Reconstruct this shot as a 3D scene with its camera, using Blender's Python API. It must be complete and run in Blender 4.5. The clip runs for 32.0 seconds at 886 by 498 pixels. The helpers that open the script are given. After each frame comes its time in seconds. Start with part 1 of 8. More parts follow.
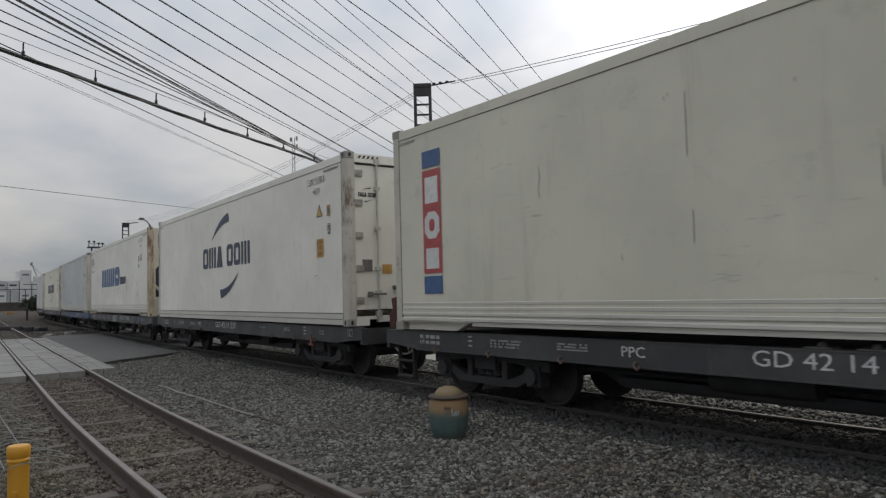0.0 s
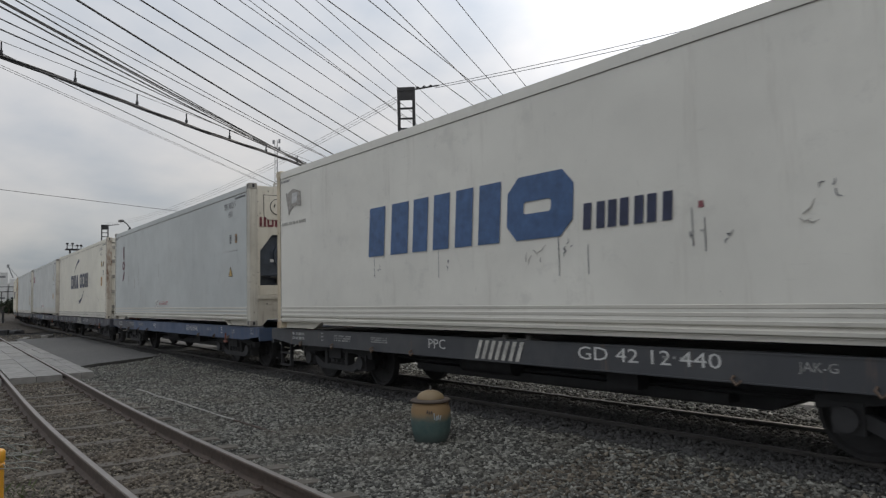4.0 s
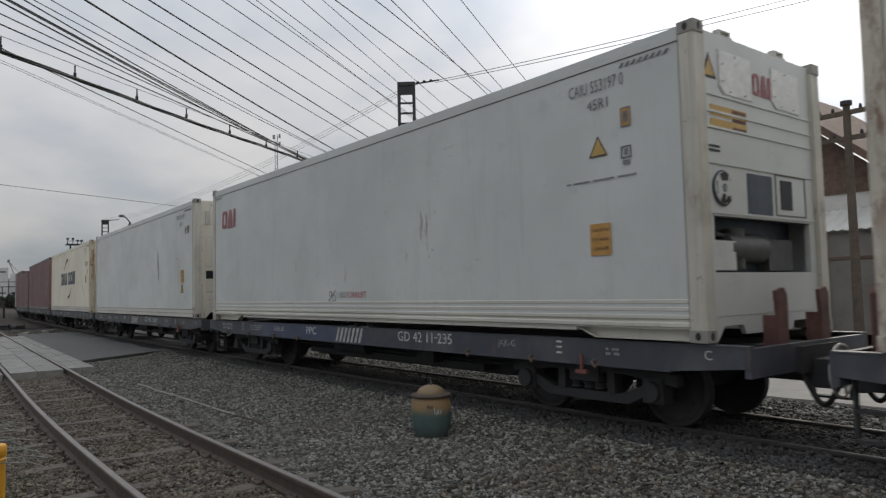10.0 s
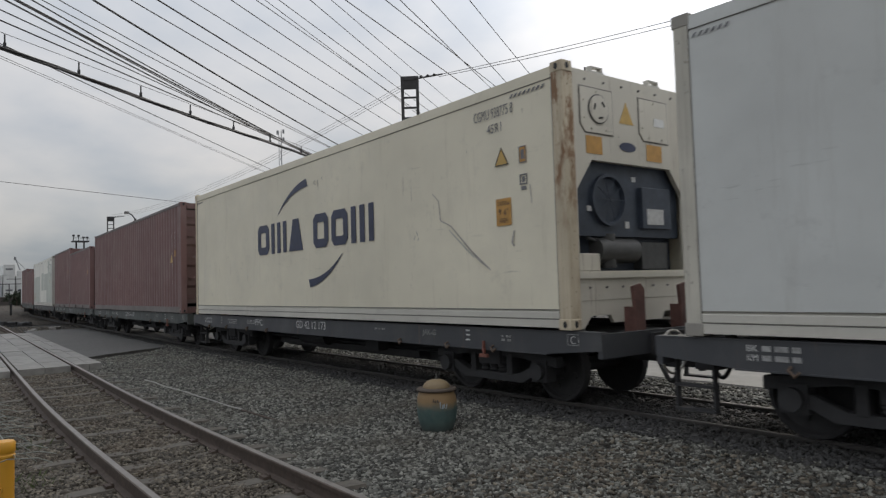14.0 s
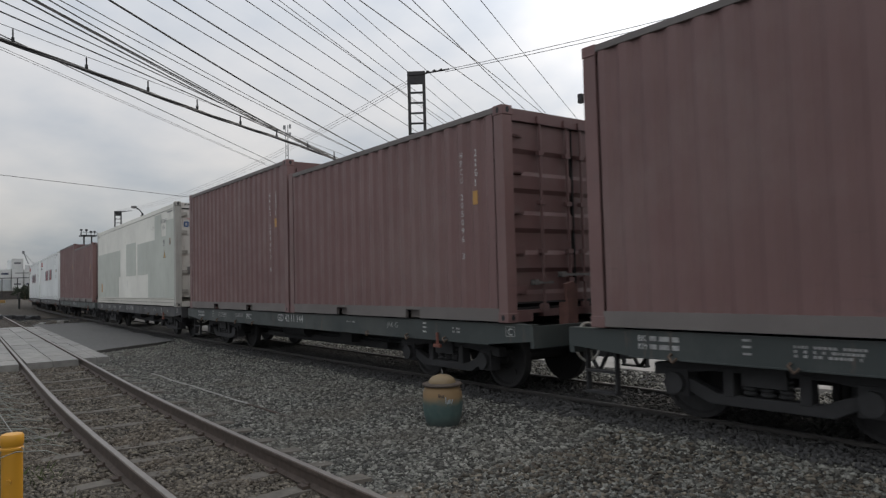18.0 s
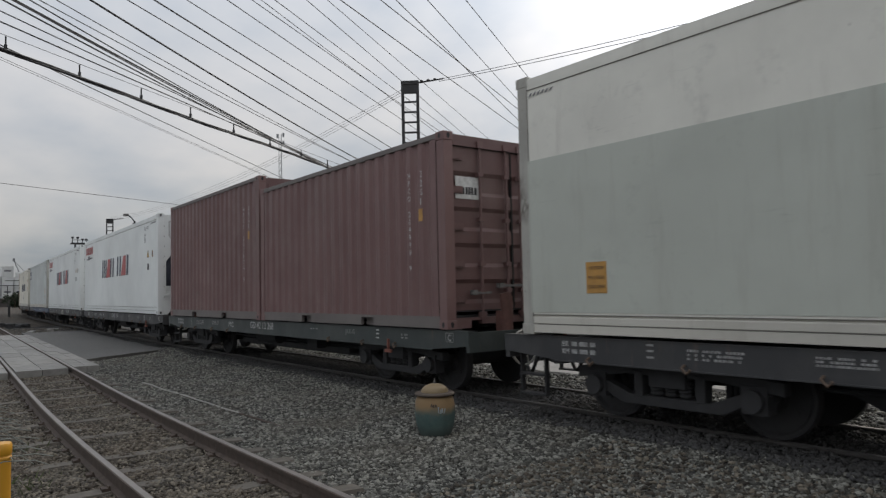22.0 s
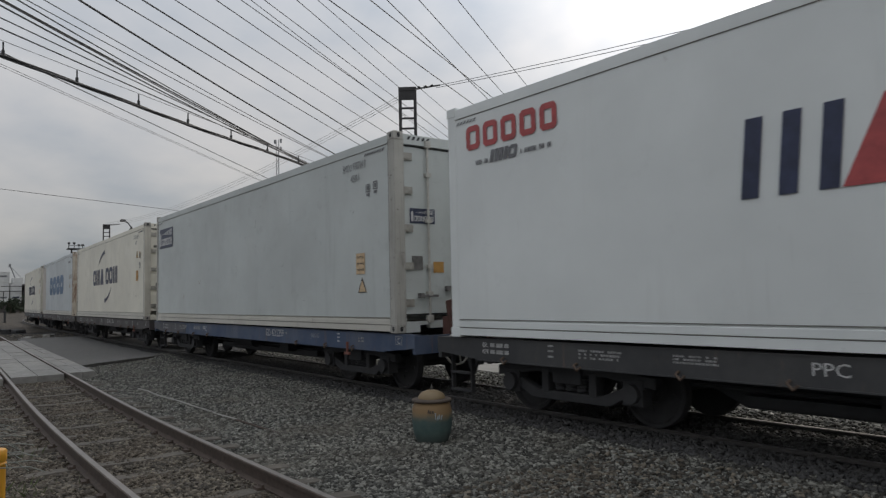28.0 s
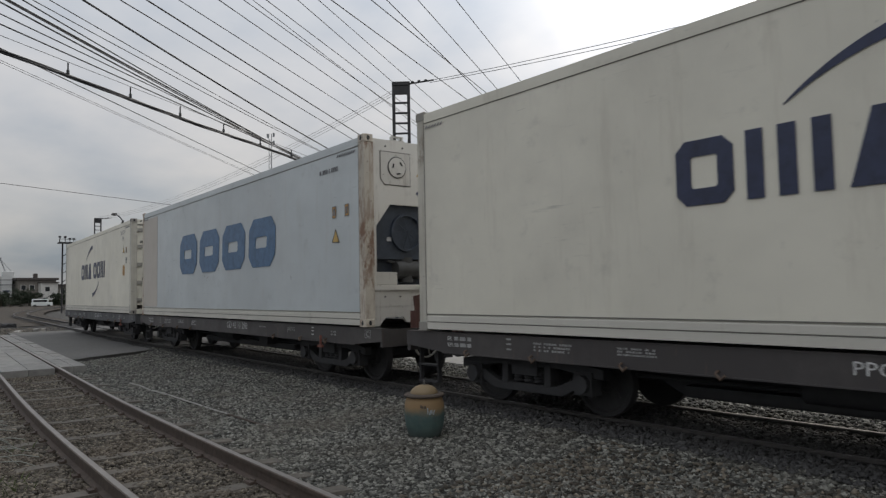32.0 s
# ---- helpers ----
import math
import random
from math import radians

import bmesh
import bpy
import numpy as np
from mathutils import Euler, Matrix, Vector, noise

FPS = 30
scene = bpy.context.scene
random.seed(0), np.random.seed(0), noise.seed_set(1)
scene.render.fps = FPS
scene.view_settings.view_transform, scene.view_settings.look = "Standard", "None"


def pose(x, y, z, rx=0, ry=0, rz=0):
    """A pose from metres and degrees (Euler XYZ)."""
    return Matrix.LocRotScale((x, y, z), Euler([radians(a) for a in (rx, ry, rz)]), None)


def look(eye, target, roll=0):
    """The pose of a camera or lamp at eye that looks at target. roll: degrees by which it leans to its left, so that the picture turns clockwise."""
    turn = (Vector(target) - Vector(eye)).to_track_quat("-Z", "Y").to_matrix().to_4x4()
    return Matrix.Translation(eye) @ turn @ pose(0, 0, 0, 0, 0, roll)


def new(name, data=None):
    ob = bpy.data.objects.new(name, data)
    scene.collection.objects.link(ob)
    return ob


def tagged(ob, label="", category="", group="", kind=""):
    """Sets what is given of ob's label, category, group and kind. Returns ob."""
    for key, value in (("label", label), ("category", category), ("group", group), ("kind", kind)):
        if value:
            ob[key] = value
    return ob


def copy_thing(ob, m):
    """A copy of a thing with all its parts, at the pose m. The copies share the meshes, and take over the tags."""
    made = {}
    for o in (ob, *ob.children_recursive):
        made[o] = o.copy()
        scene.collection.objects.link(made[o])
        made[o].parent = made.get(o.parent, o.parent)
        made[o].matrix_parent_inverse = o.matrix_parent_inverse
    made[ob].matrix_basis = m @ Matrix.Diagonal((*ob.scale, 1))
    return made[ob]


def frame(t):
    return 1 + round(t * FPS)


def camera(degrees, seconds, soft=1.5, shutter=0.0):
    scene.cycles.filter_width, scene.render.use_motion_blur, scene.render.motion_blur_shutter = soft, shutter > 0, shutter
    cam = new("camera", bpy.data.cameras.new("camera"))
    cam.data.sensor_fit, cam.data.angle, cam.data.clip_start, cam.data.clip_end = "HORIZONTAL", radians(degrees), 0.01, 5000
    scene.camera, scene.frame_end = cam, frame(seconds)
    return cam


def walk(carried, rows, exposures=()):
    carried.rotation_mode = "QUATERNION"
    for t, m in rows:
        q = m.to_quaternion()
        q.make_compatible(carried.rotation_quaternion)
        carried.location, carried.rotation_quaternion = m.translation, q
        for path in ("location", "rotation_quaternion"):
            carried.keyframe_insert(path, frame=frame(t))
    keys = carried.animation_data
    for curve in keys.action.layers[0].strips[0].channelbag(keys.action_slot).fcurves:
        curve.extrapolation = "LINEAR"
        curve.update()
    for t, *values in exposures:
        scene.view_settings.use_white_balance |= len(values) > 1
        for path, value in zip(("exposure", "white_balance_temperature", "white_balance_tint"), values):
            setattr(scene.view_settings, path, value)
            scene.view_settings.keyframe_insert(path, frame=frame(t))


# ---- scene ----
import itertools

EYE_Z = 1.41            # eye above the rail heads


def aim(yaw, pitch, roll):
    """The camera's pose: yaw to the left of +y, pitch up, roll, in degrees."""
    return pose(0, 0, EYE_Z, 0, 0, yaw) @ pose(0, 0, 0, 90 + pitch) @ pose(0, 0, 0, 0, 0, roll)


cam = camera(64.99, 32.0, soft=1.3, shutter=0.12)
walk(cam, [
    (0, aim(53.38, 3.62, -1.51)),
    (0.5, aim(53.52, 3.72, -1.69)),
    (1, aim(53.45, 3.53, -1.56)),
    (1.5, aim(53.31, 3.33, -1.54)),
    (2, aim(53.06, 3.25, -1.38)),
    (2.5, aim(52.56, 3.29, -1.34)),
    (3, aim(52.25, 3.57, -1.38)),
    (3.5, aim(51.91, 3.86, -1.38)),
    (5.5, aim(52.33, 4.05, -1.18)),
    (6, aim(52.40, 4.16, -1.27)),
    (6.5, aim(52.40, 4.17, -1.30)),
    (7, aim(52.49, 4.07, -1.58)),
    (7.5, aim(52.59, 3.89, -1.58)),
    (8, aim(52.37, 3.94, -1.46)),
    (8.5, aim(52.34, 4.10, -1.30)),
    (9, aim(52.34, 3.96, -1.40)),
    (9.5, aim(52.19, 3.82, -1.45)),
    (10, aim(52.00, 3.49, -1.34)),
    (10.5, aim(52.10, 3.37, -1.32)),
    (11, aim(52.28, 3.40, -1.36)),
    (11.5, aim(52.35, 3.50, -1.40)),
    (12, aim(52.26, 3.32, -1.55)),
    (12.5, aim(52.29, 3.17, -1.69)),
    (13, aim(52.32, 3.06, -1.41)),
    (13.5, aim(52.38, 3.12, -1.54)),
    (14, aim(52.39, 3.04, -1.70)),
    (14.5, aim(52.32, 2.85, -1.77)),
    (16.5, aim(52.65, 2.66, -1.60)),
    (17, aim(52.58, 2.67, -1.49)),
    (17.5, aim(52.55, 2.57, -1.56)),
    (18, aim(52.90, 2.67, -1.50)),
    (18.5, aim(52.89, 2.91, -1.13)),
    (19, aim(52.61, 3.13, -1.16)),
    (19.5, aim(52.36, 3.39, -1.27)),
    (20, aim(52.14, 3.40, -1.23)),
    (20.5, aim(52.06, 3.46, -1.24)),
    (21, aim(52.09, 3.46, -1.25)),
    (21.5, aim(52.12, 3.38, -1.31)),
    (22, aim(52.31, 3.40, -1.33)),
    (22.5, aim(52.75, 3.37, -1.40)),
    (23, aim(52.79, 3.42, -1.42)),
    (23.5, aim(52.64, 3.52, -1.10)),
    (24, aim(52.58, 3.65, -1.10)),
    (24.5, aim(52.36, 3.75, -1.26)),
    (25, aim(52.10, 3.83, -0.96)),
    (25.5, aim(52.18, 3.95, -0.97)),
    (27.5, aim(52.21, 3.97, -1.10)),
    (28, aim(52.07, 3.89, -1.28)),
    (28.5, aim(51.99, 3.70, -1.35)),
    (29, aim(52.08, 3.69, -1.07)),
    (29.5, aim(52.08, 3.75, -1.08)),
    (30, aim(51.99, 3.81, -0.88)),
    (30.5, aim(51.65, 3.79, -1.04)),
    (31, aim(51.41, 3.81, -0.99)),
    (31.5, aim(51.50, 3.67, -1.08)),
    (32, aim(51.50, 3.48, -1.10)),
], [(0, -0.28), (3, -0.16), (6, -0.36), (9, -0.29), (12, -0.22), (14, -0.20), (17, -0.07), (20, -0.29), (23, -0.22), (25, -0.43), (28, -0.44), (30, -0.38), (32, -0.32)])

# ---- sky, sun ----
SUN_AZ, SUN_EL = radians(20), radians(33)       # to the left of +y, above the horizon
sun_way = Vector((-math.sin(SUN_AZ) * math.cos(SUN_EL), math.cos(SUN_AZ) * math.cos(SUN_EL), math.sin(SUN_EL)))
world = bpy.data.worlds.new("overcast_sky")
scene.world = world
world.use_nodes = True


def build_sky():
    nt = world.node_tree
    n, l = nt.nodes, nt.links
    n.clear()
    out, bg = n.new("ShaderNodeOutputWorld"), n.new("ShaderNodeBackground")
    sky = n.new("ShaderNodeTexSky")
    sky.sky_type, sky.sun_disc = "NISHITA", False
    sky.sun_elevation, sky.sun_rotation = SUN_EL, -SUN_AZ
    sky.air_density, sky.dust_density = 1.0, 2.0
    co = n.new("ShaderNodeTexCoord")
    # flat cloud deck: direction divided by its height
    sep = n.new("ShaderNodeSeparateXYZ")
    l.new(co.outputs["Generated"], sep.inputs[0])
    zc = n.new("ShaderNodeMath"); zc.operation = "MAXIMUM"; zc.inputs[1].default_value = 0.0
    l.new(sep.outputs["Z"], zc.inputs[0])
    za = n.new("ShaderNodeMath"); za.operation = "ADD"; za.inputs[1].default_value = 0.34
    l.new(zc.outputs[0], za.inputs[0])
    dv = n.new("ShaderNodeVectorMath"); dv.operation = "DIVIDE"
    cz = n.new("ShaderNodeCombineXYZ")
    for k in range(3):
        l.new(za.outputs[0], cz.inputs[k])
    l.new(co.outputs["Generated"], dv.inputs[0]); l.new(cz.outputs[0], dv.inputs[1])
    big, fine = n.new("ShaderNodeTexNoise"), n.new("ShaderNodeTexNoise")
    big.inputs["Scale"].default_value, big.inputs["Detail"].default_value, big.inputs["Distortion"].default_value = 1.15, 4, 0.4
    fine.inputs["Scale"].default_value, fine.inputs["Detail"].default_value = 3.6, 6
    l.new(dv.outputs[0], big.inputs["Vector"]); l.new(dv.outputs[0], fine.inputs["Vector"])
    mixn = n.new("ShaderNodeMix"); mixn.inputs[0].default_value = 0.35
    l.new(big.outputs["Fac"], mixn.inputs[2]); l.new(fine.outputs["Fac"], mixn.inputs[3])
    ramp = n.new("ShaderNodeValToRGB")
    ramp.color_ramp.elements[0].position, ramp.color_ramp.elements[0].color = 0.36, (0.45, 0.52, 0.61, 1)
    ramp.color_ramp.elements[1].position, ramp.color_ramp.elements[1].color = 0.66, (0.972, 0.932, 0.90, 1)
    l.new(mixn.outputs[0], ramp.inputs[0])
    # overcast: brighter towards the zenith and round the veiled sun
    zen = n.new("ShaderNodeMapRange")
    zen.inputs[1].default_value, zen.inputs[2].default_value = 0.0, 1.0
    zen.inputs[3].default_value, zen.inputs[4].default_value = ZEN_LOW, ZEN_HIGH
    l.new(zc.outputs[0], zen.inputs[0])
    dot = n.new("ShaderNodeVectorMath"); dot.operation = "DOT_PRODUCT"; dot.inputs[1].default_value = sun_way
    l.new(co.outputs["Generated"], dot.inputs[0])
    dm = n.new("ShaderNodeMath"); dm.operation = "MAXIMUM"; dm.inputs[1].default_value = 0.0
    l.new(dot.outputs["Value"], dm.inputs[0])
    pw = n.new("ShaderNodeMath"); pw.operation = "POWER"; pw.inputs[1].default_value = 18.0
    l.new(dm.outputs[0], pw.inputs[0])
    sc = n.new("ShaderNodeMath"); sc.operation = "MULTIPLY_ADD"; sc.inputs[1].default_value = VEIL
    l.new(pw.outputs[0], sc.inputs[0]); l.new(zen.outputs[0], sc.inputs[2])
    mul = n.new("ShaderNodeVectorMath"); mul.operation = "SCALE"
    l.new(ramp.outputs[0], mul.inputs[0]); l.new(sc.outputs[0], mul.inputs["Scale"])
    # a little of the clear sky's blue under the deck
    sks = n.new("ShaderNodeVectorMath"); sks.operation = "SCALE"; sks.inputs["Scale"].default_value = 0.02
    l.new(sky.outputs[0], sks.inputs[0])
    add = n.new("ShaderNodeVectorMath"); add.operation = "ADD"
    l.new(mul.outputs[0], add.inputs[0]); l.new(sks.outputs[0], add.inputs[1])
    l.new(add.outputs[0], bg.inputs[0]); bg.inputs[1].default_value = SKY_STRENGTH
    l.new(bg.outputs[0], out.inputs[0])


ZEN_LOW, ZEN_HIGH, VEIL, SKY_STRENGTH = 0.54, 2.2, 2.3, 0.86
build_sky()
sun = new("sun", bpy.data.lights.new("sun", "SUN"))
sun.data.energy, sun.data.angle, sun.data.color = 1.0, radians(18), (1.0, 0.90, 0.76)
sun.matrix_world = look((0, 0, 0), tuple(-sun_way))

# ---- materials ----
MATS = {}


def nodes_of(name):
    m = bpy.data.materials.new(name)
    m.use_nodes = True
    nt = m.node_tree
    return m, nt, nt.nodes["Principled BSDF"]


def noise_node(nt, scale, detail=4, stretch=None, seeded=True, rough=0.55):
    """Noise in object space, with an offset of its own for each object."""
    n, l = nt.nodes, nt.links
    co = n.new("ShaderNodeTexCoord")
    src = co.outputs["Object"]
    if stretch:
        mp = n.new("ShaderNodeMapping"); mp.inputs["Scale"].default_value = stretch
        l.new(src, mp.inputs[0]); src = mp.outputs[0]
    if seeded:
        info = n.new("ShaderNodeObjectInfo")
        mm = n.new("ShaderNodeMath"); mm.operation = "MULTIPLY"; mm.inputs[1].default_value = 37.0
        l.new(info.outputs["Random"], mm.inputs[0])
        ad = n.new("ShaderNodeVectorMath"); ad.operation = "ADD"
        l.new(src, ad.inputs[0]); l.new(mm.outputs[0], ad.inputs[1]); src = ad.outputs[0]
    t = n.new("ShaderNodeTexNoise")
    t.inputs["Scale"].default_value, t.inputs["Detail"].default_value, t.inputs["Roughness"].default_value = scale, detail, rough
    l.new(src, t.inputs["Vector"])
    return t.outputs["Fac"]


def ramp_node(nt, fac, lo, hi, v0=0.0, v1=1.0):
    r = nt.nodes.new("ShaderNodeMapRange")
    r.inputs[1].default_value, r.inputs[2].default_value, r.inputs[3].default_value, r.inputs[4].default_value = lo, hi, v0, v1
    nt.links.new(fac, r.inputs[0])
    return r.outputs[0]


def mix_node(nt, fac, a, b):
    m = nt.nodes.new("ShaderNodeMix"); m.data_type = "RGBA"
    for sock, v in ((m.inputs[6], a), (m.inputs[7], b)):
        if isinstance(v, tuple):
            sock.default_value = (*v, 1)
        else:
            nt.links.new(v, sock)
    if isinstance(fac, float):
        m.inputs[0].default_value = fac
    else:
        nt.links.new(fac, m.inputs[0])
    return m.outputs[2]


def bump_node(nt, p, height, strength, distance=0.01):
    b = nt.nodes.new("ShaderNodeBump")
    b.inputs["Strength"].default_value, b.inputs["Distance"].default_value = strength, distance
    nt.links.new(height, b.inputs["Height"]); nt.links.new(b.outputs[0], p.inputs["Normal"])


def paint(name, color, dirt=0.5, rough=0.45, streak=(0.23, 0.20, 0.16), rust=0.0, gloss=0.5):
    """Weathered paint: broad fading, grime, vertical dirt streaks, scuffs, chips, rust."""
    if name in MATS:
        return MATS[name]
    m, nt, p = nodes_of(name)
    fade = ramp_node(nt, noise_node(nt, 0.45, 4), 0.3, 0.7)
    c = mix_node(nt, fade, tuple(v * 0.86 for v in color), tuple(min(1, v * 1.05) for v in color))
    grime = ramp_node(nt, noise_node(nt, 0.8, 8, (0.9, 0.9, 0.7), rough=0.68), 0.48, 0.74, 0.0, 0.42 * dirt)
    c = mix_node(nt, grime, c, tuple(0.55 * v + 0.14 * w for v, w in zip(color, (1.0, 0.95, 0.86))))
    st = ramp_node(nt, noise_node(nt, 1.0, 7, (3.4, 3.4, 0.34), rough=0.72), 0.56, 0.82, 0.0, 0.36 * dirt)
    c = mix_node(nt, st, c, streak)
    thin = ramp_node(nt, noise_node(nt, 1.0, 4, (26, 26, 0.55), rough=0.6), 0.66, 0.76, 0.0, 0.5 * dirt)
    gate = ramp_node(nt, noise_node(nt, 1.1, 4), 0.56, 0.68)
    both = nt.nodes.new("ShaderNodeMath"); both.operation = "MULTIPLY"
    nt.links.new(thin, both.inputs[0]); nt.links.new(gate, both.inputs[1])
    c = mix_node(nt, both.outputs[0], c, tuple(v * 0.55 for v in streak))
    film = ramp_node(nt, noise_node(nt, 1.6, 5, (0.8, 0.8, 1.3)), 0.5, 0.85, 0.0, 0.35 * dirt)
    c = mix_node(nt, film, c, tuple(v * 0.72 for v in color))
    smudge = ramp_node(nt, noise_node(nt, 2.3, 8, rough=0.72), 0.58, 0.68, 0.0, 0.30 * dirt)
    c = mix_node(nt, smudge, c, tuple(0.5 * v + 0.05 for v in color))
    scuff = ramp_node(nt, noise_node(nt, 1.0, 6, (2.2, 2.2, 17), rough=0.7), 0.60, 0.70, 0.0, 0.55 * dirt)
    where = ramp_node(nt, noise_node(nt, 0.7, 3, (1, 1, 1.6)), 0.54, 0.64)
    rub = nt.nodes.new("ShaderNodeMath"); rub.operation = "MULTIPLY"
    nt.links.new(scuff, rub.inputs[0]); nt.links.new(where, rub.inputs[1])
    c = mix_node(nt, rub.outputs[0], c, tuple(0.45 * v + 0.03 for v in color))
    spot = ramp_node(nt, noise_node(nt, 7.0, 5, (1, 1, 0.6), rough=0.7), 0.69, 0.75, 0.0, 0.65 * dirt)
    c = mix_node(nt, spot, c, (0.12, 0.105, 0.09))
    if rust:
        ru = ramp_node(nt, noise_node(nt, 3.2, 7, (3.2, 3.2, 0.28), rough=0.72), 0.66 - 0.2 * rust, 0.80 - 0.2 * rust, 0.0, 0.8)
        c = mix_node(nt, ru, c, (0.16, 0.105, 0.078))
    nt.links.new(c, p.inputs["Base Color"])
    nt.links.new(ramp_node(nt, noise_node(nt, 2.0, 4), 0.3, 0.7, rough - 0.08, rough + 0.15), p.inputs["Roughness"])
    p.inputs["Specular IOR Level"].default_value = gloss
    bump_node(nt, p, noise_node(nt, 1.3, 3, (1, 1, 0.5)), 0.12, 0.02)
    MATS[name] = m
    return m


def post_paint(name, color, rust=0.5, rust_color=(0.20, 0.115, 0.075)):
    """Corner-post paint: pale flaking coat with patches and runs of rust."""
    m, nt, p = nodes_of(name)
    c = mix_node(nt, ramp_node(nt, noise_node(nt, 1.4, 5), 0.3, 0.7), tuple(v * 0.72 for v in color), color)
    run = ramp_node(nt, noise_node(nt, 1.0, 6, (24, 24, 0.8), rough=0.7), 0.50, 0.72, 0.0, 0.75)
    c = mix_node(nt, run, c, tuple(0.4 * v + 0.6 * w for v, w in zip(color, rust_color)))
    zone = ramp_node(nt, noise_node(nt, 0.9, 3), 0.62 - 0.25 * rust, 0.70 - 0.12 * rust)
    patch = ramp_node(nt, noise_node(nt, 5.0, 8, (1.6, 1.6, 0.5), rough=0.75), 0.46, 0.56)
    both = nt.nodes.new("ShaderNodeMath"); both.operation = "MULTIPLY"
    nt.links.new(zone, both.inputs[0]); nt.links.new(patch, both.inputs[1])
    c = mix_node(nt, both.outputs[0], c, rust_color)
    spot = ramp_node(nt, noise_node(nt, 14.0, 5, rough=0.7), 0.62, 0.70, 0.0, 0.7)
    c = mix_node(nt, spot, c, tuple(v * 0.35 for v in rust_color))
    nt.links.new(c, p.inputs["Base Color"])
    p.inputs["Roughness"].default_value = 0.65
    bump_node(nt, p, noise_node(nt, 9.0, 4), 0.25, 0.01)
    return m


def plain(name, color, rough=0.6, metal=0.0, var=0.25, scale=8.0, bump=0.1, gloss=0.5, random_tone=0.0):
    """A matt material with grain at two scales; random_tone darkens some objects."""
    if name in MATS:
        return MATS[name]
    m, nt, p = nodes_of(name)
    f = ramp_node(nt, noise_node(nt, scale, 6, rough=0.65), 0.3, 0.7)
    c = mix_node(nt, f, tuple(v * (1 - var) for v in color), tuple(min(1, v * (1 + var)) for v in color))
    g = ramp_node(nt, noise_node(nt, scale * 0.12, 3), 0.35, 0.75, 0.0, 0.4)
    c = mix_node(nt, g, c, tuple(v * 0.7 for v in color))
    if random_tone:
        info = nt.nodes.new("ShaderNodeObjectInfo")
        c = mix_node(nt, ramp_node(nt, info.outputs["Random"], 0.2, 1.0, 0.0, random_tone * 1.6), c, tuple(v * 0.5 for v in color))
    nt.links.new(c, p.inputs["Base Color"])
    p.inputs["Roughness"].default_value, p.inputs["Metallic"].default_value = rough, metal
    p.inputs["Specular IOR Level"].default_value = gloss
    if bump:
        bump_node(nt, p, noise_node(nt, scale * 2, 5), bump, 0.01)
    MATS[name] = m
    return m


def ground_material(name, dark, light, scale, patch=(0.0, 0.0, 0.0), patch_amount=0.0, bump=0.8, rough=0.9):
    """Crushed stone or soil: cells of stones, dust patches, joints darkened as shaded gaps."""
    m, nt, p = nodes_of(name)
    n, l = nt.nodes, nt.links
    co = n.new("ShaderNodeTexCoord")
    vo = n.new("ShaderNodeTexVoronoi"); vo.inputs["Scale"].default_value = scale
    l.new(co.outputs["Object"], vo.inputs["Vector"])
    sepc = n.new("ShaderNodeSeparateColor"); l.new(vo.outputs["Color"], sepc.inputs[0])
    c = mix_node(nt, sepc.outputs[0], dark, light)
    # cell edges go dark, like the shade between stones
    edge = ramp_node(nt, vo.outputs["Distance"], 0.25, 0.75, 0.0, 0.75)
    c = mix_node(nt, edge, c, tuple(v * 0.25 for v in dark))
    big = ramp_node(nt, noise_node(nt, 0.6, 5, seeded=False), 0.4, 0.7, 0.0, patch_amount)
    c = mix_node(nt, big, c, patch)
    l.new(c, p.inputs["Base Color"])
    p.inputs["Roughness"].default_value = rough
    p.inputs["Specular IOR Level"].default_value = 0.25
    inv = ramp_node(nt, vo.outputs["Distance"], 0.0, 0.8, 1.0, 0.0)
    bump_node(nt, p, inv, bump, 0.03)
    return m


def stone_material(name, dark, light, tint):
    m, nt, p = nodes_of(name)
    g = nt.nodes.new("ShaderNodeNewGeometry")
    sq = nt.nodes.new("ShaderNodeMath"); sq.operation = "POWER"; sq.inputs[1].default_value = 1.7
    nt.links.new(g.outputs["Random Per Island"], sq.inputs[0])
    c = mix_node(nt, sq.outputs[0], dark, light)
    f = ramp_node(nt, noise_node(nt, 1.1, 5, seeded=False), 0.45, 0.70, 0.0, 0.45)
    c = mix_node(nt, f, c, tint)
    s = ramp_node(nt, noise_node(nt, 60, 4, seeded=False), 0.3, 0.7, 0.0, 0.3)
    c = mix_node(nt, s, c, tuple(v * 0.6 for v in dark))
    nt.links.new(c, p.inputs["Base Color"])
    p.inputs["Roughness"].default_value = 0.8
    p.inputs["Specular IOR Level"].default_value = 0.4
    return m


STEEL_DARK = plain("oily_black_steel", (0.043, 0.043, 0.045), 0.75, 0.0, 0.18, 5, 0.2, 0.3)
WHEEL_STEEL = plain("worn_wheel_steel", (0.041, 0.040, 0.041), 0.7, 0.0, 0.18, 9, 0.15, 0.3)
RUST_BROWN = plain("red_oxide_steel", (0.125, 0.060, 0.050), 0.7, 0.0, 0.35, 6, 0.2)
CAST_GREY = plain("casting_grey_steel", (0.15, 0.145, 0.14), 0.6, 0.1, 0.45, 9, 0.25)
DOOR_STEEL = plain("galvanised_lock_steel", (0.48, 0.465, 0.425), 0.5, 0.15, 0.25, 9, 0.1)
GASKET = plain("black_rubber", (0.02, 0.02, 0.02), 0.7, 0, 0.2, 9, 0.05)
BLACK_MARK = plain("black_marking", (0.025, 0.026, 0.03), 0.5, 0, 0.2, 20, 0.0)
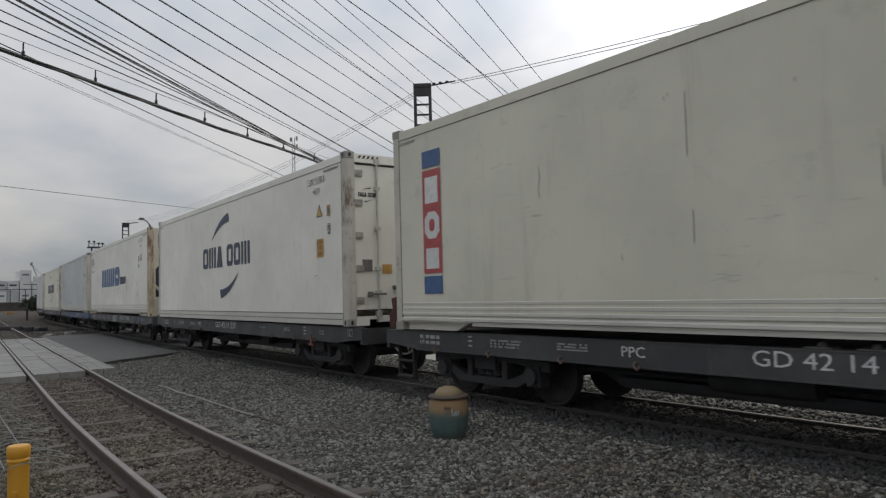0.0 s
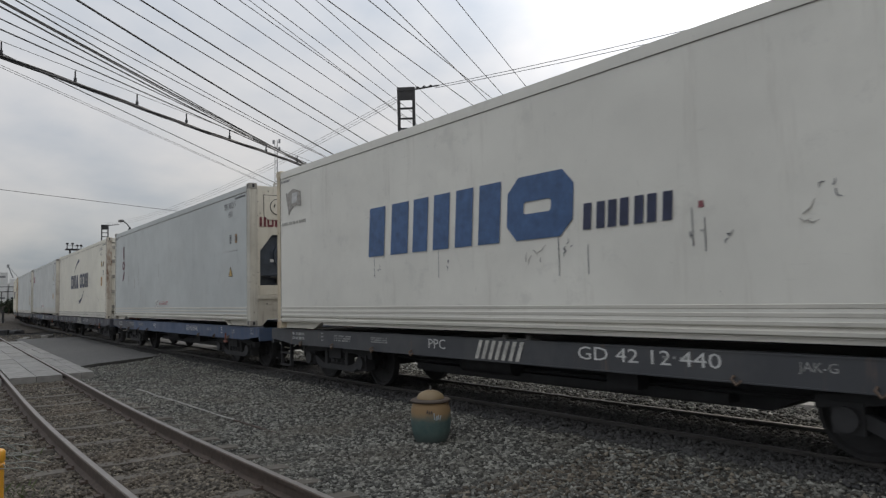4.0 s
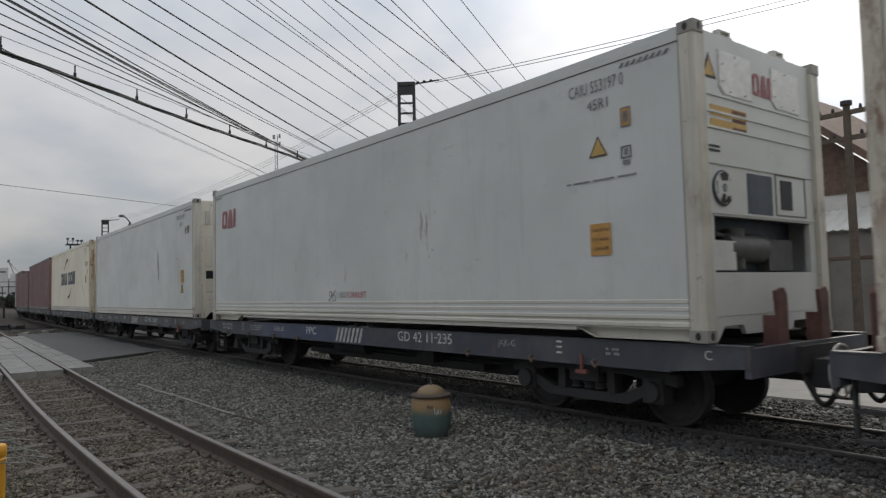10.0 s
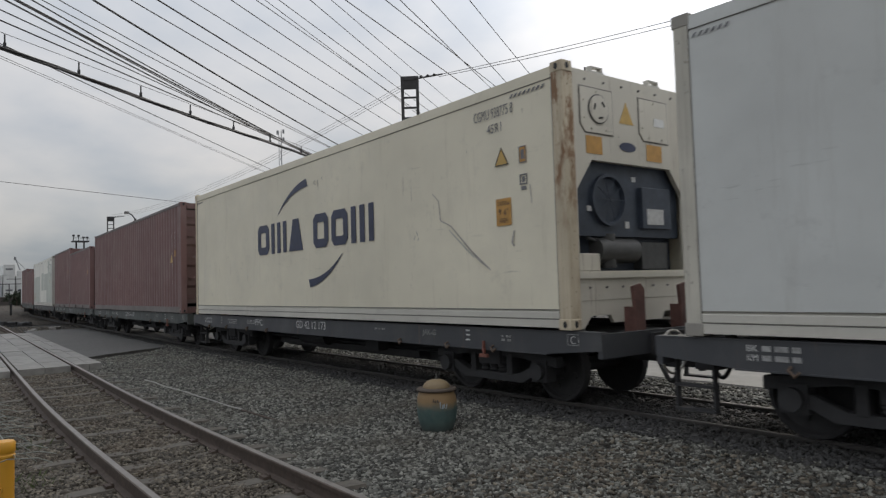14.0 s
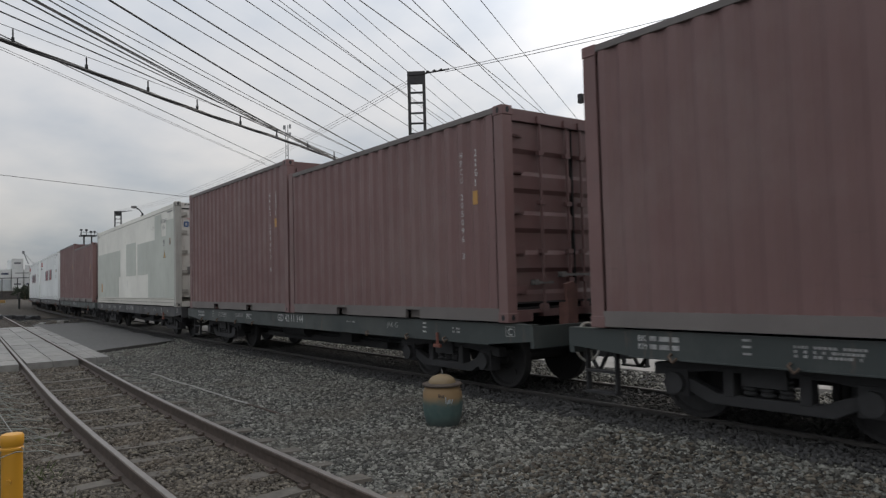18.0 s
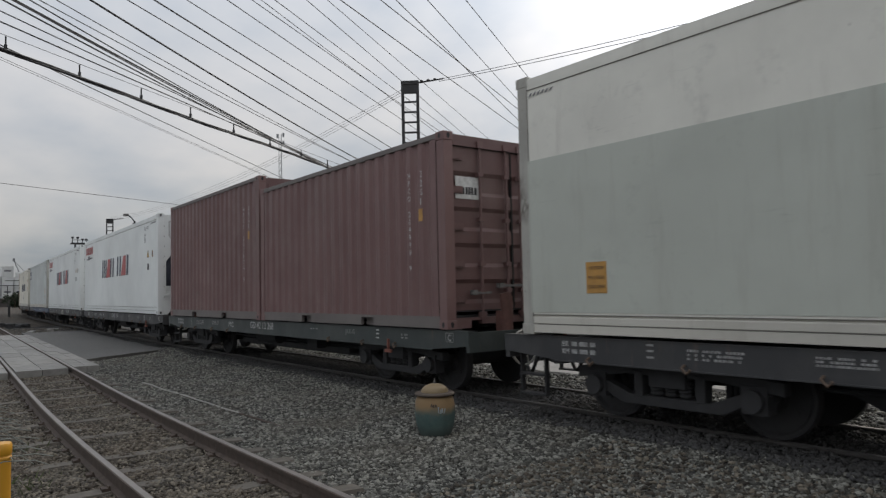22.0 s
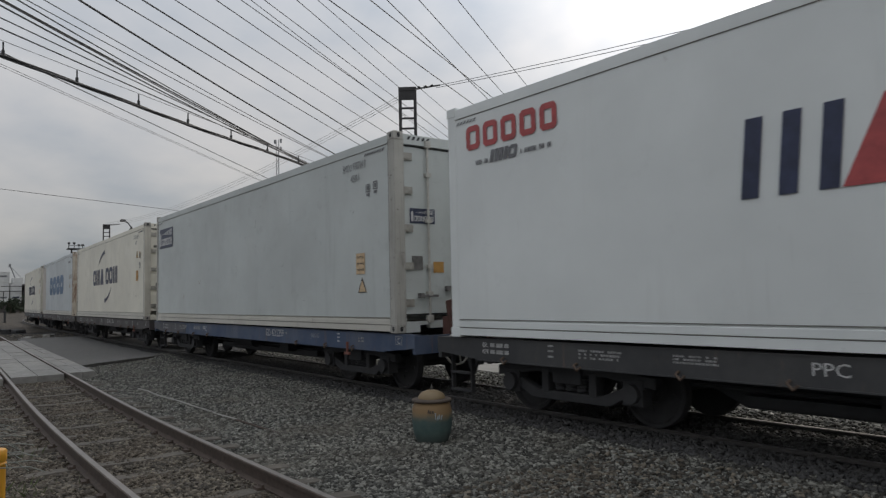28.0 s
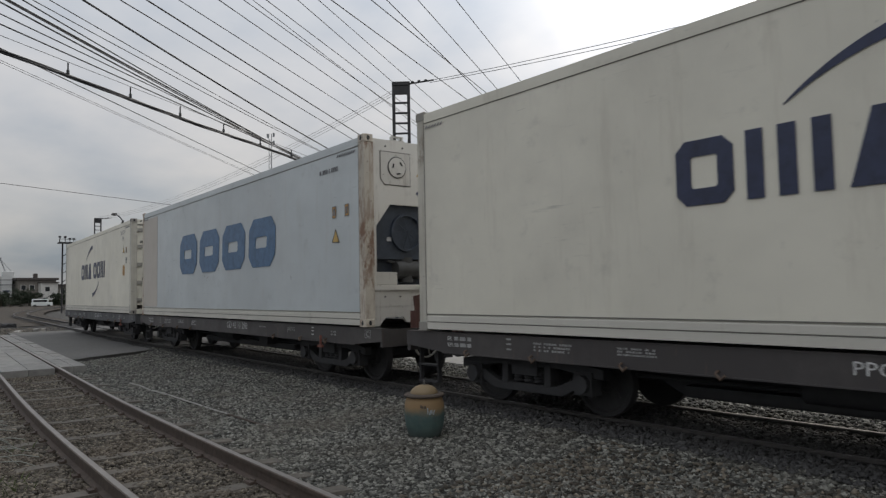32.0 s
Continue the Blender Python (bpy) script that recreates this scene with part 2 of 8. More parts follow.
GREY_MARK = plain("faded_grey_marking", (0.16, 0.16, 0.17), 0.55, 0, 0.35, 12, 0.0)
NAVY_MARK = plain("navy_blue_marking", (0.030, 0.038, 0.080), 0.45, 0, 0.35, 7, 0.0)
BLUE_MARK = plain("mid_blue_marking", (0.055, 0.115, 0.25), 0.45, 0, 0.3, 7, 0.0)
SKYBLUE_MARK = plain("bright_blue_marking", (0.07, 0.145, 0.26), 0.45, 0, 0.3, 7, 0.0)
RED_MARK = plain("red_marking", (0.42, 0.075, 0.075), 0.45, 0, 0.25, 7, 0.0)
MAROON_MARK = plain("maroon_marking", (0.14, 0.025, 0.035), 0.45, 0, 0.35, 7, 0.0)
STRIPE_WORN = plain("worn_white_stripe_paint", (0.44, 0.425, 0.39), 0.65, 0, 0.45, 9, 0.0)
WHITE_MARK = plain("white_stencil_paint", (0.56, 0.56, 0.55), 0.6, 0, 0.25, 14, 0.0)
PRINT_GREY = plain("worn_grey_print", (0.32, 0.32, 0.315), 0.6, 0, 0.45, 14, 0.0)
PLATE_WHITE = plain("white_plate_paint", (0.66, 0.66, 0.64), 0.55, 0, 0.15, 14, 0.0)
FADED_RED = plain("faded_dull_red_marking", (0.30, 0.10, 0.11), 0.5, 0, 0.35, 7, 0.0)
ORANGE_STICKER = plain("orange_sticker", (0.50, 0.27, 0.07), 0.5, 0, 0.2, 10, 0.0)
YELLOW_STICKER = plain("yellow_sticker", (0.52, 0.34, 0.10), 0.5, 0, 0.2, 10, 0.0)
UNIT_DARK = plain("dark_blue_grey_machinery", (0.048, 0.060, 0.082), 0.5, 0.1, 0.35, 5, 0.15)
UNIT_BLACK = plain("black_grille", (0.015, 0.016, 0.018), 0.6, 0, 0.3, 8, 0.1)
UNIT_GREY = plain("grey_machine_housing", (0.068, 0.068, 0.067), 0.5, 0.1, 0.3, 6, 0.1)
RAIL_SIDE = plain("rusty_rail_web", (0.075, 0.055, 0.044), 0.8, 0.1, 0.35, 12, 0.3)
RAIL_TOP = plain("worn_rail_head", (0.22, 0.20, 0.18), 0.45, 0.55, 0.2, 6, 0.05)
SLEEPER = plain("dusty_concrete_sleeper", (0.105, 0.093, 0.078), 0.9, 0, 0.3, 10, 0.35)
SLAB = plain("worn_concrete_slab", (0.25, 0.242, 0.225), 0.85, 0, 0.25, 5, 0.25, random_tone=0.16)
ASPHALT = plain("grey_asphalt", (0.088, 0.085, 0.08), 0.85, 0, 0.3, 14, 0.4)
ROAD_PALE = plain("pale_concrete_paving", (0.24, 0.23, 0.21), 0.8, 0, 0.2, 2.5, 0.3)
WIRE_BLACK = plain("black_insulated_wire", (0.03, 0.03, 0.033), 0.6, 0, 0.1, 9, 0)
WIRE_GREY = plain("grey_aluminium_wire", (0.20, 0.20, 0.21), 0.5, 0.3, 0.1, 9, 0)
POLE_STEEL = plain("dark_pole_steel", (0.035, 0.034, 0.036), 0.6, 0.2, 0.3, 6, 0.1)
YELLOW_PAINT = paint("yellow_post_paint", (0.56, 0.275, 0.02), 0.9, 0.4, (0.12, 0.06, 0.02), 0.15)

# ---- mesh helpers ----
MESHES = {}


def box(bm, x0, x1, y0, y1, z0, z1, slant=0.0):
    v = [bm.verts.new((x + slant * (z == z1), y, z)) for z in (z0, z1) for x, y in ((x0, y0), (x1, y0), (x1, y1), (x0, y1))]
    for f in ((3, 2, 1, 0), (4, 5, 6, 7), (0, 1, 5, 4), (1, 2, 6, 5), (2, 3, 7, 6), (3, 0, 4, 7)):
        bm.faces.new([v[i] for i in f])


def rod(bm, a, b, r, n=8, r2=None):
    a, b = Vector(a), Vector(b)
    q = (b - a).to_track_quat("Z", "Y")
    rings = []
    for p, rr in ((a, r), (b, r if r2 is None else r2)):
        rings.append([bm.verts.new(p + q @ Vector((rr * math.cos(k * math.tau / n), rr * math.sin(k * math.tau / n), 0))) for k in range(n)])
    for k in range(n):
        bm.faces.new((rings[0][k], rings[0][(k + 1) % n], rings[1][(k + 1) % n], rings[1][k]))
    bm.faces.new(rings[0][::-1]); bm.faces.new(rings[1])


def lathe(bm, profile, n=24, axis="Z", at=(0, 0, 0)):
    """Turns (radius, height) pairs about an axis through at."""
    at = Vector(at)
    rings = []
    for r, h in profile:
        ring = []
        for k in range(n):
            c, s = r * math.cos(k * math.tau / n), r * math.sin(k * math.tau / n)
            ring.append(bm.verts.new(at + (Vector((c, s, h)) if axis == "Z" else Vector((c, h, -s)) if axis == "Y" else Vector((h, c, s)))))
        rings.append(ring)
    for a, b in zip(rings, rings[1:]):
        for k in range(n):
            bm.faces.new((a[k], a[(k + 1) % n], b[(k + 1) % n], b[k]))
    bm.faces.new(rings[0][::-1]); bm.faces.new(rings[-1])


def slab(bm, pts, to3, d=0.003):
    """A thin plate: an outline in the plane (u, v), set by to3(u, v, depth)."""
    a = [bm.verts.new(to3(u, v, 0)) for u, v in pts]
    b = [bm.verts.new(to3(u, v, d)) for u, v in pts]
    bm.faces.new(b)
    for i in range(len(pts)):
        j = (i + 1) % len(pts)
        bm.faces.new((a[i], a[j], b[j], b[i]))


def mesh_of(key, make, smooth=False):
    if key not in MESHES:
        bm = bmesh.new()
        make(bm)
        bmesh.ops.recalc_face_normals(bm, faces=bm.faces)
        me = bpy.data.meshes.new(key)
        bm.to_mesh(me)
        bm.free()
        if smooth:
            me.polygons.foreach_set("use_smooth", [True] * len(me.polygons))
            me.set_sharp_from_angle(angle=radians(38))
        me.materials.append(None)
        MESHES[key] = me
    return MESHES[key]


COUNT = itertools.count()


def part(name, make, material, parent, label="", key=None, smooth=False, bevel=0.0):
    """One mesh object under a thing or a part. Alike parts share a mesh by their key."""
    ob = new(name, mesh_of(key or f"{name}_mesh_{next(COUNT)}", make, smooth))
    ob.material_slots[0].link = "OBJECT"
    ob.material_slots[0].material = material
    ob.parent = parent
    if bevel:
        md = ob.modifiers.new("edge", "BEVEL")
        md.width, md.segments, md.limit_method = bevel, 2, "ANGLE"
    if label:
        ob["label"] = label
    return ob


def thing(name, label, category, group="", kind="", at=None):
    ob = new(name)
    ob.empty_display_size = 0.2
    if at is not None:
        ob.matrix_basis = at
    return tagged(ob, label, category, group, kind)


def text_mesh(words, width, height, to3, key):
    """Letters as a mesh, fitted to a width and a height."""
    if key in MESHES:
        return MESHES[key]
    cu = bpy.data.curves.new("words", "FONT")
    cu.body, cu.resolution_u = words, 2
    tmp = bpy.data.objects.new("words", cu)
    me = bpy.data.meshes.new_from_object(tmp)
    bpy.data.objects.remove(tmp)
    bpy.data.curves.remove(cu)
    co = np.zeros(len(me.vertices) * 3)
    me.vertices.foreach_get("co", co)
    co = co.reshape(-1, 3)
    lo, hi = co.min(0), co.max(0)
    for v, c in zip(me.vertices, co):
        v.co = to3((c[0] - lo[0]) / max(1e-6, hi[0] - lo[0]) * width, (c[1] - lo[1]) / max(1e-6, hi[1] - lo[1]) * height, 0.003)
    me.materials.clear(); me.materials.append(None)
    MESHES[key] = me
    return me


def letters(name, words, u, v, width, height, plane, material, parent, label=""):
    ob = new(name, text_mesh(words, width, height, lambda a, b, d: plane(u + a, v + b, d), f"{words}_{u}_{v}_{width}_{height}_{tuple(plane(0, 0, 0))}"))
    ob.material_slots[0].link = "OBJECT"
    ob.material_slots[0].material = material
    ob.parent = parent
    if label:
        ob["label"] = label
    return ob


def stencil_letters(name, words, u, v, width, height, plane, material, parent, label):
    """Words of which every letter is a part of its own."""
    src = text_mesh(words, width, height, lambda a, b, d: plane(u + a, v + b, d), f"whole_{words}_{u}_{v}_{width}")
    bm = bmesh.new()
    bm.from_mesh(src)
    left = set(bm.faces)
    while left:
        island, todo = [], [min(left, key=lambda f: f.index)]
        left.discard(todo[0])
        while todo:
            f = todo.pop()
            island.append([tuple(q.co) for q in f.verts])
            for e in f.edges:
                for g in e.link_faces:
                    if g in left:
                        left.discard(g); todo.append(g)

        def make(out):
            seen = {}
            for ring_pts in island:
                out.faces.new([seen.setdefault(q, None) or seen.update({q: out.verts.new(q)}) or seen[q] for q in ring_pts])
        part(name, make, material, parent, label)
    bm.free()


def rect(u0, u1, v0, v1, skew=0.0):
    return [(u0, v0), (u1, v0), (u1 + skew, v1), (u0 + skew, v1)]


def hollow(bm, u0, u1, v0, v1, s, to3, skew=0.0):
    """A rectangular ring of stroke s."""
    k = skew / (v1 - v0)
    slab(bm, rect(u0, u0 + s, v0, v1, skew), to3); slab(bm, rect(u1 - s, u1, v0, v1, skew), to3)
    slab(bm, rect(u0 + s, u1 - s, v0, v0 + s, k * s), to3)
    w = k * (v1 - v0 - s)
    slab(bm, rect(u0 + s + w, u1 - s + w, v1 - s, v1, k * s), to3)


def octo(a, b, v0, v1, cut, skew=0.0):
    """An eight-sided outline; the corners are cut off."""
    pts = [(a + cut, v0), (b - cut, v0), (b, v0 + cut), (b, v1 - cut), (b - cut, v1), (a + cut, v1), (a, v1 - cut), (a, v0 + cut)]
    return [(u + skew * (v - v0) / (v1 - v0), v) for u, v in pts]


def ring(bm, outer, inner, to3, d=0.003):
    """A flat closed ring between two outlines."""
    n = len(outer)
    rows = [[bm.verts.new(to3(u, v, z)) for u, v in pts] for pts, z in ((outer, 0), (outer, d), (inner, d), (inner, 0))]
    for a, b in zip(rows, rows[1:]):
        for i in range(n):
            bm.faces.new((a[i], a[(i + 1) % n], b[(i + 1) % n], b[i]))


def tube(bm, pts, r, n=7, closed=False):
    """One bent round bar through the points."""
    pts = [Vector(p) for p in pts]
    k = len(pts)
    rings = []
    for i, p in enumerate(pts):
        a, b = (pts[i - 1], pts[(i + 1) % k]) if closed else (pts[max(0, i - 1)], pts[min(k - 1, i + 1)])
        q = (b - a).normalized()
        e = Vector((0, 0, 1)) if abs(q.z) < 0.9 else Vector((1, 0, 0))
        x = q.cross(e).normalized()
        y = q.cross(x)
        rings.append([bm.verts.new(p + r * (x * math.cos(j * math.tau / n) + y * math.sin(j * math.tau / n))) for j in range(n)])
    for a, b in list(zip(rings, rings[1:])) + ([(rings[-1], rings[0])] if closed else []):
        for j in range(n):
            bm.faces.new((a[j], a[(j + 1) % n], b[(j + 1) % n], b[j]))
    if not closed:
        bm.faces.new(rings[0][::-1]); bm.faces.new(rings[-1])


GLYPH_WIDTH = {"o": 1.0, "m": 1.25, "h": 1.0, "i": 0.38, "a": 1.05, " ": 0.35}


def glyph(bm, k, a, b, v0, v1, s, to3, skew):
    """A plain shape: o ring, m three strips, h two strips, i one strip, a trapezoid."""
    if k == "o":
        cut, s = 0.17 * (b - a), min(s, 0.29 * (b - a))
        ring(bm, octo(a, b, v0, v1, cut, skew), octo(a + s, b - s, v0 + s, v1 - s, max(0.004, cut - 0.5 * s), skew * (1 - 2 * s / (v1 - v0))), lambda u, v, d: to3(u, v, d))
    elif k == "i":
        slab(bm, rect(a, b, v0, v1, skew), to3)
    elif k == "h":
        for q in (0, 1):
            slab(bm, rect(a + q * (b - a - s * 1.25), a + q * (b - a - s * 1.25) + s * 1.25, v0, v1, skew), to3)
    elif k == "a":
        w = b - a
        slab(bm, [(a, v0), (b, v0), (b - 0.30 * w + skew, v1), (a + 0.30 * w + skew, v1)], to3)
    elif k == "m":
        for q in (0, 0.5, 1):
            slab(bm, rect(a + q * (b - a - s), a + q * (b - a - s) + s, v0, v1, skew), to3)


def glyphs(bm, kinds, u0, u1, v0, v1, to3, gap=0.16, skew=0.0, weight=0.27):
    """Plain shapes in a row."""
    unit = (u1 - u0) / (sum(GLYPH_WIDTH[k] for k in kinds) + gap * (len(kinds) - 1))
    u = u0
    for k in kinds:
        w = GLYPH_WIDTH[k] * unit
        glyph(bm, k, u, u + w, v0, v1, weight * unit, to3, skew)
        u += w + gap * unit


def blocks(name, kinds, u0, u1, v0, v1, plane, material, parent, label, gap=0.16, skew=0.0, weight=0.27):
    """A row of plain shapes, each a part of its own."""
    unit = (u1 - u0) / (sum(GLYPH_WIDTH[k] for k in kinds) + gap * (len(kinds) - 1))
    u = u0
    for k in kinds:
        w = GLYPH_WIDTH[k] * unit
        if k in "mh":
            st, count = weight * unit * (1.0 if k == "m" else 1.25), 3 if k == "m" else 2
            for q in range(count):
                x = u + q * (w - st) / (count - 1)
                part(name, lambda bm: glyph(bm, "i", x, x + st, v0, v1, 0, plane, skew), material, parent, label)
        elif k != " ":
            part(name, lambda bm: glyph(bm, k, u, u + w, v0, v1, weight * unit, plane, skew), material, parent, label)
        u += w + gap * unit


def crescent(bm, tip, fat, bow, width, to3, n=14):
    """A swoosh from a fine tip to a broad blunt end; bow: how far it arches."""
    tip, fat = Vector(tip), Vector(fat)
    d = fat - tip
    nrm = Vector((-d.y, d.x)).normalized()
    rows = []
    for i in range(n + 1):
        k = i / n
        mid = tip + d * k + nrm * bow * 4 * k * (1 - k)
        w = width * (0.06 + 0.94 * k ** 0.9) / 2
        rows.append([bm.verts.new(to3(*(mid + nrm * e), z)) for e, z in ((-w, 0), (-w, 0.003), (w, 0.003), (w, 0))])
    for a, b in zip(rows, rows[1:]):
        for j in range(3):
            bm.faces.new((a[j], b[j], b[j + 1], a[j + 1]))
    bm.faces.new(rows[0]); bm.faces.new(rows[-1][::-1])


# ---- the line of the tracks ----
KAPPA_AT = np.array([-40, 15, 60, 75, 95, 320.0])            # metres back along the line
KAPPA = np.array([1.82, 1.76, 0.0, 6.55, 2.5, 2.5]) * 1e-3   # bend there
HEADING, CENTRE = -0.01453, 6.809
STEP = np.arange(0, 330, 0.5)


def arm(sign):
    k = np.interp(-sign * STEP, KAPPA_AT, KAPPA)
    th = HEADING + np.concatenate([[0], np.cumsum((k[1:] + k[:-1]) / 4)]) * -sign
    mid = (th[1:] + th[:-1]) / 2
    return sign * np.concatenate([[0], np.cumsum(np.cos(mid) * 0.5)]), -sign * np.concatenate([[0], np.cumsum(np.sin(mid) * 0.5)])


AHEAD, BACK = arm(1), arm(-1)


def siding(s):
    """The siding's own line: two straights joined by a slight bend."""
    if s > -5.92:
        return np.array([s, 1.914])
    return np.array([s, 1.914 + 0.003345 * (s + 5.92) ** 2 if s > -12.2 else 2.046 - 0.042 * (s + 12.2)])


def on_line(s, side=0.0):
    """The point s metres along the main line, side metres to its left (away from the eye).
    Beyond 2.5 m to the right the siding's line serves instead."""
    if side < -2.5:
        a, b = siding(s + 0.25), siding(s - 0.25)
        u = (a - b) / np.linalg.norm(a - b)
        return siding(s) + (side - NEAR_TRACK) * np.array([-u[1], u[0]])
    x, y = (AHEAD if s >= 0 else BACK)
    p = np.array([np.interp(abs(s), STEP, x), np.interp(abs(s), STEP, y) + CENTRE])
    if side:
        e = 0.25
        a, b = on_line(s + e), on_line(s - e)
        u = (a - b) / np.linalg.norm(a - b)
        p = p + side * np.array([-u[1], u[0]])
    return p


def car_pose(s, z):
    a, b = on_line(s + 4.6), on_line(s - 4.6)
    m = (a + b) / 2
    return Matrix.Translation((m[0], m[1], z)) @ Matrix.Rotation(math.atan2(a[1] - b[1], a[0] - b[0]), 4, "Z")


def travelled(t):
    x = t / 16 - 1
    return 100 * (0.96243 + 1.03073 * x + 0.02629 * x ** 2 - 0.01274 * x ** 3 + 0.0023 * x ** 4)


PITCH = 13.488
SLACK = [0.172, 0.036, -0.051, -0.028, -0.067, -0.074, -0.055, -0.080, 0.0, 0.073, 0.054, -0.001, 0.005, -0.076, 0.015, 0.030, 0.024, 0.021]
DECK_Z = 0.904
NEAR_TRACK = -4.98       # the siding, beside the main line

# ---- ground, ballast, tracks ----
# grey bed coloured dark to give shaded gaps between the loose stones
BALLAST = ground_material("grey_ballast_bed", (0.020, 0.0195, 0.018), (0.075, 0.072, 0.066), 24, (0.12, 0.105, 0.09), 0.3)
BALLAST_BROWN = ground_material("brown_ballast_bed", (0.036, 0.032, 0.027), (0.10, 0.088, 0.073), 24, (0.13, 0.10, 0.075), 0.45)
# bed under the train: oil and the train's shade are both in its colour
BALLAST_OILY_SHADED = ground_material("oily_dark_ballast_bed", (0.040, 0.039, 0.038), (0.070, 0.068, 0.066), 24, (0.03, 0.028, 0.027), 0.5)
EARTH = ground_material("dusty_yard_soil", (0.045, 0.043, 0.040), (0.10, 0.095, 0.088), 5, (0.08, 0.074, 0.066), 0.5, 0.4)
STONE_GREY = stone_material("grey_crushed_stone", (0.028, 0.0275, 0.024), (0.315, 0.312, 0.275), (0.12, 0.105, 0.082))
STONE_BROWN = stone_material("brown_crushed_stone", (0.032, 0.027, 0.021), (0.235, 0.205, 0.16), (0.11, 0.08, 0.055))
# these stones carry the train's shade in their colour besides the oil
STONE_OILY_SHADED = stone_material("oily_crushed_stone", (0.040, 0.039, 0.039), (0.080, 0.078, 0.076), (0.055, 0.053, 0.050))


def sheet(name, x0, x1, y0, y1, nx, ny, height, material, label, category):
    """A ground sheet with its own relief; height(x, y) gives z."""
    xs, ys = np.linspace(x0, x1, nx + 1), np.linspace(y0, y1, ny + 1)
    vs = [(x, y, height(x, y)) for y in ys for x in xs]
    fs = [(j * (nx + 1) + i, j * (nx + 1) + i + 1, (j + 1) * (nx + 1) + i + 1, (j + 1) * (nx + 1) + i) for j in range(ny) for i in range(nx)]
    me = bpy.data.meshes.new(name)
    me.from_pydata(vs, [], fs)
    me.materials.append(material)
    return tagged(new(name, me), label, category, kind="structure")


sheet("ground", -2500, 2500, -2500, 2500, 8, 8, lambda x, y: -0.42, EARTH, "dusty grey-brown yard soil round the tracks", "ground")


def shoulder(y):
    """The main track's bed stands a little higher than the siding's."""
    k = min(1.0, max(0.0, (y - 4.9) / 1.0))
    return 0.105 * k * k * (3 - 2 * k)


def bed_height(base):
    return lambda x, y: base + shoulder(y - 0.5 * 0.00178 * x * x) + 0.022 * noise.noise((x * 1.1, y * 1.1, 3.0)) + 0.012 * noise.noise((x * 4.3, y * 4.3, 9.0))


sheet("ballast_bed_siding", -46, 8, -3.5, 2.72, 240, 28, bed_height(-0.162), BALLAST_BROWN, "brown dusty ballast bed under the siding", "ballast")
sheet("ballast_bed_middle", -46, 8, 2.72, 5.6, 240, 14, bed_height(-0.165), BALLAST, "grey crushed-stone ballast between the two tracks", "ballast")
sheet("ballast_bed_main", -46, 8, 5.6, 9.0, 240, 16, bed_height(-0.158), BALLAST_OILY_SHADED, "oil-blackened ballast bed under the main track", "ballast")


def far_bed():
    bm = bmesh.new()
    prev = None
    for s in np.arange(-300, -44, 4.0):
        a, b = on_line(s, -7.5), on_line(s, 2.0)
        cur = (bm.verts.new((a[0], a[1], -0.19)), bm.verts.new((b[0], b[1], -0.19)))
        if prev:
            bm.faces.new((prev[0], cur[0], cur[1], prev[1]))
        prev = cur
    me = bpy.data.meshes.new("ballast_bed_far")
    bm.to_mesh(me); bm.free()
    me.materials.append(BALLAST_BROWN)
    tagged(new("ballast_bed_far", me), "brown ballast bed of the distant tracks", "ballast", kind="structure")


far_bed()


def stones(name, count, spot, size, material, label, base=-0.172):
    """Loose angular stones, joined; spot(rng, n) gives their x and y."""
    rng = np.random.default_rng(len(name) * 7 + count)
    xy = spot(rng, count)
    r = size * (0.55 + 1.0 * rng.random((count, 1)) ** 1.8)
    shape = np.array([(1, 0, 0), (0, 1, 0), (-1, 0, 0), (0, -1, 0), (0, 0, 1), (0, 0, -1)], float)
    v = shape[None] * (0.65 + 0.7 * rng.random((count, 6, 1))) + rng.normal(0, 0.22, (count, 6, 3))
    q = rng.normal(size=(count, 4)); q /= np.linalg.norm(q, axis=1, keepdims=True)
    w, x, y, z = q.T
    rot = np.stack([1 - 2 * (y * y + z * z), 2 * (x * y - z * w), 2 * (x * z + y * w), 2 * (x * y + z * w), 1 - 2 * (x * x + z * z), 2 * (y * z - x * w),
                    2 * (x * z - y * w), 2 * (y * z + x * w), 1 - 2 * (x * x + y * y)], 1).reshape(-1, 3, 3)
    v = np.einsum("nij,nkj->nki", rot, v) * r[:, None] * np.array([1.12, 1.12, 0.72])
    zz = np.array([bed_height(base)(a, b) for a, b in xy])
    v += np.concatenate([xy, (zz + 0.006)[:, None]], 1)[:, None]
    f = np.array([(0, 1, 4), (1, 2, 4), (2, 3, 4), (3, 0, 4), (1, 0, 5), (2, 1, 5), (3, 2, 5), (0, 3, 5)])
    faces = (f[None] + 6 * np.arange(count)[:, None, None]).reshape(-1, 3)
    me = bpy.data.meshes.new(name)
    me.vertices.add(count * 6); me.vertices.foreach_set("co", v.reshape(-1))
    me.loops.add(faces.size); me.loops.foreach_set("vertex_index", faces.reshape(-1).astype(np.int32))
    me.polygons.add(len(faces)); me.polygons.foreach_set("loop_start", np.arange(0, faces.size, 3, dtype=np.int32))
    me.update(); me.validate()
    me.materials.append(material)
    tagged(new(name, me), label, "ballast stones", kind="stuff")


def spread(x0, x1, y0, y1, near=1.0, bend=True):
    """Random spots, thicker towards the near end."""
    def pick(rng, n):
        x = x1 + (x0 - x1) * rng.random(n) ** near
        y = y0 + (y1 - y0) * rng.random(n)
        return np.stack([x, y + 0.5 * 0.00178 * x * x * bend], 1)
    return pick


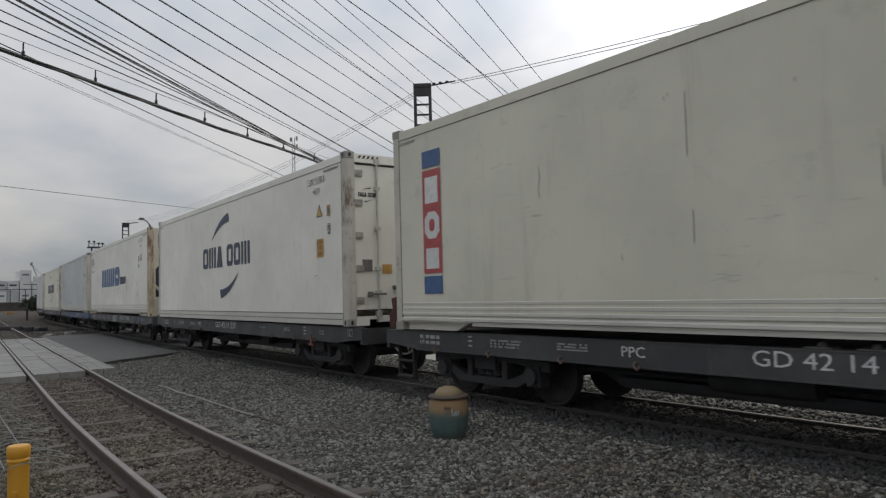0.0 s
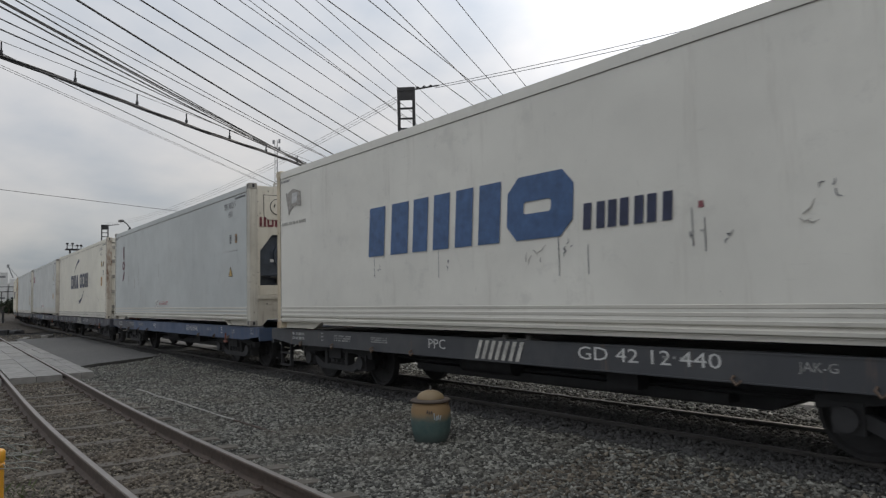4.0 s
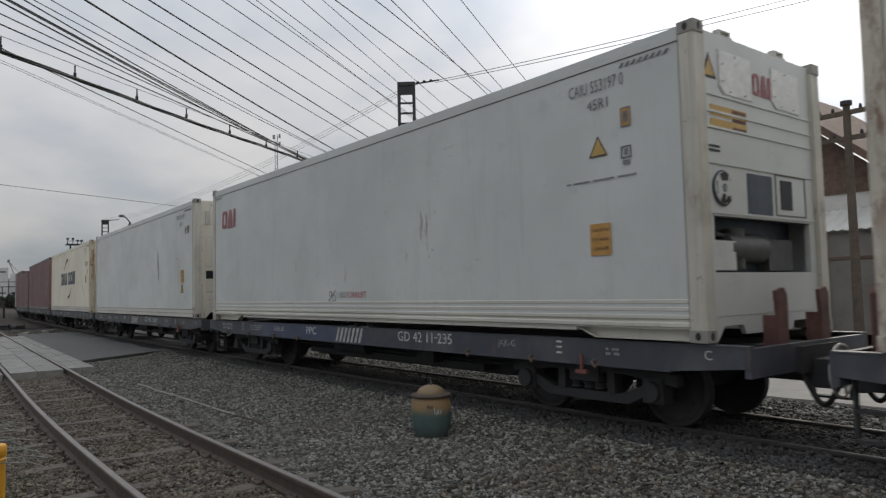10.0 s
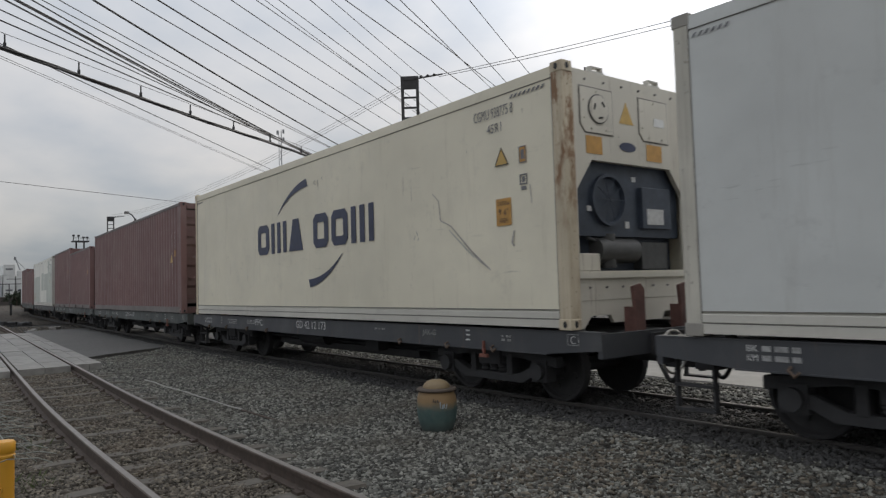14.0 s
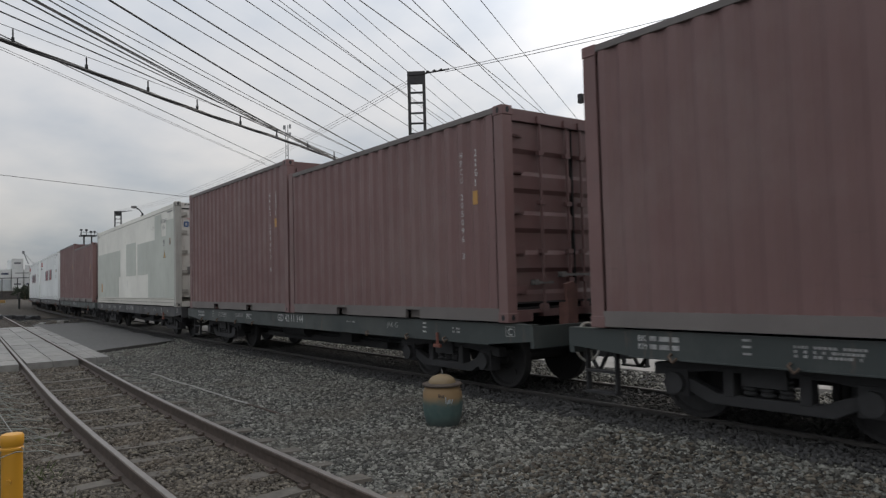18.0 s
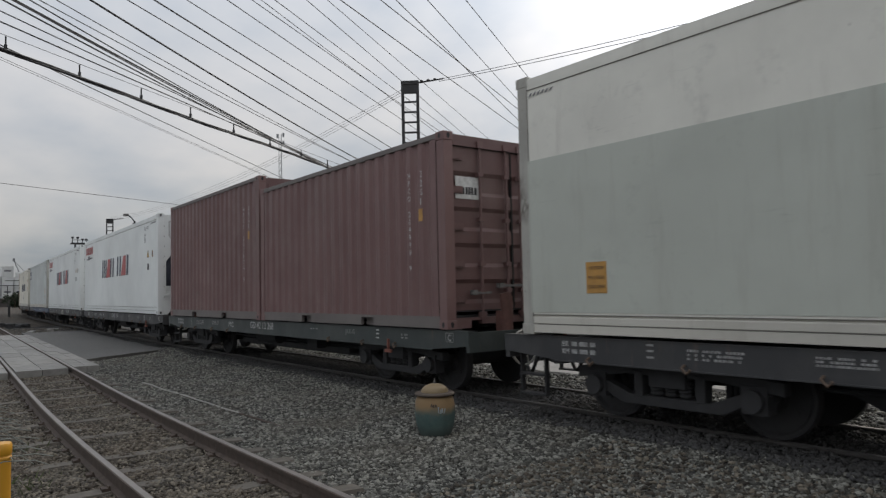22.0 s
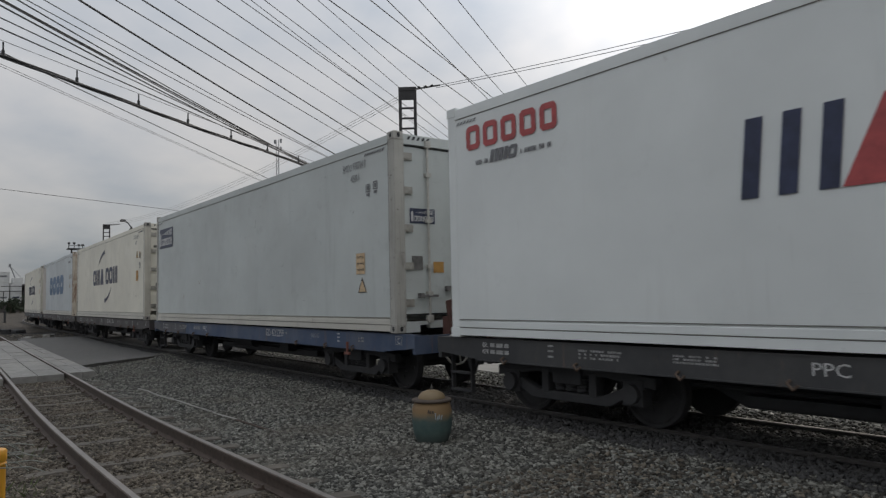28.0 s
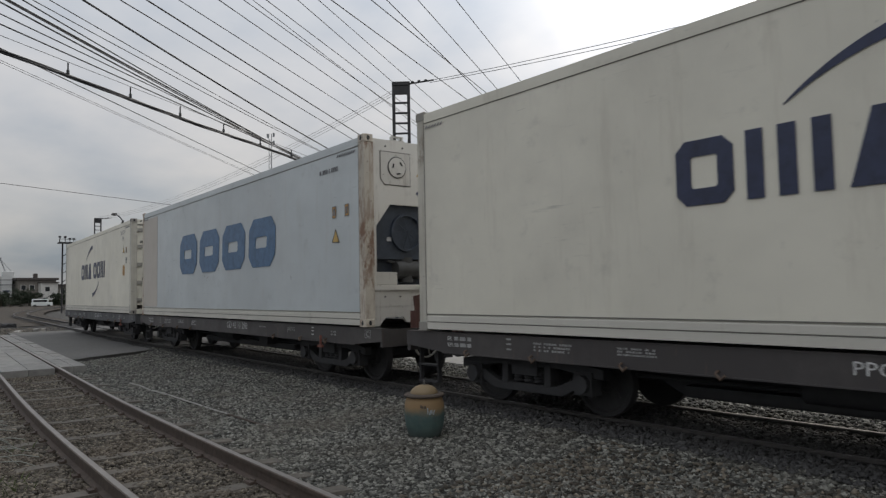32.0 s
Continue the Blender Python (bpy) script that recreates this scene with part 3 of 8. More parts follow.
stones("ballast_stones", 118000, spread(-21.5, -0.5, 2.55, 5.74, 1.45), 0.0205, STONE_GREY, "loose grey crushed stones between the tracks")
stones("track_ballast_stones", 86000, spread(-16.4, -3.0, -0.5, 2.58, 1.35), 0.0182, STONE_BROWN, "dusty brown stones round the sleepers of the siding", -0.156)
stones("oily_ballast_stones", 30000, spread(-20, 0.5, 5.60, 7.45, 1.2), 0.024, STONE_OILY_SHADED, "oil-blackened stones under the main track", -0.155)
stones("shoulder_stones", 12000, spread(-20, 0.5, 7.4, 8.7, 1.1), 0.026, STONE_GREY, "loose grey stones on the far shoulder of the main track", -0.155)
stones("ballast_stones_by_the_eye", 36000, spread(-4.5, 7.5, -3.2, 5.5, 1.0), 0.0215, STONE_BROWN, "dusty grey-brown stones round the near end of the siding", -0.16)
stones("far_ballast_stones", 9000, spread(-44, -20, -2.5, 5.5, 0.8), 0.035, STONE_BROWN, "scattered stones beyond the crossing")


def sweep(bm, profile, s0, s1, step, side):
    rings = []
    n = max(2, int(round((s1 - s0) / step)) + 1)
    for s in np.linspace(s0, s1, n):
        c, e = on_line(s, side), on_line(s, side + 1.0)
        u = e - c
        rings.append([bm.verts.new((c[0] + u[0] * a, c[1] + u[1] * a, z)) for a, z in profile])
    k = len(profile)
    for a, b in zip(rings, rings[1:]):
        for i in range(k):
            bm.faces.new((a[i], a[(i + 1) % k], b[(i + 1) % k], b[i]))
    bm.faces.new(rings[0][::-1]); bm.faces.new(rings[-1])


RAIL_PROFILE = [(-0.055, -0.14), (0.055, -0.14), (0.055, -0.128), (0.010, -0.112), (0.008, -0.040), (0.032, -0.030), (0.033, -0.004), (0.027, 0.0),
                (-0.027, 0.0), (-0.033, -0.004), (-0.032, -0.030), (-0.008, -0.040), (-0.010, -0.112), (-0.055, -0.128)]
HEAD_PROFILE = [(-0.024, 0.0), (0.024, 0.0), (0.022, 0.003), (-0.022, 0.003)]


# main-track rails and sleepers: colours darkened for oil and for the train's shade
RAIL_OILY_SHADED = plain("oily_rail_web", (0.045, 0.041, 0.038), 0.7, 0.1, 0.35, 12, 0.3)
RAIL_HEAD_SHADED = plain("dull_rail_head", (0.060, 0.057, 0.055), 0.6, 0.0, 0.2, 6, 0.05)
SLEEPER_OILY_SHADED = plain("oil_soaked_sleeper", (0.05, 0.047, 0.043), 0.9, 0, 0.3, 10, 0.35)


def sleeper_mesh(bm):
    pts = [(-1.0, -0.01), (-0.78, 0.0), (-0.35, 0.0), (-0.2, -0.006), (0.2, -0.006), (0.35, 0.0), (0.78, 0.0), (1.0, -0.01)]
    rows = []
    for x, drop in ((-0.12, -0.12), (-0.085, 0), (0.085, 0), (0.12, -0.12)):
        rows.append([bm.verts.new((x, y, -0.142 + z + drop)) for y, z in pts])
    for a, b in zip(rows, rows[1:]):
        for i in range(len(pts) - 1):
            bm.faces.new((a[i], a[i + 1], b[i + 1], b[i]))
    bm.faces.new([r[0] for r in rows]); bm.faces.new([r[-1] for r in rows][::-1])


def clip_mesh(bm):
    for dy in (-0.085, 0.085):
        box(bm, -0.05, 0.05, dy - 0.03, dy + 0.03, -0.145, -0.118)
        rod(bm, (-0.045, dy * 0.75, -0.112), (0.045, dy * 0.75, -0.112), 0.011, 6)


def track(name, side, s0, s1, sleepers, label, web=RAIL_SIDE, head=RAIL_TOP, tie=SLEEPER, half=0.5665):
    root = thing(name, label, "railway track", kind="structure")
    for k in (-half, half):
        rail = part("rail", lambda bm: sweep(bm, RAIL_PROFILE, s0, s1, 1.5, side + k), web, root, smooth=True)
        part("running_surface", lambda bm: sweep(bm, HEAD_PROFILE, s0, s1, 1.5, side + k), head, rail, "bright worn rail head")
    for s in sleepers:
        p, q = on_line(s, side), on_line(s + 0.5, side)
        m = Matrix.Translation((p[0], p[1], 0.004 + 0.010 * math.sin(s * 5))) @ Matrix.Rotation(math.atan2(q[1] - p[1], q[0] - p[0]) + 0.012 * math.sin(s * 7), 4, "Z")
        o = part("sleeper", sleeper_mesh, tie, root, key="sleeper")
        o.matrix_basis = m
        for k in (-half, half):
            c = part("rail_clip", clip_mesh, web, o, key="rail_clip")
            c.matrix_basis = Matrix.Translation((0, k, 0.0))
    return root


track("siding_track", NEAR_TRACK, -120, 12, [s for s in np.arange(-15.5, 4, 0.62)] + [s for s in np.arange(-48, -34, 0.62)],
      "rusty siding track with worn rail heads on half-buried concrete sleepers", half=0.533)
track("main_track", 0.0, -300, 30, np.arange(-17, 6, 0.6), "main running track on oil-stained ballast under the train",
      RAIL_OILY_SHADED, RAIL_HEAD_SHADED, SLEEPER_OILY_SHADED)
track("yard_track", -9.6, -150, -34, np.arange(-60, -36, 0.6), "rusty yard track beyond the level crossing")


# ---- level crossing ----
def crossing():
    root = thing("level_crossing", "level crossing of worn grey concrete panels in the siding", "level crossing", kind="structure")
    rng = random.Random(4)
    for a, b in ((-3.35, -2.60), (-2.59, -1.95), (-1.94, -1.28), (-1.27, -0.595), (-0.463, -0.006), (0.006, 0.463), (0.595, 0.84), (0.85, 1.08)):
        s = -16.45 + 0.26 * (a < 0.5)
        while s > -32.5:
            ln = 1.45 if abs(a) < 0.5 else 1.05
            z = -0.012 + rng.uniform(-0.006, 0.006)

            def make(bm, s=s, ln=ln, z=z, a=a, b=b):
                c = [on_line(q, NEAR_TRACK + w) for q, w in ((s, a), (s, b), (s - ln + 0.03, b), (s - ln + 0.03, a))]
                lo, hi = [bm.verts.new((p[0], p[1], z - 0.17)) for p in c], [bm.verts.new((p[0], p[1], z)) for p in c]
                bm.faces.new(hi); bm.faces.new(lo[::-1])
                for i in range(4):
                    bm.faces.new((lo[i], lo[(i + 1) % 4], hi[(i + 1) % 4], hi[i]))
            part("concrete_panel", make, SLAB, root)
            s -= ln
    return root


crossing()


def asphalt(name, w0, w1, f0, f1, b0, b1, z, material, label):
    """Paving across the line from side w0 to w1; front and back edges slope with the road."""
    bm = bmesh.new()
    nu, nv = 14, 10
    grid = []
    for j in range(nv + 1):
        w = w0 + (w1 - w0) * j / nv
        near = w0 < -2.5
        fr, bk = f0 + (f1 - f0) * j / nv, b0 + (b1 - b0) * j / nv
        row = []
        for i in range(nu + 1):
            s = fr + (bk - fr) * i / nu
            p = on_line(s, w) if not near else on_line(s, w0) + (on_line(s, w1) - on_line(s, w0)) * j / nv
            rag = 0.12 * noise.noise((w * 2.2, s, 1.7)) if i in (0, nu) else 0
            row.append(bm.verts.new((p[0] + rag, p[1], z + 0.012 * noise.noise((s * 0.7, w, 5.0)))))
        grid.append(row)
    for a, b in zip(grid, grid[1:]):
        for i in range(nu):
            bm.faces.new((a[i], b[i], b[i + 1], a[i + 1]))
    ext = bmesh.ops.extrude_face_region(bm, geom=bm.faces[:])
    for e in ext["geom"]:
        if isinstance(e, bmesh.types.BMVert):
            e.co.z -= 0.25
    bmesh.ops.recalc_face_normals(bm, faces=bm.faces)
    me = bpy.data.meshes.new(name)
    bm.to_mesh(me); bm.free()
    me.materials.append(material)
    tagged(new(name, me), label, "road", kind="structure")


asphalt("road_between_tracks", -3.88, -0.66, -19.1, -21.0, -37.0, -36.5, -0.085, ASPHALT, "dull grey asphalt road between the two tracks")
asphalt("road_in_main_track", -0.48, 0.48, -21.2, -21.6, -37.5, -38, -0.03, ASPHALT, "asphalt filled between the main track's rails")
asphalt("road_beyond_track", 0.66, 9.0, -21.8, -27, -38.5, -46, -0.03, ASPHALT, "grey asphalt road behind the main track")
sheet("pavement_behind_track", -40, 30, 8.5, 17.5, 60, 8, lambda x, y: -0.15 + 0.03 * noise.noise((x * 0.5, y * 0.6, 2.0)), ROAD_PALE,
      "pale worn concrete yard behind the main track", "pavement")

# ---- container wagon ----
SILL = {
    "black": paint("black_wagon_paint", (0.042, 0.043, 0.046), 0.8, 0.5, (0.07, 0.065, 0.06), 0.3),
    "grey": paint("dark_grey_wagon_paint", (0.058, 0.061, 0.068), 0.8, 0.5, (0.07, 0.06, 0.05), 0.3),
    "green": paint("green_grey_wagon_paint", (0.048, 0.058, 0.057), 0.8, 0.5, (0.06, 0.055, 0.045), 0.3),
    "blue": paint("blue_wagon_paint", (0.052, 0.082, 0.15), 1.5, 0.5, (0.06, 0.06, 0.06), 0.45),
    "navy": paint("faded_navy_wagon_paint", (0.053, 0.057, 0.074), 1.5, 0.5, (0.07, 0.06, 0.055), 0.45),
    "brown": paint("brown_black_wagon_paint", (0.055, 0.049, 0.049), 0.8, 0.5, (0.06, 0.05, 0.04), 0.3),
}
SILL_Y, SILL_TOP, SILL_LOW = 1.17, 0.775, 0.535     # before the frame is set on its bogies
RIDE = 0.10


def sill_plane(u, v, d):
    return Vector((u, -SILL_Y - 0.004 - d, v))


def wheelset_mesh(bm):
    rod(bm, (0, -0.95, 0), (0, 0.95, 0), 0.07, 12)
    for k in (-1, 1):
        y = k * 0.535
        lathe(bm, [(0.30, y - k * 0.02), (0.385, y - k * 0.055), (0.392, y), (0.382, y + k * 0.05), (0.345, y + k * 0.055), (0.32, y + k * 0.02), (0.13, y + k * 0.01), (0.11, y + k * 0.06)], 28, "Y")
        for j in range(4):
            a = j * math.pi / 2
            rod(bm, (0.22 * math.cos(a), y + k * 0.005, 0.22 * math.sin(a)), (0.22 * math.cos(a), y + k * 0.028, 0.22 * math.sin(a)), 0.035, 8)


def bogie_side(k):
    def make(bm):
        y = k * 0.86
        for pts in ([(-1.12, 0.44), (-1.12, 0.56), (-0.45, 0.64), (0.45, 0.64), (1.12, 0.56), (1.12, 0.44), (0.5, 0.52), (-0.5, 0.52)],
                    [(-1.0, 0.44), (-0.55, 0.22), (0.55, 0.22), (1.0, 0.44), (0.9, 0.5), (0.45, 0.32), (-0.45, 0.32), (-0.9, 0.5)]):
            a = [bm.verts.new((x, y - 0.06, z)) for x, z in pts]
            b = [bm.verts.new((x, y + 0.06, z)) for x, z in pts]
            bm.faces.new(a); bm.faces.new(b[::-1])
            for i in range(len(pts)):
                j = (i + 1) % len(pts)
                bm.faces.new((a[j], a[i], b[i], b[j]))
        for x in (-0.34, 0.34):
            box(bm, x - 0.05, x + 0.05, y - 0.07, y + 0.07, 0.3, 0.56)
    return make


def spring_mesh(bm):
    lathe(bm, [p for j in range(5) for p in ((0.052, 0.33 + j * 0.042), (0.067, 0.345 + j * 0.042), (0.067, 0.36 + j * 0.042))], 10, "Z")


def axle_box(bm):
    box(bm, -0.12, 0.12, -0.08, 0.08, -0.12, 0.13)
    lathe(bm, [(0.10, -0.14), (0.10, -0.06)], 14, "Y")


def add_bogie(wagon, x):
    bogie = part("bogie", lambda bm: (box(bm, -0.2, 0.2, -0.95, 0.95, 0.42, 0.66), box(bm, -0.95, -0.85, -0.8, 0.8, 0.42, 0.5), box(bm, 0.85, 0.95, -0.8, 0.8, 0.42, 0.5)),
                 STEEL_DARK, wagon, "oily black cast-steel bogie", key="bolster")
    bogie.matrix_basis = Matrix.Translation((x, 0, 0))
    for k in (-1, 1):
        part("side_frame", bogie_side(k), STEEL_DARK, bogie, key=f"bogie_side{k}", bevel=0.012)
        for x in (-0.16, 0.0, 0.16):
            sp = part("spring", spring_mesh, STEEL_DARK, bogie, key="spring", smooth=True)
            sp.matrix_basis = Matrix.Translation((x, k * 0.86, 0))
        for ax in (-0.86, 0.86):
            ab = part("axle_box", axle_box, STEEL_DARK, bogie, key="axle_box")
            ab.matrix_basis = Matrix.Translation((ax, k * 0.86, 0.387)) @ Matrix.Rotation(0 if k < 0 else math.pi, 4, "Z")
            bs = part("brake_shoe", lambda bm: box(bm, -0.03, 0.03, -0.05, 0.05, -0.15, 0.15), STEEL_DARK, bogie, key="brake_shoe")
            bs.matrix_basis = Matrix.Translation((ax * 0.5, k * 0.535, 0.40))
    for ax in (-0.86, 0.86):
        ws = part("wheelset", wheelset_mesh, WHEEL_STEEL, bogie, "worn steel wheels on an axle", key="wheelset", smooth=True)
        ws.matrix_basis = Matrix.Translation((ax, 0, 0.387))
        WHEELS.append(ws)


WHEELS = []


def side_sill(k):
    def make(bm):
        y0, y1 = (k * SILL_Y, k * (SILL_Y - 0.012))
        lo, hi = min(y0, y1), max(y0, y1)
        pts = [(-6.45, 0.60), (-6.45, SILL_TOP), (6.45, SILL_TOP), (6.45, 0.60), (5.7, SILL_LOW), (-5.7, SILL_LOW)]
        for f in (lambda y: y,):
            a = [bm.verts.new((x, lo, z)) for x, z in pts]
            b = [bm.verts.new((x, hi, z)) for x, z in pts]
            bm.faces.new(a); bm.faces.new(b[::-1])
            for i in range(len(pts)):
                j = (i + 1) % len(pts)
                bm.faces.new((a[j], a[i], b[i], b[j]))
        yi = k * (SILL_Y - 0.11)
        box(bm, -6.44, 6.44, min(yi, k * SILL_Y * 1.006), max(yi, k * SILL_Y * 1.006), SILL_TOP, SILL_TOP + 0.014)
        box(bm, -5.68, 5.68, min(yi, k * SILL_Y * 1.006), max(yi, k * SILL_Y * 1.006), SILL_LOW - 0.014, SILL_LOW)
    return make


def hook_mesh(bm):
    tube(bm, [(0, 0, 0), (0, -0.05, -0.02), (0.05, -0.06, -0.07), (0.09, -0.05, -0.03)], 0.013, 6)


def centre_sill(bm):
    for pts in ([(-6.5, 0.5), (-6.5, 0.74), (6.5, 0.74), (6.5, 0.5), (3.3, 0.47), (2.7, 0.18), (-2.7, 0.18), (-3.3, 0.47)],):
        a = [bm.verts.new((x, -0.36, z)) for x, z in pts]
        b = [bm.verts.new((x, 0.36, z)) for x, z in pts]
        bm.faces.new(a); bm.faces.new(b[::-1])
        for i in range(len(pts)):
            j = (i + 1) % len(pts)
            bm.faces.new((a[j], a[i], b[i], b[j]))


def cross_beam(bm):
    box(bm, -0.07, 0.07, -SILL_Y + 0.02, SILL_Y - 0.02, 0.58, 0.74)


def stop_plate(bm):
    pts = [(-0.09, -0.18), (-0.09, 0.24), (-0.115, 0.44), (0.02, 0.47), (0.08, 0.41), (0.08, -0.18)]
    a = [bm.verts.new((-0.02, y, z)) for y, z in pts]
    b = [bm.verts.new((0.02, y, z)) for y, z in pts]
    bm.faces.new(a[::-1]); bm.faces.new(b)
    for i in range(len(pts)):
        j = (i + 1) % len(pts)
        bm.faces.new((a[i], a[j], b[j], b[i]))
    box(bm, -0.14, -0.02, -0.08, -0.05, -0.18, 0.22)
    box(bm, -0.14, -0.02, 0.03, 0.06, -0.18, 0.16)


def coupler_mesh(bm):
    box(bm, -0.45, 0.02, -0.09, 0.09, 0.40, 0.58)
    box(bm, 0.0, 0.24, -0.17, 0.17, 0.36, 0.62)
    box(bm, 0.20, 0.30, -0.17, -0.06, 0.38, 0.60)
    rod(bm, (0.2, 0.1, 0.34), (0.2, 0.1, 0.66), 0.04, 10)
    rod(bm, (-0.02, 0.0, 0.62), (-0.02, -0.95, 0.66), 0.016, 6)


def hose_mesh(bm):
    tube(bm, [(0.36 * k, -0.28 + 0.02 * math.sin(k * 6), 0.50 - 0.26 * math.sin(math.pi * min(1, k * 1.05)) - 0.03 * k) for k in np.linspace(0, 1, 12)], 0.024)


def step_mesh(bm):
    for x in (-0.19, 0.19):
        box(bm, x - 0.012, x + 0.012, -0.03, 0.03, 0.10, 0.56)
    for z in (0.11, 0.33):
        box(bm, -0.2, 0.2, -0.05, 0.05, z - 0.012, z + 0.012)


def brake_wheel(bm):
    tube(bm, [(0, 0.21 * math.cos(a), 0.21 * math.sin(a)) for a in np.linspace(0, math.tau, 24, endpoint=False)], 0.014, 6, True)
    for i in range(4):
        a = i * math.pi / 2 + 0.3
        rod(bm, (0.02, 0, 0), (0, 0.21 * math.cos(a), 0.21 * math.sin(a)), 0.010, 6)


def brake_gear(bm):
    rod(bm, (-1.4, -0.62, 0.42), (-0.4, -0.62, 0.42), 0.13, 14)
    rod(bm, (0.5, 0.55, 0.44), (1.5, 0.55, 0.44), 0.16, 14)
    rod(bm, (-3.6, -0.5, 0.38), (3.6, -0.5, 0.34), 0.022, 6)
    rod(bm, (-3.6, 0.45, 0.36), (3.6, 0.45, 0.36), 0.022, 6)
    box(bm, 1.1, 1.5, -0.75, -0.55, 0.30, 0.56)
    box(bm, -2.6, 2.4, -0.58, -0.40, 0.24, 0.33)


HOOK_RUST = plain("rust_brown_hook_steel", (0.11, 0.075, 0.053), 0.7, 0, 0.3, 20, 0.1)
LEVER_RED = plain("worn_orange_red_paint", (0.20, 0.075, 0.055), 0.6, 0, 0.3, 9, 0.1)


def base_wagon():
    w = thing("container_wagon", "dark four-axle container flat wagon on the main track", "rail wagon", "wagons of the train")
    part("side_sill", side_sill(-1), SILL["grey"], w, "stencilled dark side beam", key="sill_near")
    part("side_sill", side_sill(1), SILL["grey"], w, "dark side beam", key="sill_far")
    part("centre_sill", centre_sill, STEEL_DARK, w, key="centre_sill")
    for x in (-5.6, -4.6, -3.5, -2.1, -0.7, 0.7, 2.1, 3.5, 4.6, 5.6):
        part("cross_beam", cross_beam, STEEL_DARK, w, key="cross_beam").matrix_basis = Matrix.Translation((x, 0, 0))
    part("brake_gear", brake_gear, STEEL_DARK, w, key="brake_gear", smooth=True)
    for k in (-1, 1):
        hs = part("headstock", lambda bm: box(bm, -0.03, 0.03, -SILL_Y + 0.012, SILL_Y - 0.012, 0.52, 0.77), STEEL_DARK, w, key="headstock")
        hs.matrix_basis = Matrix.Translation((k * 6.42, 0, 0))
        turn = Matrix.Rotation(0 if k > 0 else math.pi, 4, "Z")
        part("coupler", coupler_mesh, STEEL_DARK, w, "greasy knuckle coupler", key="coupler").matrix_basis = Matrix.Translation((k * 6.43, 0, 0)) @ turn
        part("brake_hose", hose_mesh, GASKET, w, key="brake_hose", smooth=True).matrix_basis = Matrix.Translation((k * 6.45, 0, 0)) @ turn
        for y in (-0.42, 0.42):
            sp = part("stop_plate", stop_plate, RUST_BROWN, w, "upright red-oxide container stop", key="stop_plate")
            sp.matrix_basis = Matrix.Translation((k * 6.36, y, DECK_Z - RIDE)) @ turn
        for y in (k * 1.0,):
            st = part("corner_step", step_mesh, STEEL_DARK, w, key="corner_step")
            st.matrix_basis = Matrix.Translation((k * 6.15, y, 0))
        add_bogie(w, k * 4.45)
    bw = part("brake_wheel", brake_wheel, DOOR_STEEL, w, "thin round hand-brake wheel", key="brake_wheel", smooth=True)
    bw.matrix_basis = Matrix.Translation((-6.52, -0.78, 0.60))
    for x in (-5.9, -0.2, 0.2, 5.9):
        for y in (-1.0, 1.0):
            tl = part("twist_lock", lambda bm: (box(bm, -0.11, 0.11, -0.09, 0.09, 0.74, DECK_Z - RIDE - 0.002), lathe(bm, [(0.045, DECK_Z - RIDE - 0.01), (0.03, DECK_Z - RIDE + 0.03)], 10)), CAST_GREY, w, key="twist_lock")
            tl.matrix_basis = Matrix.Translation((x, y, 0))
    for x in (-5.2, -4.1, -2.9, -1.9, 2.8, 3.9, 4.8):
        hk = part("lashing_hook", hook_mesh, HOOK_RUST, w, "rust-brown rope hook", key="lashing_hook")
        hk.matrix_basis = Matrix.Translation((x, -SILL_Y - 0.006, 0.58))
    pl = part("brake_lever", lambda bm: (box(bm, -0.013, 0.013, -0.015, 0.015, -0.22, -0.06), box(bm, -0.07, 0.07, -0.02, 0.02, -0.255, -0.215)), LEVER_RED, w, "orange-red brake lever", key="brake_lever")
    pl.matrix_basis = Matrix.Translation((4.65, -1.205, 0.69))
    return w


def bar_block(bm, u, v, w, h, rows, to3, seed=1):
    """Unreadable small print as short bars."""
    rng = random.Random(seed)
    for r in range(rows):
        x, y = u, v + h * (rows - 1 - r) / rows
        while x < u + w - 0.01:
            ln = min(rng.uniform(0.012, 0.03), u + w - x)
            slab(bm, rect(x, x + ln, y, y + h / rows * 0.6), to3)
            x += ln + (0.012 if rng.random() < 0.8 else 0.05)


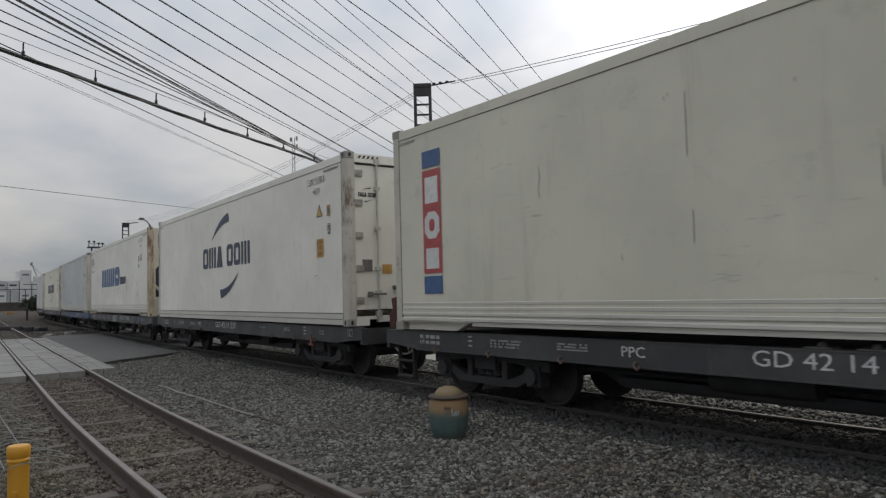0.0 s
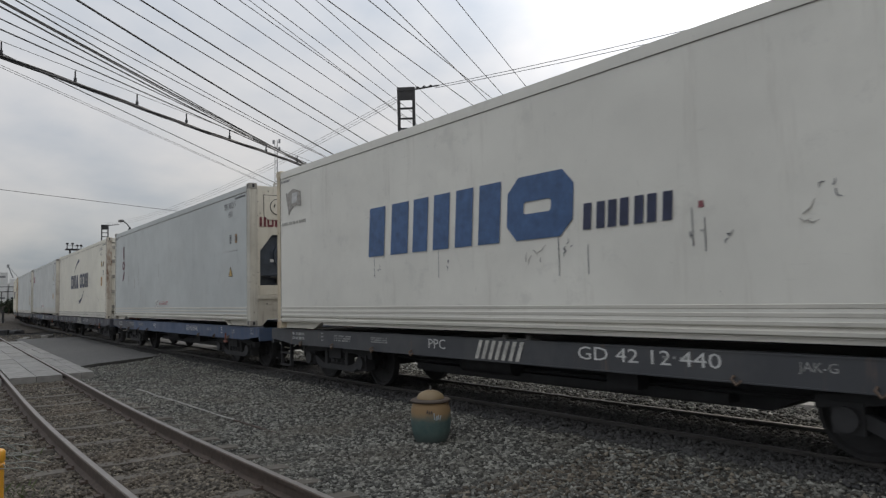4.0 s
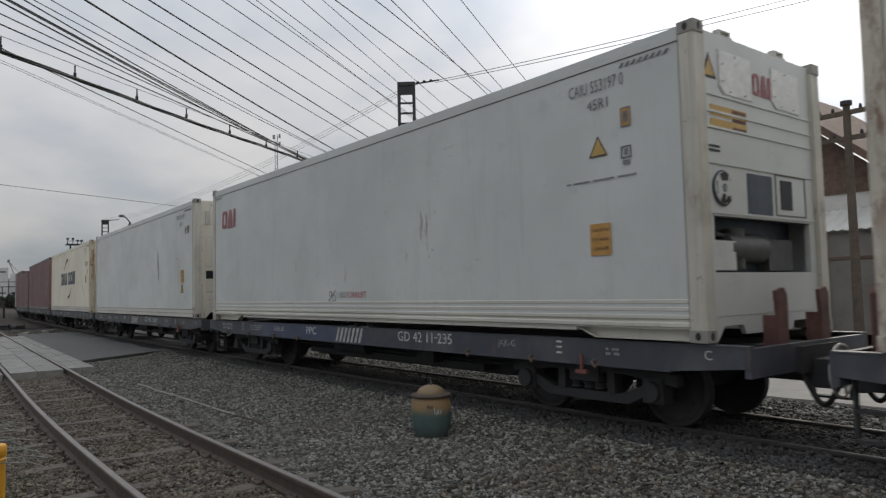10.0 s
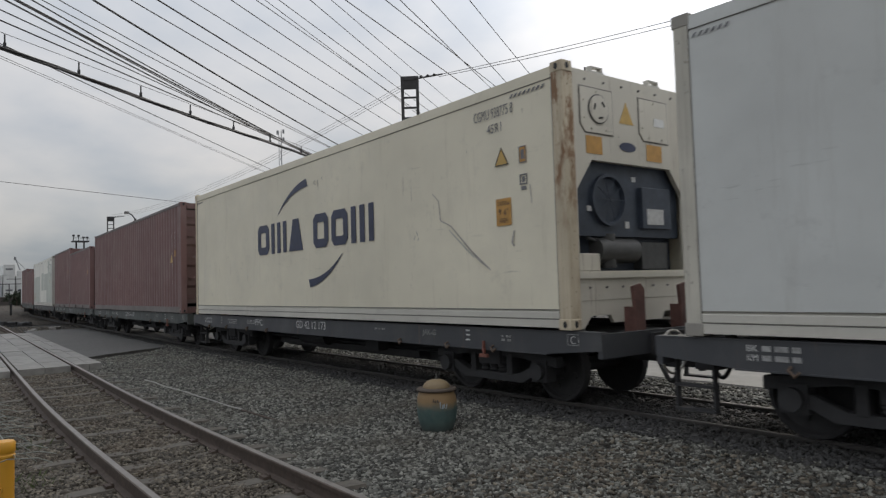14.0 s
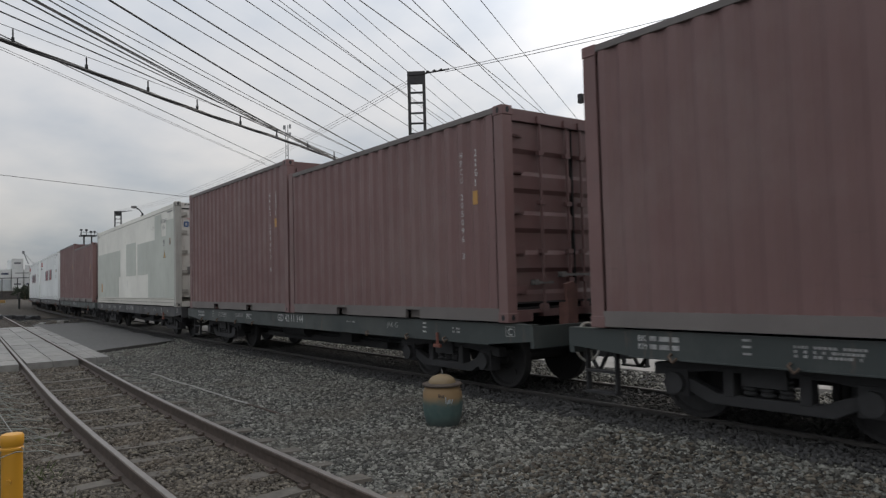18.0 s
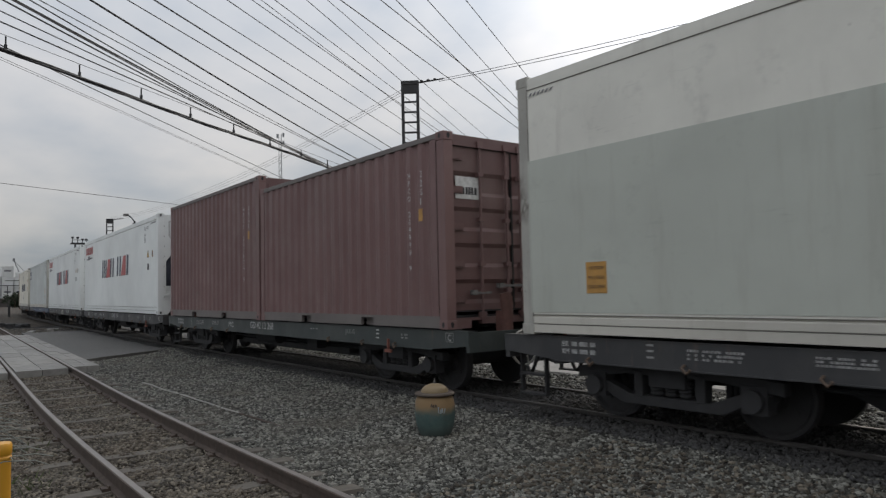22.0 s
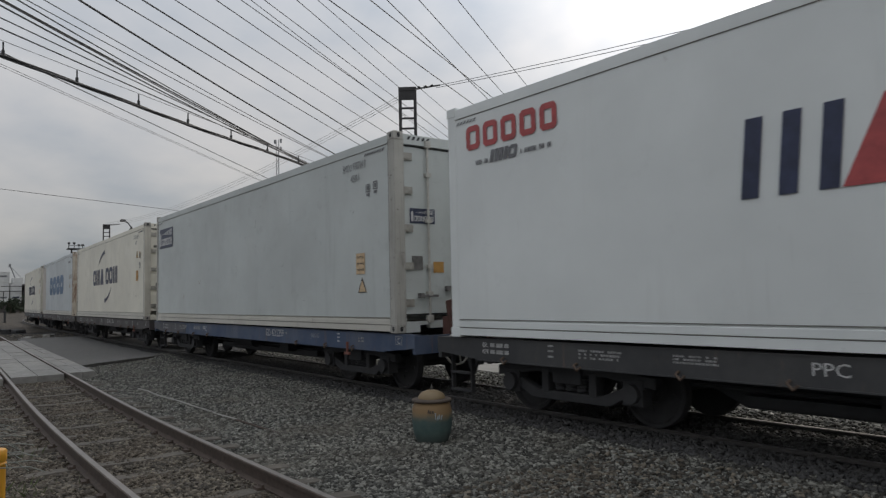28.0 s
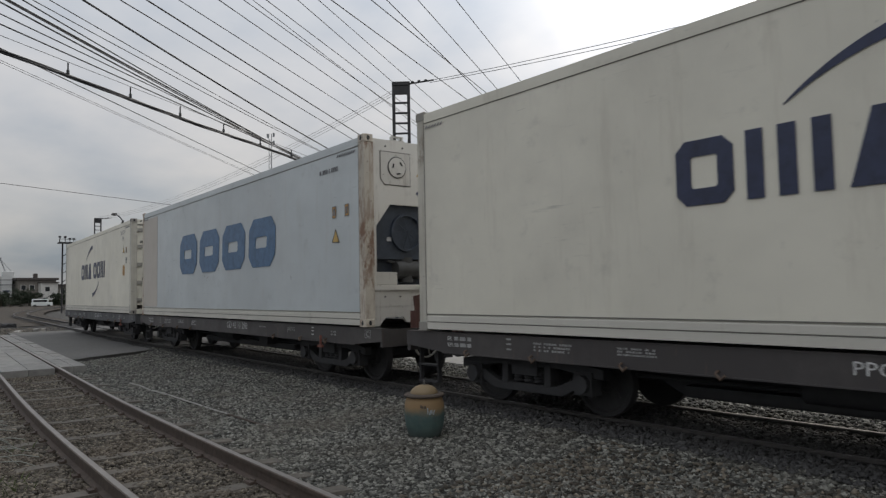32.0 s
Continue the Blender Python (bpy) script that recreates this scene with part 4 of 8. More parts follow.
def stencil(w, number, type_at, at, end, stripes, lean=0.095, weights=(), wide=0.36):
    """White lettering on the near side beam."""
    z = 0.628
    stencil_letters("type_letter", "PPC", type_at, z, wide, 0.125 if wide > 0.3 else 0.105, sill_plane, WHITE_MARK, w, "white stencilled type letter")
    stencil_letters("wagon_numeral", number, at, z, end - at, 0.135, sill_plane, WHITE_MARK, w, "white stencilled numeral or letter")
    letters("depot_mark", "JAK-G", 3.34, z + 0.005, 0.30, 0.10, sill_plane, PRINT_GREY, w, "white stencilled depot mark")
    if stripes:
        for j in range(7):
            part("warning_stripe", lambda bm: slab(bm, rect(-0.57 + j * 0.118, -0.51 + j * 0.118, 0.545, 0.772, lean), sill_plane), STRIPE_WORN, w, "slanted worn white stripe", key=f"stripe{j}{lean}")
    for k, (u, v, wd, h, rows) in enumerate(((-4.07, 0.63, 0.55, 0.11, 3), (-2.95, 0.65, 0.45, 0.09, 3), (2.1, 0.69, 0.3, 0.04, 1), (4.95, 0.64, 0.16, 0.09, 2))):
        sp = part("small_print", lambda bm: bar_block(bm, u, v, wd, h, rows, sill_plane, k + 3), PRINT_GREY, w, "small grey print", key=f"print{k}")
        sp["kind"] = "stuff"
    for j, words in enumerate(("BK", "KM")):
        v = 0.688 - 0.078 * j
        stencil_letters("weight_letter", words, -5.56, v, 0.095, 0.055, sill_plane, WHITE_MARK, w, "white stencilled letter")
        if weights:
            stencil_letters("weight_letter", weights[j], -5.41, v, 0.36, 0.055, sill_plane, WHITE_MARK, w, "white stencilled numeral or letter")
            continue
        for q, wide in enumerate((0.075, 0.11, 0.07)):
            a = -5.43 + q * 0.105 + (0.035 if q == 2 else 0)
            part("weight_bar", lambda bm: slab(bm, rect(a, a + wide, v + 0.004, v + 0.05), sill_plane), PRINT_GREY, w, "grey stencilled bar", key=f"weight{j}{q}")
    for u in (4.28, -4.5):
        for v in (0.62, 0.68, 0.735):
            part("white_dash", lambda bm: slab(bm, rect(u, u + 0.075, v, v + 0.02), sill_plane), WHITE_MARK if u > 0 else PRINT_GREY, w, key=f"dash{u}{v}")
    if not stripes:
        part("axle_mark_frame", lambda bm: ring(bm, rect(5.99, 6.15, 0.64, 0.76), rect(5.997, 6.143, 0.647, 0.753), sill_plane), PRINT_GREY, w, key="axle_frame")
    letters("axle_mark", "C", 6.035, 0.655, 0.07, 0.085, sill_plane, WHITE_MARK, w)


# ---- shipping containers ----
L40, WID, HIGH, STD = 6.096, 1.219, 2.896, 2.591


def side_plane(u, v, d):
    return Vector((u, -WID - 0.002 - d, v))


def casting(bm):
    box(bm, -0.089, 0.089, -0.081, 0.081, 0, 0.118)
    box(bm, -0.03, 0.03, -0.083, -0.079, 0.03, 0.09)
    box(bm, 0.087, 0.091, -0.03, 0.03, 0.03, 0.09)


def casting_hole(bm):
    slab(bm, [(0.026 * math.cos(a), 0.06 + 0.038 * math.sin(a)) for a in np.linspace(0, math.tau, 10, endpoint=False)], lambda u, v, d: Vector((0.0895 + d, u, v)), 0.002)


def casting_frame(bm):
    """A plain corner casting; black ovals on two outer faces give the dark of its holes."""
    box(bm, -0.089, 0.089, -0.081, 0.081, 0, 0.118)


def add_castings(c, half, h, material, xs=None):
    for x in (xs or (-half + 0.089, half - 0.089)):
        for y in (-WID + 0.081, WID - 0.081):
            for z in (-0.004, h - 0.112):
                o = part("corner_casting", casting_frame, material, c, key="corner_casting", bevel=0.008)
                o.matrix_basis = Matrix.Translation((x * 1.0008, y * 1.003, z))
                if y < 0 and x > 0:
                    # black ovals laid on the faces, for the shade inside the holes
                    part("lifting_hole", casting_hole, UNIT_BLACK, o, "oval lifting hole", key="casting_hole")
                    side = part("lifting_hole", casting_hole, UNIT_BLACK, o, "oval lifting hole", key="casting_hole")
                    side.matrix_basis = Matrix.Translation((0, 0.008, 0)) @ Matrix.Rotation(-math.pi / 2, 4, "Z")


def reefer_core(bm):
    box(bm, -6.02, 5.62, -1.16, 1.16, 0.16, 2.84)


def side_smooth(k):
    def make(bm):
        y0 = k * (WID - 0.006)
        box(bm, -5.97, 5.97, min(y0, k * 1.15), max(y0, k * 1.15), 0.22, 2.735)
    return make


def bottom_plain(k):
    def make(bm):
        prof = [(0.02, WID - 0.004), (0.105, WID), (0.112, WID - 0.02), (0.12, WID - 0.003), (0.185, WID - 0.001), (0.20, WID - 0.016), (0.222, WID - 0.007)]
        strip(bm, prof, k)
    return make


def strip(bm, prof, k, x0=-5.95, x1=5.95):
    rows = []
    for x in (x0, x1):
        rows.append([bm.verts.new((x, k * y, z)) for z, y in prof] + [bm.verts.new((x, k * 1.1, prof[-1][0])), bm.verts.new((x, k * 1.1, prof[0][0]))])
    n = len(rows[0])
    for i in range(n):
        j = (i + 1) % n
        bm.faces.new((rows[0][i], rows[0][j], rows[1][j], rows[1][i]))
    bm.faces.new(rows[0]); bm.faces.new(rows[1][::-1])


def bottom_ribbed(k):
    def make(bm):
        prof = [(0.115, WID - 0.02)]
        for z in (0.12, 0.195, 0.265, 0.335):
            prof += [(z, WID - 0.022), (z + 0.016, WID - 0.001), (z + 0.046, WID), (z + 0.062, WID - 0.022)]
        prof.append((0.40, WID - 0.007))
        strip(bm, prof, k)
        # lower rail, cut away between the ends
        for pts in ([(-5.95, 0.01), (-4.68, 0.01), (-4.42, 0.112), (-5.95, 0.112)], [(4.86, 0.01), (5.95, 0.01), (5.95, 0.112), (4.60, 0.112)]):
            slab(bm, pts, lambda u, v, d: Vector((u, k * (WID - 0.003 - d), v)), 0.10)
        box(bm, -4.4, 4.58, min(k * (WID - 0.035), k * 1.1), max(k * (WID - 0.035), k * 1.1), 0.075, 0.114)
    return make


def top_rail(k):
    def make(bm):
        strip(bm, [(2.731, WID - 0.005), (2.736, WID - 0.014), (2.746, WID - 0.003), (2.80, WID - 0.002), (2.866, WID - 0.003), (2.878, WID - 0.03)], k)
    return make


def post(kx, ky):
    def make(bm):
        prof = [(0.0, 0.012), (0.0, 0.17), (0.05, 0.17), (0.05, 0.10), (0.10, 0.10), (0.10, 0.05), (0.155, 0.05), (0.155, 0.001), (0.012, 0.001)]
        lo, hi = [[bm.verts.new((kx * (6.09 - a), ky * (WID - b), z)) for a, b in prof] for z in (0.112, 2.786)]
        bm.faces.new(lo); bm.faces.new(hi[::-1])
        for i in range(len(prof)):
            j = (i + 1) % len(prof)
            bm.faces.new((lo[i], lo[j], hi[j], hi[i]))
    return make


def door_panel(bm):
    box(bm, 0.0, 0.045, 0.015, 1.075, 0.26, 2.70)


def door_seal(bm):
    for a in ((0.0, 0.05, -0.012, 0.014, 0.24, 2.72), (0.0, 0.052, 1.070, 1.10, 0.24, 2.72), (0.0, 0.05, 0.014, 1.076, 0.24, 0.262), (0.0, 0.05, 0.014, 1.076, 2.698, 2.72)):
        box(bm, *a)


def lock_bar(bm):
    rod(bm, (0.085, 0, 0.16), (0.085, 0, 2.80), 0.019, 10)
    for z in (0.18, 2.76):
        box(bm, 0.045, 0.11, -0.05, 0.05, z - 0.05, z + 0.05)
    for z in (0.55, 0.95, 1.62, 2.3):
        box(bm, 0.045, 0.112, -0.045, 0.045, z - 0.03, z + 0.03)


def bar_handle(bm):
    box(bm, 0.09, 0.112, -0.02, 0.34, 0.60, 0.635)
    box(bm, 0.05, 0.125, 0.24, 0.31, 0.585, 0.66)


HINGE_GREY = plain("grimy_hinge_paint", (0.34, 0.325, 0.29), 0.6, 0.05, 0.4, 9, 0.2)


def hinge(bm):
    box(bm, 0.03, 0.075, 0.0, 0.20, -0.055, 0.055)
    box(bm, 0.06, 0.085, 0.03, 0.17, -0.035, 0.035)
    rod(bm, (0.05, -0.015, -0.06), (0.05, -0.015, 0.06), 0.024, 8)
    box(bm, 0.0, 0.05, -0.06, -0.02, -0.055, 0.055)


def door_end(c, paint_mat, h=HIGH, half=L40, hinge_mat=None, panel_key="door_panel", panel=door_panel):
    """Two doors with seals, hinges and locking bars at the forward end."""
    s = h / HIGH
    base = Matrix.Translation((half - 0.10, 0, 0)) @ Matrix.Diagonal((1, 1, s, 1))
    head = part("door_header", lambda bm: box(bm, half - 0.11, half - 0.02, -WID + 0.17, WID - 0.17, h - 0.165, h - 0.02), paint_mat, c, key=f"door_header{h}")
    part("door_sill", lambda bm: (box(bm, half - 0.11, half - 0.02, -WID + 0.17, -0.80, 0.0, 0.155 * s), box(bm, half - 0.11, half - 0.02, -0.62, 0.62, 0.05, 0.155 * s),
                                  box(bm, half - 0.11, half - 0.02, 0.80, WID - 0.17, 0.0, 0.155 * s), box(bm, half - 0.11, half - 0.02, -0.80, -0.62, 0.10, 0.155 * s),
                                  box(bm, half - 0.11, half - 0.02, 0.62, 0.80, 0.10, 0.155 * s)), paint_mat, c, key=f"door_sill{h}")
    for k in (-1, 1):
        d = part("door", panel, paint_mat, c, "closed container door", key=panel_key, bevel=0.006)
        d.matrix_basis = base @ Matrix.Diagonal((1, k, 1, 1))
        part("door_seal", door_seal, GASKET, d, "black rubber seal", key="door_seal")
        for y, flip in ((0.13, 1), (0.62, -1) if h == HIGH else (0.60, -1)):
            b = part("lock_bar", lock_bar, DOOR_STEEL if hinge_mat is None else hinge_mat, d, "upright locking bar", key="lock_bar", smooth=True)
            b.matrix_basis = Matrix.Translation((0, y, 0))
            hd = part("lock_handle", bar_handle, CAST_GREY, d, "steel locking handle", key="bar_handle")
            hd.matrix_basis = Matrix.Translation((0, y - 0.12, 0.0 if flip > 0 else -0.1))
        for z in (0.42, 0.95, 1.5, 2.05, 2.55):
            o = part("hinge", hinge, HINGE_GREY if hinge_mat is None else hinge_mat, d, key="hinge")
            o.matrix_basis = Matrix.Translation((0, 1.09, z)) @ Matrix.Diagonal((1, -1, 1, 1))
    return head


def bulkhead_a(bm):
    """End frame of a cooling unit with a chamfered opening."""
    def panel(pts):
        slab(bm, pts, lambda u, v, d: Vector((5.98 + d, u, v)), 0.06)
    for k in (-1, 1):
        panel([(k * 1.07, 0.30), (k * 1.07, 1.86), (k * 0.72, 1.86), (k * 0.98, 1.52), (k * 0.98, 0.66), (k * 0.98, 0.30)][::k])
    panel([(-1.07, 1.86), (1.07, 1.86), (1.07, 2.86), (-1.07, 2.86)])
    panel([(-0.98, 0.30), (0.98, 0.30), (0.98, 0.62), (-0.98, 0.62)])
    box(bm, 5.99, 6.075, -1.05, 1.05, 0.54, 0.60)
    # foot with fork and gooseneck openings
    slab(bm, [(-1.06, 0.0), (-0.94, 0.0), (-0.82, 0.13), (-0.50, 0.13), (-0.44, 0.04), (0.44, 0.04), (0.50, 0.13), (0.82, 0.13), (0.94, 0.0), (1.06, 0.0), (1.06, 0.298), (-1.06, 0.298)], lambda u, v, d: Vector((5.985 + d, u, v)), 0.05)


def unit_a(bm):
    box(bm, 5.70, 5.93, -0.99, 0.99, 1.02, 1.87)
    box(bm, 5.66, 5.80, -0.99, 0.99, 0.62, 1.02)


def fan_ring(bm):
    rings = []
    for r, d in ((0.30, 0.0), (0.30, 0.05), (0.265, 0.05), (0.255, 0.0)):
        rings.append([bm.verts.new((d, r * math.cos(a), r * math.sin(a))) for a in np.linspace(0, math.tau, 28, endpoint=False)])
    for a, b in zip(rings, rings[1:]):
        for i in range(28):
            bm.faces.new((a[i], a[(i + 1) % 28], b[(i + 1) % 28], b[i]))
    for i in range(5):
        a = i * math.pi / 5
        rod(bm, (0.045, -0.26 * math.cos(a), -0.26 * math.sin(a)), (0.045, 0.26 * math.cos(a), 0.26 * math.sin(a)), 0.005, 5)


def compressor(bm):
    rod(bm, (5.86, -0.55, 0.86), (5.86, 0.15, 0.86), 0.15, 14)
    rod(bm, (5.86, -0.32, 0.66), (5.86, -0.32, 1.05), 0.11, 12)
    box(bm, 5.78, 5.93, 0.25, 0.75, 0.64, 0.96)
    rod(bm, (5.9, -0.7, 1.0), (5.9, 0.8, 0.72), 0.02, 6)


def vent_disc(bm):
    lathe(bm, [(0.165, 0.0), (0.17, 0.012), (0.155, 0.02), (0.15, 0.008), (0.05, 0.008), (0.04, 0.028)], 26, "X")
    for i in range(3):
        a = i * math.tau / 3 + 0.6
        rod(bm, (0.014, 0.13 * math.cos(a), 0.13 * math.sin(a)), (0.014, 0.13 * math.cos(a + 0.9), 0.13 * math.sin(a + 0.9)), 0.014, 5)


def hatch(bm):
    pts = [(-0.27, -0.17), (-0.20, -0.25), (0.27, -0.25), (0.27, 0.25), (-0.27, 0.25)]
    slab(bm, pts, lambda u, v, d: Vector((d, u, v)), 0.014)
    for u, v in ((-0.22, -0.1), (-0.22, 0.1), (-0.1, -0.21), (0.15, -0.21), (0.0, 0.22)):
        rod(bm, (0.01, u, v), (0.026, u, v), 0.012, 6)


def hatch_seal(bm):
    ring(bm, [(-0.285, -0.165), (-0.205, -0.265), (0.285, -0.265), (0.285, 0.265), (-0.285, 0.265)], [(-0.268, -0.168), (-0.199, -0.25), (0.268, -0.25), (0.268, 0.25), (-0.268, 0.25)], lambda u, v, d: Vector((d, u, v)), 0.006)


def bolt(bm):
    rod(bm, (6.035, 0, 0), (6.056, 0, 0), 0.014, 6)


def bolt_rows(c):
    """Bolts down both sides and along the top of an end frame."""
    spots = [(y, z) for z in np.arange(0.5, 2.8, 0.29) for y in (-1.035, 1.035)] + [(y, 2.76) for y in np.arange(-0.8, 0.9, 0.32)] + [(y, 0.44) for y in np.arange(-0.84, 0.9, 0.28)]
    for y, z in spots:
        part("bolt", bolt, CAST_GREY, c, key="end_bolt").matrix_basis = Matrix.Translation((0, y, z))


def lift_eye(bm):
    box(bm, -0.05, 0.05, -0.11, 0.11, -0.01, 0.012)
    for y in (-0.09, 0.09):
        box(bm, -0.035, 0.035, y - 0.012, y + 0.012, 0.0, 0.07)
    box(bm, -0.035, 0.035, -0.1, 0.1, 0.06, 0.075)


def air_vent(panel, m):
    """A round fresh-air vent on an access panel: thin dark rim, pale face, dark slots."""
    part("vent_rim", lambda bm: lathe(bm, [(0.168, 0.012), (0.170, 0.024), (0.150, 0.028)], 28, "X", (0, 0.02, 0.02)), UNIT_GREY, panel, "thin dark rim of a round vent", key="vent_rim", smooth=True)
    part("vent_face", lambda bm: lathe(bm, [(0.157, 0.024), (0.155, 0.034), (0.03, 0.038)], 28, "X", (0, 0.02, 0.02)), m, panel, "pale vent face", key="vent_face_a", smooth=True)
    for q, (a, r) in enumerate(((0.7, 0.09), (2.9, 0.08), (4.9, 0.10))):
        y, z = 0.02 + r * math.cos(a), 0.02 + r * math.sin(a)
        part("vent_slot", lambda bm: rod(bm, (0.036, y - 0.035 * math.sin(a), z + 0.035 * math.cos(a)), (0.036, y + 0.035 * math.sin(a), z - 0.035 * math.cos(a)), 0.012, 6), UNIT_BLACK, panel, "dark vent slot", key=f"vent_slot{q}")


def machine_end_a(c, m):
    part("end_frame", bulkhead_a, m, c, "riveted end panel round the cooling unit", key="bulkhead_a")
    unit = part("cooling_unit", unit_a, UNIT_DARK, c, "dark recessed cooling unit", key="unit_a")
    fan = part("fan_guard", fan_ring, UNIT_DARK, unit, "round wire fan guard", key="fan_ring", smooth=True)
    fan.matrix_basis = Matrix.Translation((5.932, -0.36, 1.44))
    part("compressor", compressor, UNIT_GREY, unit, "grey compressor and pipes", key="compressor", smooth=True)
    part("control_box", lambda bm: box(bm, 5.92, 5.99, 0.22, 0.78, 1.12, 1.62), UNIT_DARK, unit, key="control_box", bevel=0.01)
    for q, dims in enumerate(((5.99, 5.996, 0.30, 0.62, 1.17, 1.36), (5.93, 5.94, -0.05, 0.02, 1.12, 1.2), (5.93, 5.94, 0.1, 0.17, 1.68, 1.74), (5.93, 5.94, -0.72, -0.64, 1.3, 1.36))):
        part("data_plate", lambda bm: box(bm, *dims), WHITE_MARK, unit, "small white data plate", key=f"data_plate{q}")
    part("side_tray", lambda bm: box(bm, 5.80, 5.96, -0.97, -0.55, 0.62, 0.82), m, unit, key="side_tray", bevel=0.01)
    for y, h in ((-0.62, 1), (0.42, 0)):
        o = part("access_panel", hatch, m, c, "bolted access panel", key="hatch")
        part("hatch_seal", hatch_seal, P["stained_seam"], o, "dark hatch seal", key="hatch_seal")
        o.matrix_basis = Matrix.Translation((6.04, y, 2.42))
        if h:
            air_vent(o, m)
    bolt_rows(c)
    for y in (-0.55, 0.5):
        o = part("lifting_eye", lift_eye, DOOR_STEEL, c, key="lift_eye")
        o.matrix_basis = Matrix.Translation((5.98, y, 2.87))


def machine_end_d(c, m):
    """End with a boxed navy cooling unit: three front panels, a lip, a tray between slanted braces."""
    part("end_frame", bulkhead_a, m, c, "riveted end panel round the cooling unit", key="bulkhead_a")
    unit = part("cooling_unit", lambda bm: (box(bm, 5.70, 5.78, -0.99, 0.99, 0.62, 1.87), box(bm, 5.78, 5.90, -0.98, 0.98, 1.26, 1.86)), UNIT_DARK, c, "dark navy boxed cooling unit", key="unit_d")
    for q, (y0, y1) in enumerate(((-0.96, -0.46), (-0.44, 0.13), (0.15, 0.96))):
        part("front_panel", lambda bm: box(bm, 5.90, 5.925, y0, y1, 1.30, 1.83), UNIT_DARK, unit, "navy front panel", key=f"panel_d{q}", bevel=0.012)
    part("lip", lambda bm: box(bm, 5.80, 5.97, -0.97, 0.97, 1.10, 1.25), UNIT_DARK, unit, "navy ledge", key="lip_d", bevel=0.015)
    part("tray", lambda bm: slab(bm, [(-0.80, 0.90), (0.86, 0.90), (0.72, 0.64), (-0.58, 0.64)], lambda u, v, d: Vector((5.86 + d, u, v)), 0.07), UNIT_DARK, unit, "navy tray", key="tray_d")
    part("compressor", lambda bm: (rod(bm, (5.82, -0.5, 0.98), (5.82, 0.3, 0.98), 0.075, 12), rod(bm, (5.86, 0.02, 0.90), (5.86, 0.02, 1.06), 0.06, 10),
                                   tube(bm, [(5.88, -0.8, 0.93), (5.90, -0.55, 1.04), (5.88, -0.3, 0.95), (5.90, -0.1, 1.05)], 0.013, 6)), UNIT_GREY, unit, "grey compressor and pipes", key="compressor_d", smooth=True)
    for q, dims in enumerate(((0.21, 0.44, 1.22, 1.47), (0.47, 0.75, 1.22, 1.45), (0.80, 0.86, 1.62, 1.66), (0.80, 0.86, 1.52, 1.56), (0.80, 0.86, 1.42, 1.46), (-0.15, -0.03, 1.15, 1.20), (0.62, 0.72, 1.13, 1.21), (-0.02, 0.05, 0.84, 0.87))):
        part("data_plate", lambda bm: box(bm, 5.972 if dims[2] < 1.3 and dims[3] < 1.3 else 5.926, 5.977 if dims[2] < 1.3 and dims[3] < 1.3 else 5.934, *dims), WHITE_MARK if q else P["fadedmark"], unit, "small pale data plate", key=f"plate_d{q}")
    for k in (-1, 1):
        part("brace", lambda bm: slab(bm, [(k * 0.97, 1.04), (k * 0.97, 0.92), (k * 0.74, 0.70), (k * 0.66, 0.72)][::k], lambda u, v, d: Vector((5.94 + d, u, v)), 0.03), m, c, "slanted corner brace", key=f"brace_d{k}")
    for y, front in ((-0.62, 1), (0.42, 0)):
        o = part("access_panel", hatch, m, c, "bolted access panel", key="hatch")
        part("hatch_seal", hatch_seal, P["stained_seam"], o, "dark hatch seal", key="hatch_seal")
        o.matrix_basis = Matrix.Translation((6.04, y, 2.42))
        if front:
            air_vent(o, m)
        else:
            part("flag_plate", lambda bm: slab(bm, [(-0.17, -0.13), (0.12, -0.17), (0.17, 0.11), (-0.12, 0.17)], lambda u, v, d: Vector((0.016 + d, u, v))), BLUE_MARK, o, "slanted blue company plate", key="flag_plate")
    bolt_rows(c)
    for y in (-0.55, 0.5):
        part("lifting_eye", lift_eye, DOOR_STEEL, c, key="lift_eye").matrix_basis = Matrix.Translation((5.98, y, 2.87))


def bulkhead_c(bm):
    bulkhead_b(bm, (1.16, 1.97))


def bulkhead_b(bm, strips=(1.16, 1.62, 1.95, 2.10, 2.26)):
    def panel(pts):
        slab(bm, pts, lambda u, v, d: Vector((5.98 + d, u, v)), 0.06)
    panel([(-1.07, 1.14), (1.07, 1.14), (1.07, 2.86), (-1.07, 2.86)])
    panel([(-1.07, 0.22), (1.07, 0.22), (1.07, 0.62), (-1.07, 0.62)])
    for k in (-1, 1):
        panel([(k * 1.07, 0.62), (k * 1.07, 1.14), (k * 0.93, 1.14), (k * 0.93, 0.62)][::k])
    for z in strips:
        box(bm, 6.04, 6.052, -1.04, 1.04, z, z + 0.022)
    slab(bm, [(-1.06, 0.0), (-0.94, 0.0), (-0.82, 0.13), (-0.50, 0.13), (-0.44, 0.04), (0.44, 0.04), (0.50, 0.13), (0.82, 0.13), (0.94, 0.0), (1.06, 0.0), (1.06, 0.218), (-1.06, 0.218)], lambda u, v, d: Vector((5.985 + d, u, v)), 0.05)


